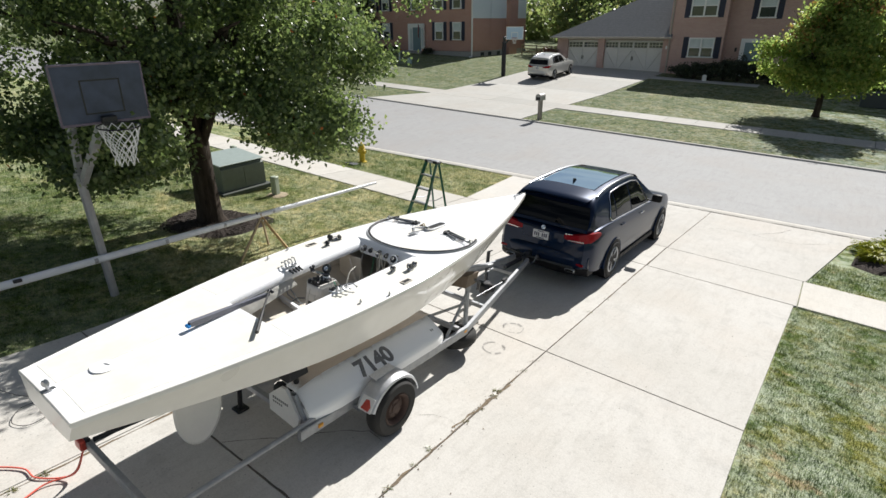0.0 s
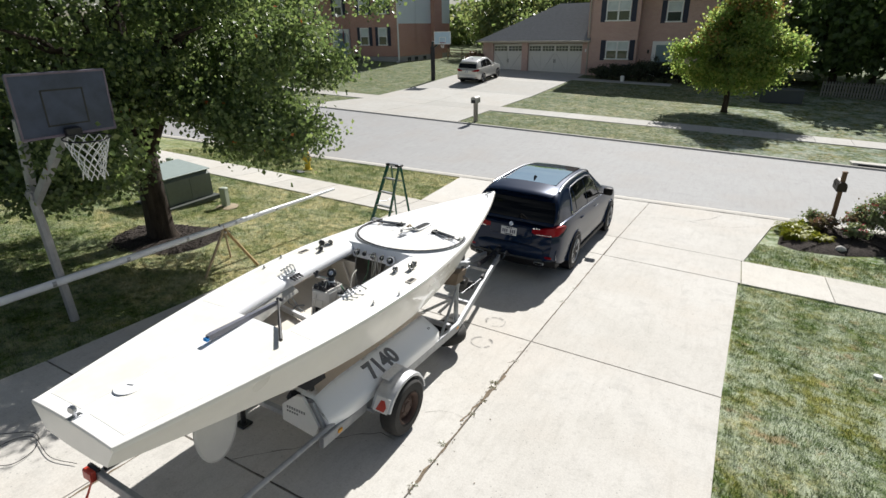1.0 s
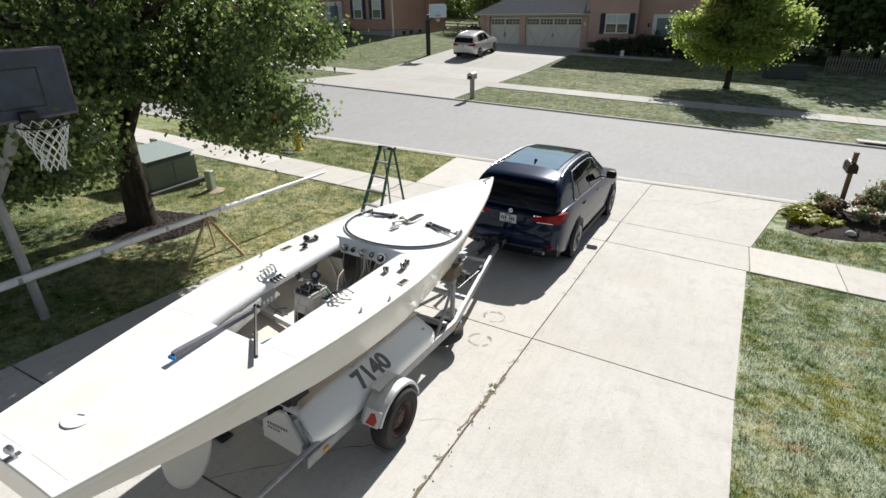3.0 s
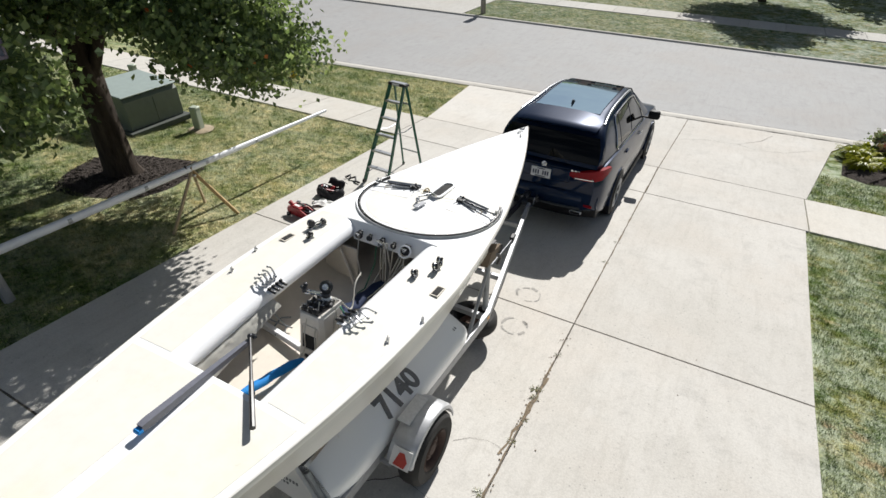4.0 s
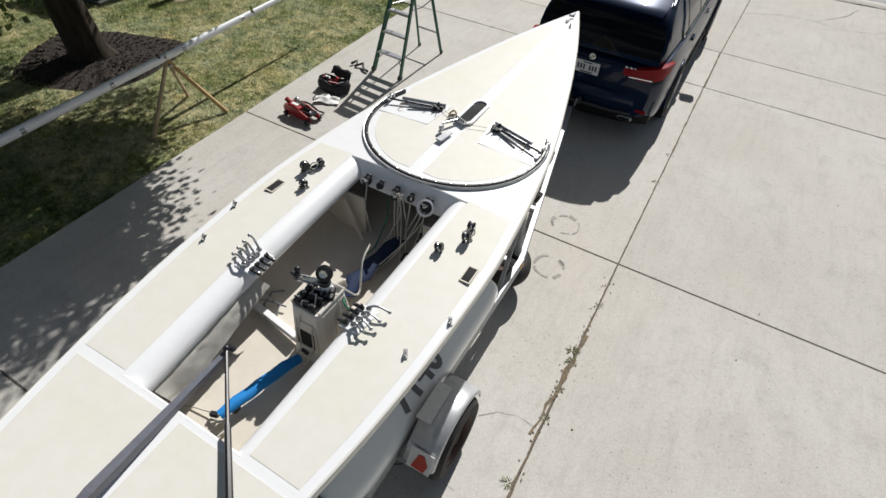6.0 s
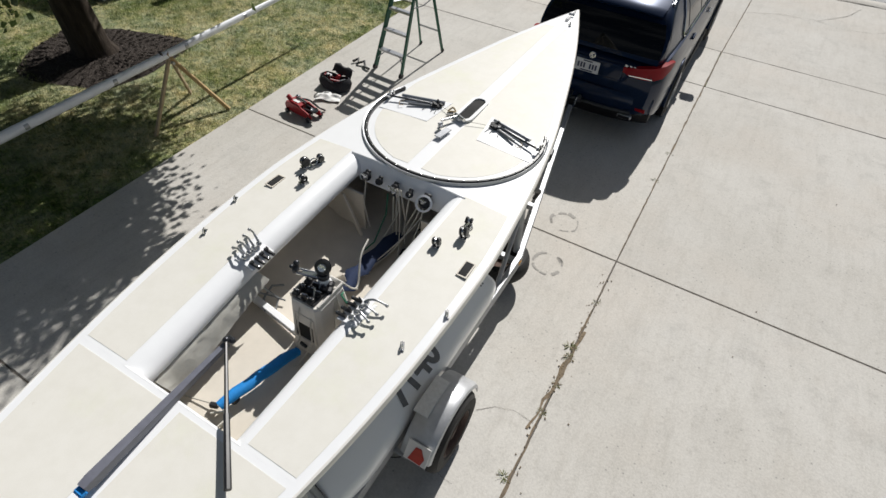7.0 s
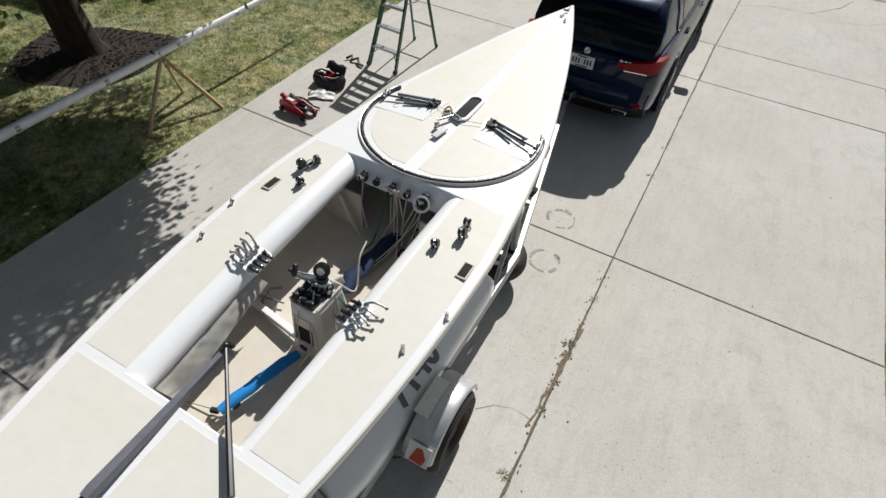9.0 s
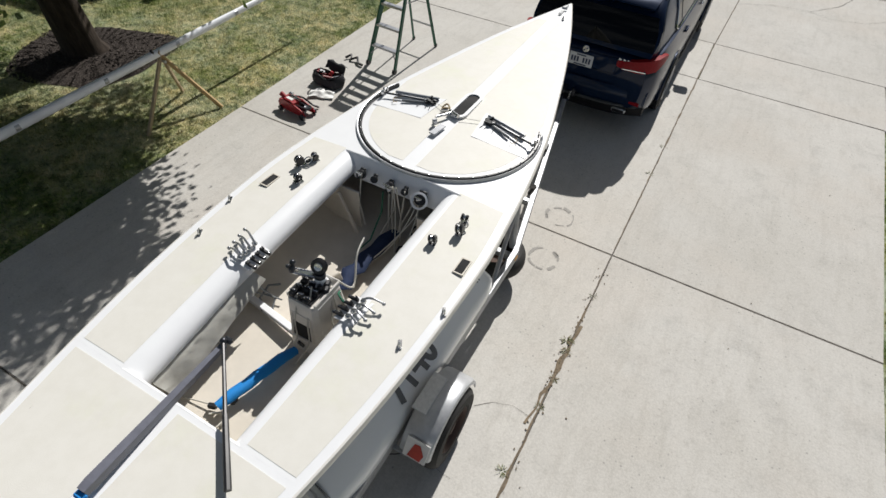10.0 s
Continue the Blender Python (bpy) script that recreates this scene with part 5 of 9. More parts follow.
beam(bm, (-0.66, 1.30, 0.45), (0.80, 1.30, 0.43), 0.05, 0.08)
bar = part("lamp_bar", bm, GALV, trailer, "aluminium lamp bar behind the trailer")
for sgn in (-1, 1):
    bm = bmesh.new()
    box(bm, (sgn * 0.64, 1.255, 0.46), (0.13, 0.05, 0.10), bevel=0.012)
    part("tail_lamp", bm, REFLECTOR, bar, "red tail lamp")
    bm = bmesh.new()
    box(bm, (sgn * 0.64, 1.295, 0.46), (0.14, 0.04, 0.12), bevel=0.012)
    part("lamp_housing", bm, BLACK, bar)
bm = bmesh.new()
rod(bm, (-0.56, 1.33, 0.50), (-0.35, 2.05, 0.62), 0.022, seg=8)
part("guide_stick", bm, PAD, trailer, soft=40)
bm = bmesh.new()
tube(bm, [(-0.36, 2.0, 0.6), (-0.28, 2.1, 0.55), (-0.3, 2.2, 0.52), (-0.4, 2.4, 0.5)], 0.008)
part("lamp_wire", bm, BLACK, trailer)
# stern prop standing on the slab
bm = bmesh.new()
rod(bm, (-0.57, 2.74, 0.03), (-0.57, 2.74, 0.55), 0.028, seg=10)
box(bm, (-0.57, 2.74, 0.015), (0.14, 0.14, 0.03), bevel=0.008)
part("prop_stand", bm, BLACK, trailer, soft=40)


POD_X = 0.385
POD_SIDE = [(0.70, 0.42), (0.71, 0.56), (0.70, 0.61), (0.67, 0.645), (0.38, 0.80), (0.33, 0.82), (0.29, 0.825)]


def build_pod():
    """Long white barrel between the trailer's rails, with its end board."""
    bm = bmesh.new()
    rows = []
    for y, k in ((2.70, 0.80), (2.74, 0.88), (2.92, 0.98), (3.05, 1.0), (3.4, 1.0), (4.2, 1.0), (4.62, 1.0), (4.72, 0.97), (4.78, 0.90)):
        side = [(POD_X + (x - POD_X) * k, 0.42 + (z - 0.42) * k) for x, z in POD_SIDE]
        rows.append([(x, y, z) for x, z in side] + [(2 * POD_X - x, y, z) for x, z in side[::-1]])
    loft(bm, rows)
    pod = part("keel_pod", bm, POD, trailer, "long white rounded box between the rails, dirty brown on top", soft=40)
    bm = bmesh.new()
    slab(bm, [(0.12, 0.42), (0.52, 0.38), (0.57, 0.52), (0.38, 0.77), (0.30, 0.76), (0.12, 0.60)], -0.015, 0.015)
    part("end_board", bm, DIRTY_WHITE, pod, "white end board with small dark writing", m=Matrix.Translation((0, 2.655, 0)) @ pose(0, 0, 0, 90, 0, 0))
    for z, n, h in ((0.60, 8, 0.026), (0.555, 5, 0.020)):
        for k in range(n):
            bm = bmesh.new()
            box(bm, (0.19 + 0.030 * k, 2.638, z), (0.016, 0.004, h))
            part("writing_bar", bm, GREY_INK, pod)
    bm = bmesh.new()
    box(bm, (0.33, 2.76, 0.50), (0.30, 0.20, 0.10), bevel=0.02)
    box(bm, (0.22, 2.72, 0.66), (0.16, 0.12, 0.10), (10, 20, 15), bevel=0.03)
    part("bunk_pad", bm, PAD, pod, soft=40)
    for y in (4.61, 4.64):
        bm = bmesh.new()
        box(bm, (0.60, y, 0.684), (0.028, 0.012, 0.004), (0, 28, 0))
        part("writing_bar", bm, GREY_INK, pod)
    bm = bmesh.new()
    beam(bm, (0.66, 2.68, 0.40), (0.46, 2.68, 0.72), 0.035, 0.045)
    part("board_brace", bm, GALV, pod)
    # the number, laid on the shoulder of the barrel
    cu = bpy.data.curves.new("number", "FONT")
    cu.body, cu.size, cu.extrude, cu.align_x, cu.align_y = "7140", 0.27, 0.0015, "CENTER", "CENTER"
    cu.offset = 0.010
    ob = bpy.data.objects.new("number_curve", cu)
    scene.collection.objects.link(ob)
    dg = bpy.context.evaluated_depsgraph_get()
    me = bpy.data.meshes.new_from_object(ob.evaluated_get(dg))
    bpy.data.objects.remove(ob)
    bm2 = bmesh.new()
    bm2.from_mesh(me)
    bmesh.ops.subdivide_edges(bm2, edges=bm2.edges, cuts=2)
    for v in bm2.verts:
        # up the sloping shoulder
        v.co = (0.585 - v.co.y * 0.882 + 0.471 * (0.004 + v.co.z), 3.645 + v.co.x * 0.95, 0.690 + v.co.y * 0.471 + 0.882 * (0.004 + v.co.z))
    bpy.data.meshes.remove(me)
    part("number_7140", bm2, GREY_INK, pod, "grey painted number 7140")


build_pod()

# ---- cars ----
CAR_BLUE = plain("dark_blue_paint", (0.0035, 0.013, 0.040), 0.34, 0.25, 0.06, 3, spec=0.05, coat=0.45)
CAR_SILVER = plain("silver_paint", (0.62, 0.61, 0.58), 0.3, 0.3, 0.05, 3, coat=1.0)
GLASS_DARK = plain("tinted_glass", (0.004, 0.0045, 0.005), 0.04, 0, 0.1, spec=0.22)
# mirror metal for dark glass, the sky's pale blue reflection put into its colour
ROOF_SKY_TINT = plain("roof_sky_tint", (0.58, 0.82, 1.0), 0.05, 1.0, 0.10, 2.2)
CHROME = plain("chrome_trim", (0.75, 0.76, 0.78), 0.15, 1.0, 0.03)
SATIN = plain("satin_rail", (0.42, 0.44, 0.47), 0.3, 0.8, 0.04)
TAIL_RED = plain("tail_lamp_red", (0.24, 0.004, 0.010), 0.5, 0, 0.15, spec=0.05, coat=0.25)
BUMPER_GREY = plain("bumper_grey", (0.05, 0.055, 0.06), 0.45, 0, 0.1, spec=0.3)
TRIM_BLACK = plain("trim_black", (0.009, 0.009, 0.011), 0.55, 0, 0.15, spec=0.15)
RIM_GREY = plain("alloy_wheel", (0.45, 0.46, 0.48), 0.3, 0.8, 0.06)
PLATE = plain("plate_white", (0.62, 0.63, 0.66), 0.4, 0, 0.05)
INK = plain("dark_ink", (0.03, 0.04, 0.09), 0.5, 0, 0.1)

# Half-width and height stations of a tall estate car, s metres from its tail.
def suv(m, label, paint, stretch, size, tint, wheels):
    car = thing("car", m, label, "car")
    k = stretch
    L = 4.89
    base = [(0.0, 0.42), (0.35, 0.27), (0.9, 0.25), (4.0, 0.25), (4.6, 0.27), (4.89, 0.38)]
    belt = [(0.0, 1.00), (0.2, 1.10), (0.6, 1.14), (2.9, 1.10), (3.4, 1.11), (4.2, 1.05), (4.72, 0.92), (4.89, 0.72)]
    wide = [(0.0, 0.80), (0.12, 0.90), (0.45, 0.955), (1.05, 0.97), (3.85, 0.965), (4.4, 0.945), (4.75, 0.85), (4.89, 0.66)]
    bm = bmesh.new()
    rings = []
    n = 44
    for i in range(n + 1):
        s = L * i / n
        w, z0, z1 = spline(wide, s), spline(base, s), spline(belt, s)
        h = z1 - z0
        pr = [(0.0, z0), (w * 0.86, z0), (w * 0.965, z0 + 0.05), (w * 0.99, z0 + h * 0.28), (w, z0 + h * 0.55), (w * 0.992, z0 + h * 0.70), (w * 0.972, z0 + h * 0.86), (w * 0.93, z1 - 0.015), (w * 0.86, z1), (w * 0.5, z1 + 0.012), (0.0, z1 + 0.018)]
        pts = [(x, s * k, z) for x, z in pr]
        rings.append(pts + [(-x, y, z) for x, y, z in pts[-2:0:-1]])
    loft(bm, rings)
    # wheel arches cut out of the flanks
    for f in bm.faces:
        f.smooth = True
    body = part("body", bm, paint, car, soft=40)
    # greenhouse
    prof = [(0.05, 1.08, 0.82), (0.13, 1.28, 0.785), (0.22, 1.44, 0.745), (0.32, 1.565, 0.71), (0.55, 1.645, 0.685), (0.9, 1.69, 0.66), (1.5, 1.745, 0.665), (2.1, 1.755, 0.655), (2.6, 1.70, 0.645), (3.05, 1.42, 0.69), (3.5, 1.11, 0.75)]
    bm = bmesh.new()
    rings = []
    m2 = 46
    tab_z = [(s, z) for s, z, w in prof]
    tab_w = [(s, w) for s, z, w in prof]
    for i in range(m2 + 1):
        s = 0.05 + 3.45 * i / m2
        zt, wt = spline(tab_z, s), spline(tab_w, s)
        zb = min(spline(belt, s) - 0.02, zt - 0.01)
        wb = spline(wide, s) * 0.90
        f = max(0.0, min(1.0, (zt - zb) / 0.62))
        pr = [(wb, zb), (wb + (wt - wb) * 0.5 * f + 0.006, zb + (zt - zb) * 0.5), (wb + (wt - wb) * f, zb + (zt - zb) * 0.86), (wb + (wt - wb) * f - 0.035, zb + (zt - zb) * 0.95), (wb + (wt - wb) * f - 0.11, zt - 0.004), ((wb + (wt - wb) * f) * 0.5, zt + 0.012 * f), (0, zt + 0.018 * f)]
        pts = [(x, s * k, z) for x, z in pr]
        rings.append(pts + [(-x, y, z) for x, y, z in pts[-2::-1]])
    loft(bm, rings, closed=False)
    part("cabin", bm, paint, car, soft=40)

    def cabin_pt(s, v, sgn, out=0.006):
        """A place on the cabin's side, v from the belt (0) to the roof edge (1)."""
        zt, wt = spline(tab_z, s), spline(tab_w, s)
        zb = spline(belt, s) - 0.02
        wb = spline(wide, s) * 0.90
        f = max(0.0, min(1.0, (zt - zb) / 0.62))
        v2 = v * 0.86
        g = v2 if v2 < 0.5 else 0.5 + (v2 - 0.5) / 0.36 * 0.5
        x = wb + (wt - wb) * f * g + 0.006 * (1 - abs(2 * v2 - 1)) + out
        return Vector((sgn * x, s * k, zb + (zt - zb) * v2))

    def side_glass(corners, name, mat, out, sgn):
        bm = bmesh.new()
        g = [[None] * 7 for _ in range(9)]
        (a, b, c, d) = corners
        for i in range(9):
            for j in range(7):
                u, v = i / 8, j / 6
                s = (a[0] * (1 - u) + b[0] * u) * (1 - v) + (d[0] * (1 - u) + c[0] * u) * v
                vv = (a[1] * (1 - u) + b[1] * u) * (1 - v) + (d[1] * (1 - u) + c[1] * u) * v
                g[i][j] = bm.verts.new(cabin_pt(s, vv, sgn, out))
        for i in range(8):
            for j in range(6):
                bm.faces.new((g[i][j], g[i + 1][j], g[i + 1][j + 1], g[i][j + 1]))
        part(name, bm, mat, car, soft=60)

    for sgn in (1, -1):
        side_glass(((0.93, 0.10), (1.16, 0.09), (1.16, 0.93), (1.03, 0.88)), "quarter_window", tint, 0.006, sgn)
        side_glass(((1.21, 0.09), (1.93, 0.08), (1.93, 0.94), (1.21, 0.93)), "rear_side_window", tint, 0.006, sgn)
        side_glass(((1.99, 0.08), (2.92, 0.10), (2.58, 0.88), (1.99, 0.94)), "front_side_window", tint, 0.006, sgn)
        # bright line round the windows
        bm = bmesh.new()
        line = [(0.87, 0.20), (0.88, 0.09), (0.96, 0.035), (1.3, 0.03), (2.2, 0.03), (2.98, 0.06)]
        tube(bm, [cabin_pt(s, v, sgn, 0.010) for s, v in line], 0.011, 5)
        line = [(0.87, 0.20), (0.93, 0.55), (1.0, 0.88), (1.10, 0.98), (1.6, 1.0), (2.2, 1.0), (2.55, 0.96), (2.8, 0.55), (3.0, 0.07)]
        tube(bm, [cabin_pt(s, v, sgn, 0.010) for s, v in line], 0.010, 5)
        part("window_trim", bm, CHROME, car, soft=60)
        # roof rail
        bm = bmesh.new()
        pts = []
        for i in range(13):
            s = 0.50 + 2.0 * i / 12
            h = 0.035 * math.sin(math.pi * min(1, max(0, (i + 0.3) / 12.6))) ** 0.35
            pts.append(cabin_pt(s, 1.0, sgn, -0.05) + Vector((0, 0, 0.045 + h)))
        tube(bm, pts, 0.020, 7)
        part("roof_rail", bm, SATIN, car, soft=60)
        # mirrors, handles, lamps
        bm = bmesh.new()
        box(bm, (sgn * 1.07, 2.90 * k, 1.23), (0.21, 0.13, 0.17), (0, 0, sgn * 8), bevel=0.045, seg=2)
        box(bm, (sgn * 0.94, 2.91 * k, 1.16), (0.16, 0.05, 0.03), bevel=0.01)
        part("wing_mirror", bm, paint if paint is CAR_SILVER else TRIM_BLACK, car, soft=40)
        for s in (1.36, 2.44):
            bm = bmesh.new()
            box(bm, (sgn * 0.958, s * k, 1.0), (0.03, 0.22, 0.032), bevel=0.012)
            part("door_handle", bm, CHROME if s > 2 else paint, car, soft=40)
        bm = bmesh.new()
        rows = []
        for t, (s, x, z, h) in enumerate(((-0.012, 0.37, 0.965, 0.020), (-0.011, 0.50, 0.950, 0.050), (-0.006, 0.66, 0.965, 0.070), (0.010, 0.78, 0.985, 0.082), (0.10, 0.872, 1.005, 0.082), (0.24, 0.915, 1.03, 0.055), (0.33, 0.93, 1.045, 0.018))):
            s2, o = s * k, 0.008
            rows.append([(sgn * (x + o * (t > 3)), s2 - o * (t < 5), z - h), (sgn * (x + o * (t > 3)), s2 - o * (t < 5), z + h), (sgn * (x - 0.05), s2 + 0.05, z + h), (sgn * (x - 0.05), s2 + 0.05, z - h)])
        loft(bm, rows)
        part("tail_lamp", bm, TAIL_RED, car, "glossy red tail lamp", soft=40)
        bm = bmesh.new()
        beam(bm, (sgn * 0.50, -0.022, 0.908), (sgn * 0.78, -0.002, 0.922), 0.012, 0.012)
        part("lamp_strip", bm, CHROME, car)
        bm = bmesh.new()
        box(bm, (sgn * 0.60, 0.012, 0.36), (0.19, 0.08, 0.070), bevel=0.028, seg=2)
        tip = part("exhaust", bm, SATIN, car, soft=40)
        # the tailpipe is solid; a black plate paints the shade inside its mouth
        bm = bmesh.new()
        box(bm, (sgn * 0.60, -0.026, 0.36), (0.155, 0.012, 0.040), bevel=0.005)
        part("exhaust_shade", bm, TRIM_BLACK, tip)
        bm = bmesh.new()
        box(bm, (sgn * 0.66, 0.02, 0.50), (0.34, 0.03, 0.045), (0, 0, -sgn * 7), bevel=0.008)
        part("rear_reflector", bm, TAIL_RED, car)
        bm = bmesh.new()
        box(bm, (sgn * 0.70, 4.72 * k, 0.72), (0.30, 0.22, 0.14), (0, 0, sgn * 24), bevel=0.04)
        part("headlamp", bm, GLASS_DARK, car, soft=40)
        # dark sill and wheel-arch lips
        bm = bmesh.new()
        box(bm, (sgn * 0.945, 2.45 * k, 0.30), (0.06, 2.0 * k, 0.12), bevel=0.02)
        part("sill", bm, TRIM_BLACK, car, soft=40)
        for s in (1.02, 3.95):
            bm = bmesh.new()
            rows = []
            for i in range(15):
                a = radians(-12 + 204 * i / 14)
                rows.append([(sgn * x, s * k + r * math.cos(a), 0.38 + r * math.sin(a)) for x, r in ((0.90, 0.43), (0.975, 0.435), (0.985, 0.42), (0.975, 0.395), (0.90, 0.385))])
            loft(bm, rows)
            part("arch_lip", bm, paint, car, soft=40)
            bm = bmesh.new()
            loft(bm, [[(sgn * x, s * k + 0.395 * math.cos(radians(a)), 0.38 + 0.395 * math.sin(radians(a))) for a in range(0, 360, 15)] for x in (0.70, 0.982)])
            part("wheel_well", bm, TRIM_BLACK, car, soft=30)
            wr = new("road_wheel")
            wr.parent = car
            wheel(wr, (sgn * 0.88, s * k, 0.375), 0.375, 0.25, sgn, RUBBER, wheels, 0.68, 5)
    # rear screen, following the tail's slope
    bm = bmesh.new()
    rows = []
    for i in range(7):
        s = 0.075 + 0.175 * i / 6
        zt, wt = spline(tab_z, s), spline(tab_w, s)
        w = wt * lerp([(0.07, 0.96), (0.16, 0.98), (0.25, 0.95)], s)
        rows.append([(-w + 2 * w * j / 10, s * k - 0.014 - 0.02 * (1 - (2 * j / 10 - 1) ** 2), zt - 0.004) for j in range(11)])
    loft(bm, rows, closed=False)
    part("rear_window", bm, GLASS_DARK, car, soft=60)
    bm = bmesh.new()
    rows = []
    for s, z, w in ((0.25, 1.535, 0.61), (0.16, 1.565, 0.62), (0.14, 1.580, 0.625), (0.15, 1.596, 0.625), (0.30, 1.630, 0.635), (0.48, 1.662, 0.64), (0.70, 1.690, 0.60)):
        rows.append([((-1 + 2 * j / 12) * w, s * k + 0.09 * (abs(2 * j / 12 - 1) ** 3) * (s < 0.4), z + 0.018 - 0.045 * abs(2 * j / 12 - 1) ** 3.5) for j in range(13)])
    loft(bm, rows, closed=False)
    part("roof_spoiler", bm, paint, car, soft=50)
    bm = bmesh.new()
    rows = []
    for i in range(9):
        s = 0.72 + 1.75 * i / 8
        zt, wt = spline(tab_z, s), spline(tab_w, s)
        rows.append([((-1 + 2 * j / 8) * (wt - 0.15), s * k, zt + 0.019 + 0.006 * (1 - (2 * j / 8 - 1) ** 2)) for j in range(9)])
    loft(bm, rows, closed=False)
    part("glass_roof", bm, ROOF_SKY_TINT if paint is CAR_BLUE else paint, car, "dark glass roof drawn as a mirror, the sky's pale blue painted in" if paint is CAR_BLUE else "", soft=60)
    bm = bmesh.new()
    rows = []
    for i in range(7):
        s = 2.66 + 0.76 * i / 6
        zt, wt = spline(tab_z, s), spline(tab_w, s)
        rows.append([((-1 + 2 * j / 8) * (wt - 0.06), s * k + 0.012, zt + 0.022) for j in range(9)])
    loft(bm, rows, closed=False)
    part("windscreen", bm, GLASS_DARK, car, soft=60)
    # antenna fin
    bm = bmesh.new()
    loft(bm, [[(0.025, 0.66 * k, 0), (0, 0.62 * k, 0), (-0.025, 0.66 * k, 0), (-0.028, 0.80 * k, 0), (0, 0.84 * k, 0), (0.028, 0.80 * k, 0)], [(0.006, 0.63 * k, 0.075), (0, 0.615 * k, 0.075), (-0.006, 0.63 * k, 0.075), (-0.006, 0.69 * k, 0.07), (0, 0.70 * k, 0.07), (0.006, 0.69 * k, 0.07)]])
    part("antenna_fin", bm, TRIM_BLACK, car, m=pose(0, 0.34, 1.70), soft=40)
    # tail: plate recess, plate, badge, bumper
    bm = bmesh.new()
    box(bm, (0, -0.012, 0.905), (0.84, 0.03, 0.20), bevel=0.02)
    part("plate_recess", bm, paint, car, soft=40)
    bm = bmesh.new()
    box(bm, (-0.03, -0.032, 0.885), (0.31, 0.012, 0.155), bevel=0.004)
    pl = part("number_plate", bm, PLATE, car, "white number plate with dark bars")
    bm = bmesh.new()
    for i in range(7):
        if i != 3:
            box(bm, (-0.03 - 0.115 + 0.038 * i, -0.040, 0.885), (0.022, 0.004, 0.065))
    box(bm, (-0.03, -0.040, 0.945), (0.12, 0.004, 0.014))
    box(bm, (-0.03, -0.040, 0.825), (0.16, 0.004, 0.014))
    part("plate_bars", bm, INK, pl)
    bm = bmesh.new()
    spin(bm, [(0.001, 0.012), (0.036, 0.012), (0.042, 0.006), (0.042, 0)], 20, Matrix.Translation((0, -0.022, 1.03)) @ pose(0, 0, 0, 78, 0, 0))
    badge = part("badge", bm, CHROME, car, "round chrome tail badge", soft=40)
    if paint is CAR_BLUE:
        bm = bmesh.new()
        for dx, dz in ((0.014, 0.012), (-0.014, -0.012)):
            box(bm, (dx, -0.037, 1.03 + dz), (0.02, 0.003, 0.02), bevel=0.001)
        part("badge_fields", bm, INK, badge)
        bm = bmesh.new()
        for dx in (0.44, 0.495, 0.545):
            box(bm, (dx, -0.004, 1.005), (0.038, 0.008, 0.035), (0, 18, -4), bevel=0.002)
        part("model_badge", bm, CHROME, car, "chrome lettering as plain bars")
        bm = bmesh.new()
        rod(bm, (0, -0.10, 0.44), (0, 0.25, 0.44), 0.035, seg=8)
        ball(bm, (0, -0.12, 0.50), 0.028, 10, 8)
        rod(bm, (0, -0.12, 0.43), (0, -0.12, 0.49), 0.016)
        part("tow_ball", bm, DARK_ALLOY, car, soft=40)
    bm = bmesh.new()
    rows = []
    for x in [-0.88 + 1.76 * j / 16 for j in range(17)]:
        d = 0.19 * (abs(x) / 0.9) ** 3.0
        rows.append([(x, -0.03 + d, 0.44), (x, -0.045 + d, 0.42), (x, -0.04 + d, 0.34), (x, 0.02 + d, 0.26), (x, 0.25 + d, 0.26), (x, 0.25 + d, 0.44)])
    loft(bm, rows)
    part("rear_bumper", bm, TRIM_BLACK, car, soft=40)
    bm = bmesh.new()
    rows = []
    for x in [-0.88 + 1.76 * j / 16 for j in range(17)]:
        d = 0.17 * (abs(x) / 0.9) ** 3.0
        rows.append([(x, -0.03 + d, 0.67), (x, -0.064 + d, 0.63), (x, -0.066 + d, 0.55), (x, -0.052 + d, 0.46), (x, -0.035 + d, 0.43), (x, 0.12 + d, 0.43), (x, 0.12 + d, 0.69)])
    loft(bm, rows)
    part("bumper_top", bm, paint, car, soft=40)
    bm = bmesh.new()
    rows = []
    for x in [-0.80 + 1.60 * j / 16 for j in range(17)]:
        d = 0.18 * (abs(x) / 0.9) ** 3.0
        rows.append([(x, -0.066 + d, 0.445), (x, -0.072 + d, 0.438), (x, -0.066 + d, 0.412), (x, -0.02 + d, 0.41), (x, -0.02 + d, 0.445)])
    loft(bm, rows)
    part("bumper_trim", bm, BUMPER_GREY, car, "grey plastic bumper trim", soft=40)
    if size != 1:
        car.scale = (size, size, size)
    return car


suv(pose(-3.95, 8.50, 0), "dark blue estate car with a glass roof, hitched to the trailer", CAR_BLUE, 1.10, 1.0, GLASS_DARK, RIM_GREY)
# ---- things on the drive and lawn ----
LADDER_GREEN = plain("green_fibreglass", (0.014, 0.105, 0.06), 0.45, 0, 0.12, 15)
RED_PAINT = plain("red_paint", (0.33, 0.012, 0.018), 0.35, 0, 0.15, 20)
RAG = plain("white_rag", (0.78, 0.78, 0.76), 0.9, 0, 0.08, 20, bump=0.4)
CORD_RED = plain("orange_cord", (0.72, 0.13, 0.09), 0.6, 0, 0.1)


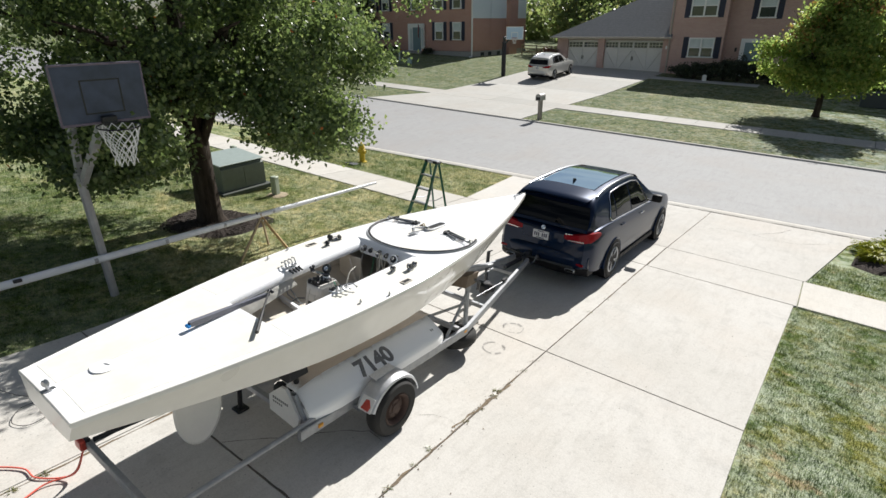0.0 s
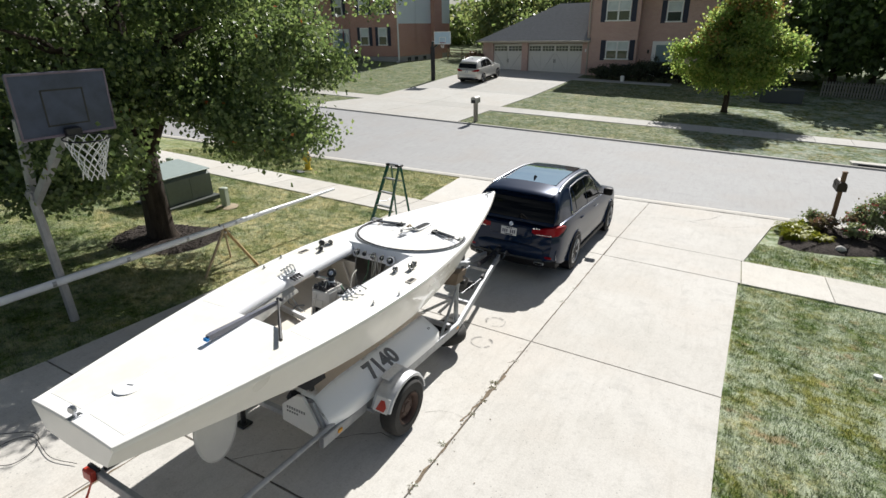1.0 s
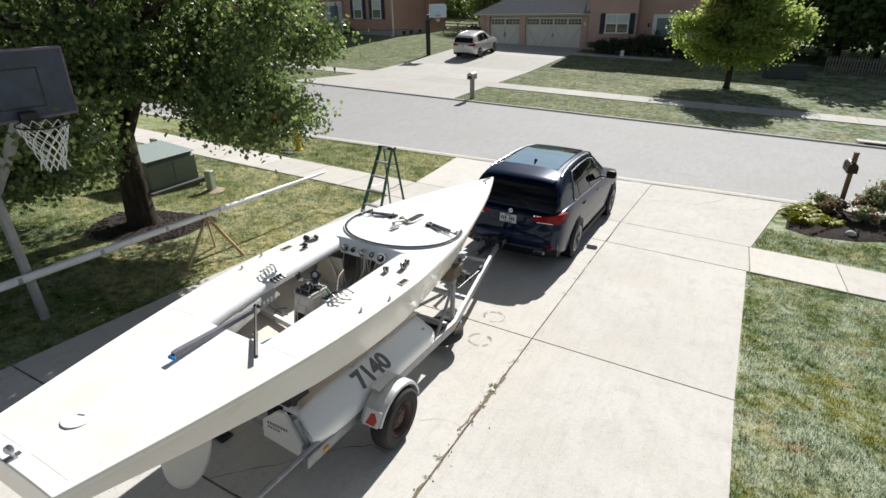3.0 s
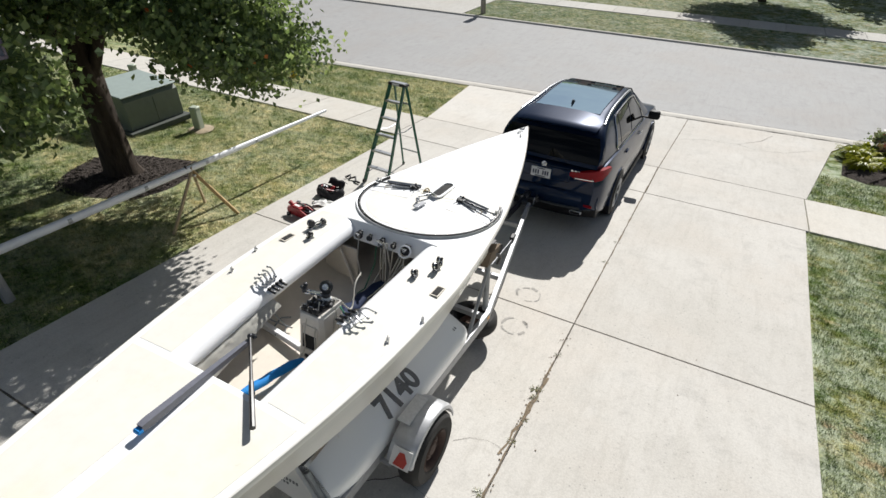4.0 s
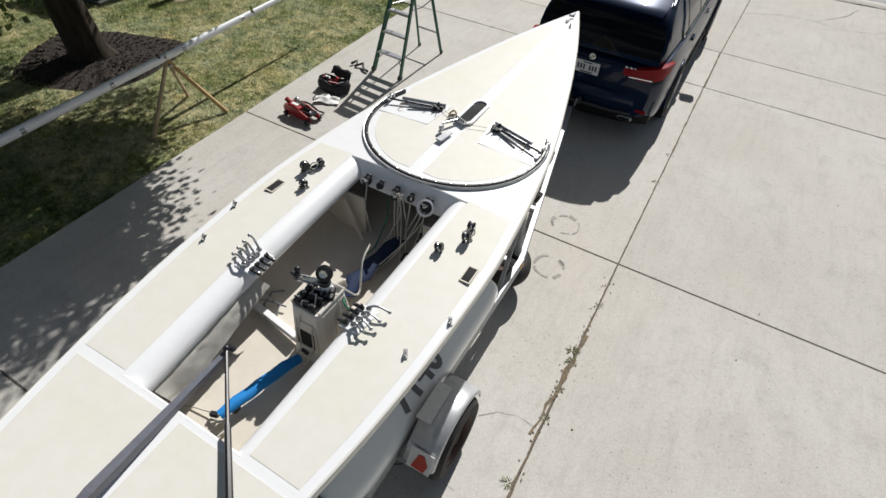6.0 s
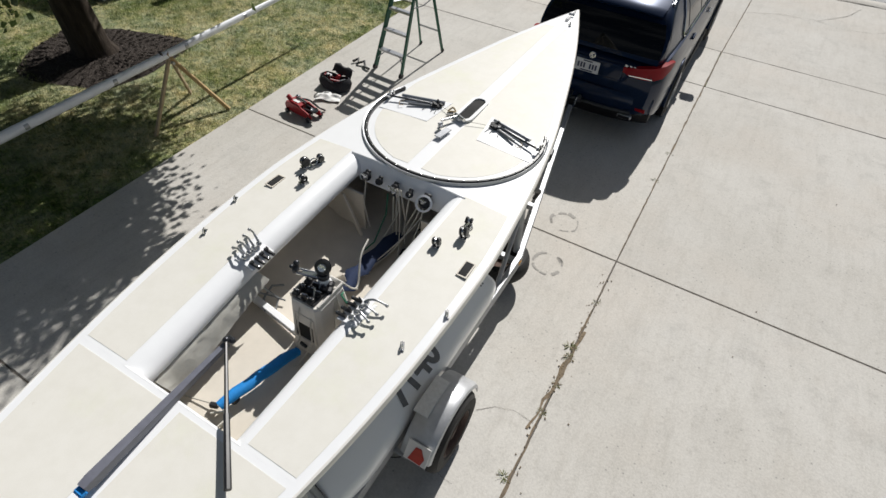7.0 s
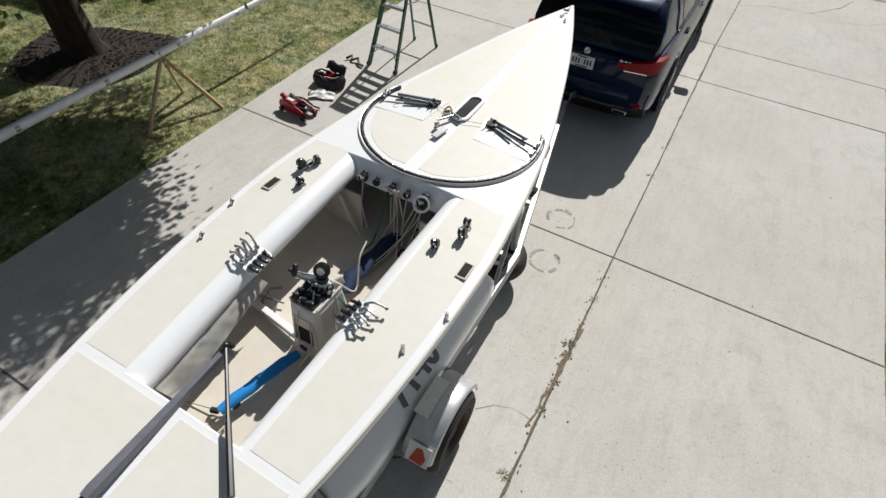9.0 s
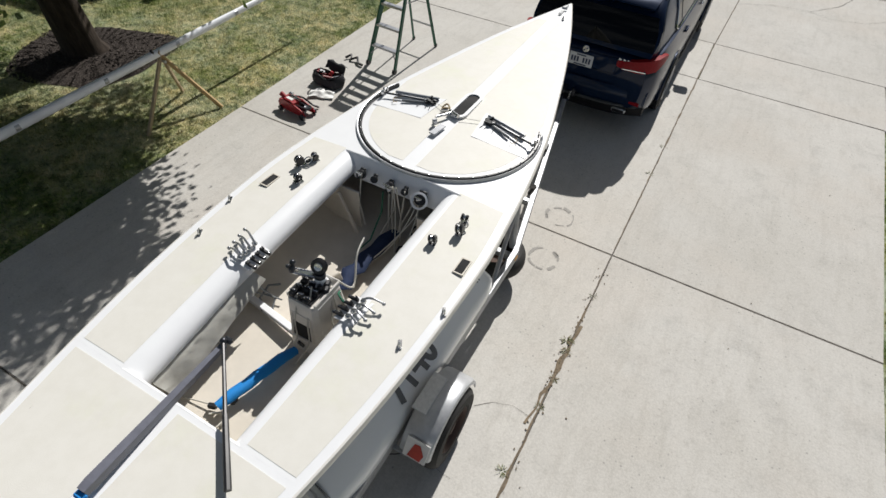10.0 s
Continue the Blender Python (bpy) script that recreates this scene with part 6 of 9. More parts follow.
def step_ladder():
    """Six-foot step ladder: y runs from the steps to the rear legs."""
    lad = thing("step_ladder", pose(-6.88, 8.22, 0, 0, 0, -4), "green fibreglass step ladder with grey aluminium steps, standing open", "ladder")
    H, spread = 1.66, 1.16
    topy, ww, wt = 0.66, 0.25, 0.145
    for sgn in (1, -1):
        bm = bmesh.new()
        beam(bm, (sgn * ww, 0.0, 0.0), (sgn * wt, topy - 0.04, H), 0.028, 0.075)
        part("front_rail", bm, LADDER_GREEN, lad)
        bm = bmesh.new()
        beam(bm, (sgn * (ww - 0.03), spread, 0.0), (sgn * (wt - 0.02), topy + 0.05, H), 0.022, 0.045)
        part("rear_leg", bm, LADDER_GREEN, lad)
        bm = bmesh.new()
        box(bm, (sgn * ww, 0.0, 0.03), (0.04, 0.09, 0.06), (-21, 0, 0), bevel=0.008)
        part("foot", bm, BLACK, lad)
        bm = bmesh.new()
        box(bm, (sgn * (ww - 0.03), spread, 0.025), (0.035, 0.06, 0.05), (17, 0, 0), bevel=0.008)
        part("foot", bm, BLACK, lad)
        bm = bmesh.new()
        f = 0.55
        p = Vector((sgn * (ww + (wt - ww) * f), (topy - 0.04) * f, H * f))
        q = Vector((sgn * (ww - 0.03 + (wt - ww) * f), spread + (topy + 0.05 - spread) * f, H * f))
        mid = (p + q) / 2 + Vector((0, 0, -0.04))
        rod(bm, p, mid, 0.008)
        rod(bm, mid, q, 0.008)
        part("spreader", bm, ALLOY, lad)
        bm = bmesh.new()
        a = Vector((sgn * (ww - 0.01), 0.05, 0.16))
        rod(bm, a, Vector((sgn * 0.10, 0.13, 0.30)), 0.008)
        part("step_brace", bm, ALLOY, lad)
    for k in range(5):
        f = 0.178 + 0.168 * k
        w = ww + (wt - ww) * f
        bm = bmesh.new()
        y, z = (topy - 0.04) * f, H * f
        box(bm, (0, y, z), (2 * w - 0.02, 0.085, 0.008), bevel=0.002)
        box(bm, (0, y - 0.04, z - 0.012), (2 * w - 0.02, 0.006, 0.028))
        box(bm, (0, y + 0.04, z - 0.012), (2 * w - 0.02, 0.006, 0.028))
        part("step", bm, ALLOY, lad)
    for f in (0.22, 0.80):
        bm = bmesh.new()
        w = ww - 0.03 + (wt - ww) * f
        y, z = spread + (topy + 0.05 - spread) * f, H * f
        box(bm, (0, y, z), (2 * w, 0.012, 0.03), bevel=0.003)
        part("rear_bar", bm, ALLOY, lad)
    bm = bmesh.new()
    box(bm, (0, topy, H + 0.02), (0.36, 0.16, 0.05), bevel=0.012)
    top = part("top_cap", bm, BLACK, lad, "black moulded tool tray top")
    bm = bmesh.new()
    box(bm, (0, topy, H + 0.047), (0.30, 0.11, 0.006), bevel=0.002)
    part("tray_plate", bm, ALLOY, top)
    bm = bmesh.new()
    box(bm, (0, topy - 0.085, H + 0.02), (0.14, 0.008, 0.035), bevel=0.002)
    part("tray_label", bm, PLATE, top)


step_ladder()


def tool_bag():
    bag = thing("tool_bag", pose(-7.25, 7.42, 0.0, 0, 0, -8), "open black canvas tool bag full of red tools on the concrete", "tool bag")
    bm = bmesh.new()
    rings = []
    for z, w, d in ((0.0, 0.21, 0.13), (0.02, 0.235, 0.15), (0.09, 0.24, 0.15), (0.145, 0.215, 0.13), (0.155, 0.20, 0.115), (0.10, 0.19, 0.11), (0.05, 0.18, 0.10)):
        ring = []
        for a in [2 * math.pi * k / 28 for k in range(28)]:
            slump = 1 + 0.09 * math.sin(3 * a + 1.0) * (z > 0.05) + 0.04 * math.sin(7 * a + z * 40)
            ring.append((w * slump * math.copysign(abs(math.cos(a)) ** 0.6, math.cos(a)), d * slump * math.copysign(abs(math.sin(a)) ** 0.6, math.sin(a)), z * (1 + 0.22 * math.sin(2 * a + 0.6) * (z > 0.05))))
        rings.append(ring)
    loft(bm, rings)
    part("bag_body", bm, PAD, bag, soft=50)
    bm = bmesh.new()
    rows = []
    for i in range(9):
        u = i / 8
        rows.append([((-0.19 + 0.38 * j / 6) * (1 - 0.15 * u), 0.12 + 0.13 * u + 0.012 * math.sin(j * 2 + i), 0.14 + 0.10 * math.sin(u * 2.6) + 0.012 * math.sin(j * 1.7)) for j in range(7)])
    loft(bm, rows, closed=False)
    part("bag_flap", bm, PAD, bag, soft=60)
    for sgn in (1, -1):
        bm = bmesh.new()
        tube(bm, bend([(-0.10, sgn * 0.12, 0.14), (-0.07, sgn * 0.17, 0.20), (0.03, sgn * 0.19, 0.21), (0.09, sgn * 0.13, 0.14)], 5), 0.011, 6)
        part("bag_handle", bm, BLACK, bag, soft=60)
    rr = random.Random(5)
    for k in range(9):
        bm = bmesh.new()
        c = Vector((rr.uniform(-0.14, 0.14), rr.uniform(-0.08, 0.08), 0.11 + rr.uniform(0, 0.06)))
        if k % 3 == 0:
            box(bm, c, (0.09, 0.05, 0.05), (rr.uniform(-30, 30), 20, rr.uniform(0, 180)), bevel=0.01)
        else:
            d = Vector((rr.uniform(-1, 1), rr.uniform(-1, 1), rr.uniform(-0.1, 0.5))).normalized() * 0.09
            rod(bm, c - d, c + d, 0.013, seg=8)
        part("tool", bm, (RED_PAINT, DARK_ALLOY, RED_PAINT, STEEL)[k % 4], bag, soft=40)
    rag = bmesh.new()
    n = 15
    g = [[None] * n for _ in range(n)]
    for i in range(n):
        for j in range(n):
            x, y = (i / (n - 1) - 0.5) * 0.34, (j / (n - 1) - 0.5) * 0.22
            h = 0.05 * (1 - (2 * x / 0.36) ** 2) * (1 - (2 * y / 0.26) ** 2) + 0.035 * noise.noise(Vector((x * 14, y * 14, 2)))
            g[i][j] = rag.verts.new((x + 0.03 * noise.noise(Vector((y * 9, x * 9, 5))), y + 0.03 * noise.noise(Vector((x * 9, y * 9, 8))), max(0.004, h + 0.012)))
    for i in range(n - 1):
        for j in range(n - 1):
            rag.faces.new((g[i][j], g[i + 1][j], g[i + 1][j + 1], g[i][j + 1]))
    solo("rag", rag, RAG, pose(-7.13, 7.10, 0.0, 0, 0, 25), "crumpled white cotton rag on the concrete", "rag", soft=60)


tool_bag()


def floor_jack():
    j = thing("trolley_jack", pose(-7.13, 6.58, 0, 0, 0, -97), "chunky red hydraulic trolley jack on the concrete", "trolley jack")
    for sgn in (1, -1):
        bm = bmesh.new()
        loft(bm, [[(sgn * x, y, z) for y, z in ((-0.24, 0.03), (0.20, 0.03), (0.26, 0.06), (0.22, 0.11), (0.06, 0.155), (-0.17, 0.165), (-0.25, 0.11))] for x in (0.075, 0.09)])
        part("side_plate", bm, RED_PAINT, j)
        for y, r in ((-0.20, 0.032), (0.21, 0.04)):
            bm = bmesh.new()
            rod(bm, (sgn * 0.092, y, r), (sgn * 0.122, y, r), r, seg=14)
            part("castor", bm, DARK_ALLOY, j, soft=40)
    bm = bmesh.new()
    loft(bm, [[(x, y, z) for y, z in ((-0.16, 0.145), (0.04, 0.145), (0.04, 0.165), (-0.02, 0.178), (-0.14, 0.18), (-0.17, 0.16))] for x in (-0.076, 0.076)])
    part("cover", bm, RED_PAINT, j)
    bm = bmesh.new()
    box(bm, (0.03, -0.07, 0.182), (0.045, 0.11, 0.004))
    part("decal", bm, RAG, j, "pale decal with unreadable print")
    bm = bmesh.new()
    for sgn in (1, -1):
        beam(bm, (sgn * 0.045, 0.02, 0.11), (sgn * 0.03, 0.22, 0.12), 0.02, 0.05)
    spin(bm, [(0.001, 0.03), (0.04, 0.03), (0.048, 0.036), (0.052, 0.02), (0.03, 0.0)], 14, pose(0, 0.23, 0.125))
    part("lift_arm", bm, DARK_ALLOY, j, soft=40)
    bm = bmesh.new()
    rod(bm, (-0.03, -0.10, 0.18), (-0.03, 0.05, 0.175), 0.022, seg=10)
    box(bm, (-0.05, -0.13, 0.19), (0.05, 0.06, 0.05), (10, 0, 20), bevel=0.01)
    part("pump", bm, STEEL, j, soft=40)
    bm = bmesh.new()
    rod(bm, (0.0, -0.20, 0.13), (0.01, -0.27, 0.18), 0.034, seg=10)
    rod(bm, (-0.08, -0.215, 0.12), (0.08, -0.215, 0.12), 0.028, seg=10)
    part("handle_socket", bm, RED_PAINT, j, soft=40)
    bm = bmesh.new()
    tube(bm, bend([(-0.06, -0.06, 0.18), (-0.13, 0.0, 0.15), (-0.20, 0.08, 0.05), (-0.24, 0.17, 0.02)]), 0.014)
    part("carry_strap", bm, BLACK, j)


floor_jack()
bm = bmesh.new()
tube(bm, [(-7.50, 8.16, 0.03), (-7.46, 8.26, 0.05), (-7.40, 8.16, 0.03), (-7.32, 8.22, 0.06), (-7.24, 8.12, 0.03), (-7.15, 8.10, 0.03)], 0.02)
solo("strap", bm, BLACK, Matrix.Identity(4), "black webbing strap lying on the concrete", "strap", soft=60)
bm = bmesh.new()
tube(bm, bend([(-5.9, 0.4, 0.02), (-5.6, 0.75, 0.02), (-5.35, 0.95, 0.02), (-5.15, 0.98, 0.02), (-4.98, 1.12, 0.02), (-4.86, 1.22, 0.1), (-4.75, 1.28, 0.40)]), 0.008)
tube(bm, bend([(-4.9, 0.5, 0.02), (-4.92, 0.75, 0.02), (-4.99, 1.0, 0.025), (-4.88, 1.2, 0.08), (-4.74, 1.27, 0.38)]), 0.008)
solo("extension_cord", bm, CORD_RED, Matrix.Identity(4), "orange-red extension cord lying in loops on the concrete", "cord", soft=60)
bm = bmesh.new()
tube(bm, bend([(-7.0, 1.15, 0.02), (-6.6, 1.30, 0.02), (-6.3, 1.52, 0.02), (-6.05, 1.42, 0.02), (-5.98, 1.20, 0.02), (-6.15, 1.1, 0.02), (-6.35, 1.25, 0.02), (-6.25, 1.48, 0.02), (-5.8, 1.42, 0.02), (-5.5, 1.5, 0.02)]), 0.0035)
solo("cable", bm, BLACK, Matrix.Identity(4), "black cable lying in loops on the concrete", "cable", soft=60)

# ---- spar on trestles ----
SPAR = plain("spar_white", (0.84, 0.86, 0.90), 0.3, 0.0, 0.12, 5)
TIMBER = plain("pine_timber", (0.50, 0.34, 0.16), 0.75, 0, 0.2, 10)
TIMBER_GREY = plain("weathered_timber", (0.44, 0.34, 0.22), 0.85, 0, 0.25, 10, bump=0.2)


def spar():
    a, b = Vector((-8.30, -0.6, 0.53)), Vector((-8.66, 9.1, 0.83))
    mast = thing("mast", Matrix.Identity(4), "long white tapered sailing mast laid across wooden trestles", "mast")
    bm = bmesh.new()
    rows = []
    d = (b - a).normalized()
    q = d.to_track_quat("Z", "Y")
    for f, r in ((0, 0.045), (0.02, 0.05), (0.45, 0.05), (0.75, 0.042), (0.97, 0.027), (1.0, 0.024)):
        c = a.lerp(b, f)
        rows.append([c + q @ Vector((r * 0.8 * math.cos(t), r * 1.15 * math.sin(t), 0)) for t in [2 * math.pi * k / 14 for k in range(14)]])
    loft(bm, rows)
    part("mast_tube", bm, SPAR, mast, soft=50)
    for f in (0.36, 0.47, 0.58, 0.69, 0.80):
        bm = bmesh.new()
        c = a.lerp(b, f)
        rod(bm, c - d * 0.025, c + d * 0.025, 0.056 - 0.02 * f, seg=12)
        part("mast_band", bm, ALLOY, mast, soft=40)
    bm = bmesh.new()
    c = a.lerp(b, 0.26)
    box(bm, c + Vector((0.04, 0, 0.03)), (0.04, 0.10, 0.05), bevel=0.01)
    part("mast_fitting", bm, DARK_ALLOY, mast, soft=40)
    bm = bmesh.new()
    c = a.lerp(b, 0.655)
    rod(bm, c + Vector((0, 0, -0.03)), c + Vector((0.03, -0.06, 0.08)), 0.016)
    part("mast_fitting", bm, DARK_ALLOY, mast, soft=40)
    return a, b


spar_a, spar_b = spar()


def trestle(m, h):
    t = thing("trestle", m, "slender wooden trestle of crossed pine battens on the lawn", "trestle", "trestles under the mast")
    for foot in ((0.26, -0.68), (0.50, 0.30), (-0.24, 0.30)):
        bm = bmesh.new()
        fx, fy = foot
        sc = h / 0.72
        beam(bm, (fx, fy, -0.02), (-fx * 0.10, -fy * 0.10, h + 0.08), 0.032, 0.05)
        part("leg", bm, TIMBER if fx > 0.3 else TIMBER_GREY, t)
    bm = bmesh.new()
    rod(bm, (-0.05, 0, h - 0.06), (0.06, 0, h - 0.06), 0.02)
    part("lashing", bm, ROPE, t)


def spar_at(y):
    f = (y - spar_a.y) / (spar_b.y - spar_a.y)
    return spar_a.lerp(spar_b, f)


for y in (5.82, 0.3):
    c = spar_at(y)
    trestle(flat(c.x, c.y, 0, -0.0), c.z - 0.05)

# ---- basketball goal over the drive ----
BOARD = plain("backboard_grey", (0.045, 0.06, 0.105), 0.4, 0, 0.45, 6)
BOARD_EDGE = plain("backboard_edge", (0.16, 0.13, 0.17), 0.6, 0, 0.35, 14)
POLE_GREY = plain("pole_grey_paint", (0.40, 0.40, 0.41), 0.55, 0.2, 0.28, 7)


def net(bm, c, r0, r1, h, turns=12):
    for k in range(turns):
        for sgn in (1, -1):
            pts = []
            for i in range(9):
                f = i / 8
                a = 2 * math.pi * k / turns + sgn * f * 1.9
                r = r0 + (r1 - r0) * min(1, f * 1.35) + (0.02 * math.sin(6 * a) * f)
                pts.append((c[0] + r * math.cos(a), c[1] + r * math.sin(a), c[2] - h * f))
            tube(bm, pts, 0.0055, 4)


def near_goal():
    g = thing("basketball_goal", up(-8.5, 3.1, 0, -0.02), "grey basketball goal with a dark weathered backboard and white net", "basketball goal")
    bm = bmesh.new()
    rod(bm, (0, 0, 0), (-0.0, -0.02, 1.95), 0.062, seg=8)
    part("pole", bm, POLE_GREY, g, soft=30)
    for name, p, q in (("rear_arm", (-0.03, 0, 1.80), (0.20, 0.0, 2.86)), ("front_arm", (0.02, 0, 1.80), (1.18, 0.04, 2.82))):
        bm = bmesh.new()
        beam(bm, p, q, 0.09, 0.10)
        part(name, bm, POLE_GREY, g)
    bm = bmesh.new()
    box(bm, (0, 0, 1.88), (0.16, 0.14, 0.10), bevel=0.01)
    rod(bm, (-0.02, -0.09, 1.9), (-0.02, 0.09, 1.9), 0.02)
    part("clamp", bm, GALV, g)
    bm = bmesh.new()
    beam(bm, (0.20, 0.0, 2.84), (1.18, 0.04, 3.2), 0.05, 0.06)
    part("upper_arm", bm, POLE_GREY, g)
    # board faces the drive
    bm = bmesh.new()
    box(bm, (0, 0, 0), (0.05, 1.0, 0.70), bevel=0.014)
    bd = part("backboard", bm, BOARD, g, "dark grey scuffed backboard", m=pose(1.25, 0.05, 3.10, 0, 4, -4))
    bm = bmesh.new()
    for c, s in (((0.026, 0, 0.338), (0.012, 0.99, 0.025)), ((0.026, 0, -0.335), (0.012, 0.99, 0.03)), ((0.026, 0.488, 0), (0.012, 0.022, 0.68)), ((0.026, -0.488, 0), (0.012, 0.022, 0.68))):
        box(bm, c, s, bevel=0.004)
    part("board_edge", bm, BOARD_EDGE, bd)
    bm = bmesh.new()
    for c, s in (((0.026, 0, 0.16), (0.006, 0.44, 0.016)), ((0.026, 0, -0.22), (0.006, 0.44, 0.016)), ((0.026, 0.21, -0.03), (0.006, 0.016, 0.38)), ((0.026, -0.21, -0.03), (0.006, 0.016, 0.38))):
        box(bm, c, s)
    part("board_square", bm, BLACK, bd)
    bm = bmesh.new()
    box(bm, (0.07, 0, -0.31), (0.09, 0.16, 0.11), bevel=0.01)
    part("rim_bracket", bm, BLACK, bd)
    bm = bmesh.new()
    spin(bm, [(0.229 + 0.009 * math.cos(t), 0.009 * math.sin(t)) for t in [2 * math.pi * k / 8 for k in range(9)]], 32, pose(0.34, 0, -0.33))
    part("rim", bm, BLACK, bd, "black steel rim", soft=50)
    bm = bmesh.new()
    net(bm, (0.34, 0, -0.335), 0.225, 0.11, 0.46)
    part("net", bm, RAG, bd, "white string net")


near_goal()
# ---- trees and plants ----
def leaf_mat(name, cols, trans=0.35):
    """Leaves that let light through; colours vary from leaf to leaf."""
    mat, n, l, b = material(name, 0.38, 0, 0.7)
    g = n.new("ShaderNodeNewGeometry")
    stops = [(i / max(1, len(cols) - 1), c) for i, c in enumerate(cols)]
    c = ramp_of(n, l, g.outputs["Random Per Island"], stops)
    big = noise_of(n, l, 0.7, 3, 0.6, g.outputs["Position"])
    c = blend(n, l, ramp_of(n, l, big, [(0.35, (0, 0, 0)), (0.7, (0.5, 0.5, 0.5))]), c, cols[len(cols) // 2])
    l.new(c, b.inputs["Base Color"])
    t = n.new("ShaderNodeBsdfTranslucent")
    lift = blend(n, l, 0.25, c, (0.30, 0.40, 0.07))
    l.new(lift, t.inputs["Color"])
    m = n.new("ShaderNodeMixShader")
    m.inputs[0].default_value = trans
    l.new(b.outputs[0], m.inputs[1])
    l.new(t.outputs[0], m.inputs[2])
    l.new(m.outputs[0], n["Material Output"].inputs[0])
    return mat


def bark_mat():
    mat, n, l, b = material("bark", 0.9, 0, 0.2)
    f = noise_of(n, l, 9, 6, 0.7, None, (1, 1, 0.18))
    l.new(ramp_of(n, l, f, [(0.3, (0.018, 0.014, 0.011)), (0.55, (0.055, 0.042, 0.033)), (0.75, (0.11, 0.09, 0.07))]), b.inputs["Base Color"])
    relief(n, l, b, f, 0.9, 0.03)
    return mat


BARK = bark_mat()
MAPLE = leaf_mat("maple_leaves", [(0.034, 0.058, 0.034), (0.064, 0.104, 0.05), (0.11, 0.165, 0.07), (0.20, 0.275, 0.10), (0.40, 0.46, 0.18)], 0.55)
PEAR = leaf_mat("young_tree_leaves", [(0.15, 0.24, 0.08), (0.22, 0.33, 0.10), (0.30, 0.41, 0.12), (0.40, 0.46, 0.14), (0.58, 0.50, 0.16)], 0.78)
WOODS = leaf_mat("woodland_leaves", [(0.09, 0.13, 0.06), (0.14, 0.20, 0.08), (0.20, 0.26, 0.10), (0.27, 0.30, 0.12), (0.38, 0.33, 0.15)], 0.66)
# woodland green darkened: the right-hand trees' shade is put into the leaf colour
SHADED_WOOD = leaf_mat("shaded_leaves", [(0.05, 0.09, 0.04), (0.09, 0.15, 0.055), (0.13, 0.20, 0.07), (0.18, 0.25, 0.09)], 0.66)
SHRUB = leaf_mat("shrub_leaves", [(0.014, 0.026, 0.012), (0.03, 0.045, 0.02), (0.05, 0.06, 0.032)], 0.15)
BURGUNDY = leaf_mat("burgundy_leaves", [(0.06, 0.012, 0.018), (0.11, 0.025, 0.03), (0.16, 0.05, 0.045)], 0.2)
LIME = leaf_mat("lime_leaves", [(0.14, 0.20, 0.014), (0.24, 0.29, 0.016), (0.34, 0.32, 0.018), (0.15, 0.18, 0.025)], 0.3)
LIME.node_tree.nodes["Principled BSDF"].inputs["Specular IOR Level"].default_value = 0.1
ROSE = leaf_mat("rose_leaves", [(0.09, 0.13, 0.065), (0.16, 0.21, 0.11), (0.26, 0.30, 0.18), (0.28, 0.20, 0.13)], 0.45)
BLOOM = leaf_mat("rose_blooms", [(0.5, 0.03, 0.05), (0.65, 0.10, 0.12), (0.7, 0.3, 0.3)], 0.2)
RED_LEAF = leaf_mat("red_leaves", [(0.45, 0.05, 0.02), (0.6, 0.12, 0.03), (0.55, 0.2, 0.04)], 0.3)


def leaves_mesh(name, centres, count, spread, size, seed, mat, droop=0.5, flat_z=0.6):
    """Small pointed, folded leaves scattered round clump centres."""
    r = np.random.RandomState(seed)
    c = np.array(centres)[r.randint(0, len(centres), count)]
    p = c + r.normal(size=(count, 3)) * np.array([spread, spread, spread * flat_z])
    d = r.normal(size=(count, 3))
    d[:, 2] -= droop
    d /= np.linalg.norm(d, axis=1)[:, None]
    s = np.cross(d, r.normal(size=(count, 3)))
    s /= np.linalg.norm(s, axis=1)[:, None]
    nrm = np.cross(d, s)
    L = (size * r.uniform(0.65, 1.3, count))[:, None]
    v = np.empty((count, 4, 3))
    v[:, 0] = p
    v[:, 1] = p + d * L * 0.5 + s * L * 0.42 + nrm * L * 0.10
    v[:, 2] = p + d * L
    v[:, 3] = p + d * L * 0.5 - s * L * 0.42 + nrm * L * 0.10
    me = bpy.data.meshes.new(name)
    f = np.arange(count * 4).reshape(count, 4)
    faces = np.concatenate([f[:, [0, 1, 2]], f[:, [0, 2, 3]]])
    me.from_pydata(v.reshape(-1, 3).tolist(), [], faces.tolist())
    me.materials.append(mat)
    return me


def crown_points(n, centre, radii, seed, shell=0.45, low=None, shape=0):
    r = random.Random(seed)
    pts = []
    while len(pts) < n:
        v = Vector((r.gauss(0, 1), r.gauss(0, 1), r.gauss(0, 1))).normalized()
        k = (shell + (1 - shell) * r.random()) * (0.86 + 0.28 * noise.noise(v * 1.8 + Vector((seed, 0, 0))))
        zz = v.z * radii[2] * k
        if shape == 1 and v.z < 0:
            # broad, flat-bottomed skirt of drooping boughs
            g = max(0.25, math.sqrt(max(0.0, 1 - v.z * v.z)))
            k *= min(1.6, g ** -0.75)
        if shape == 2 and v.z > 0:
            k *= 1 - 0.42 * v.z
        p = Vector((v.x * radii[0] * k, v.y * radii[1] * k, zz)) + Vector(centre)
        if low is not None and p.z < (low(p) if callable(low) else low) + 0.4 * r.random():
            continue
        pts.append(p)
    return pts


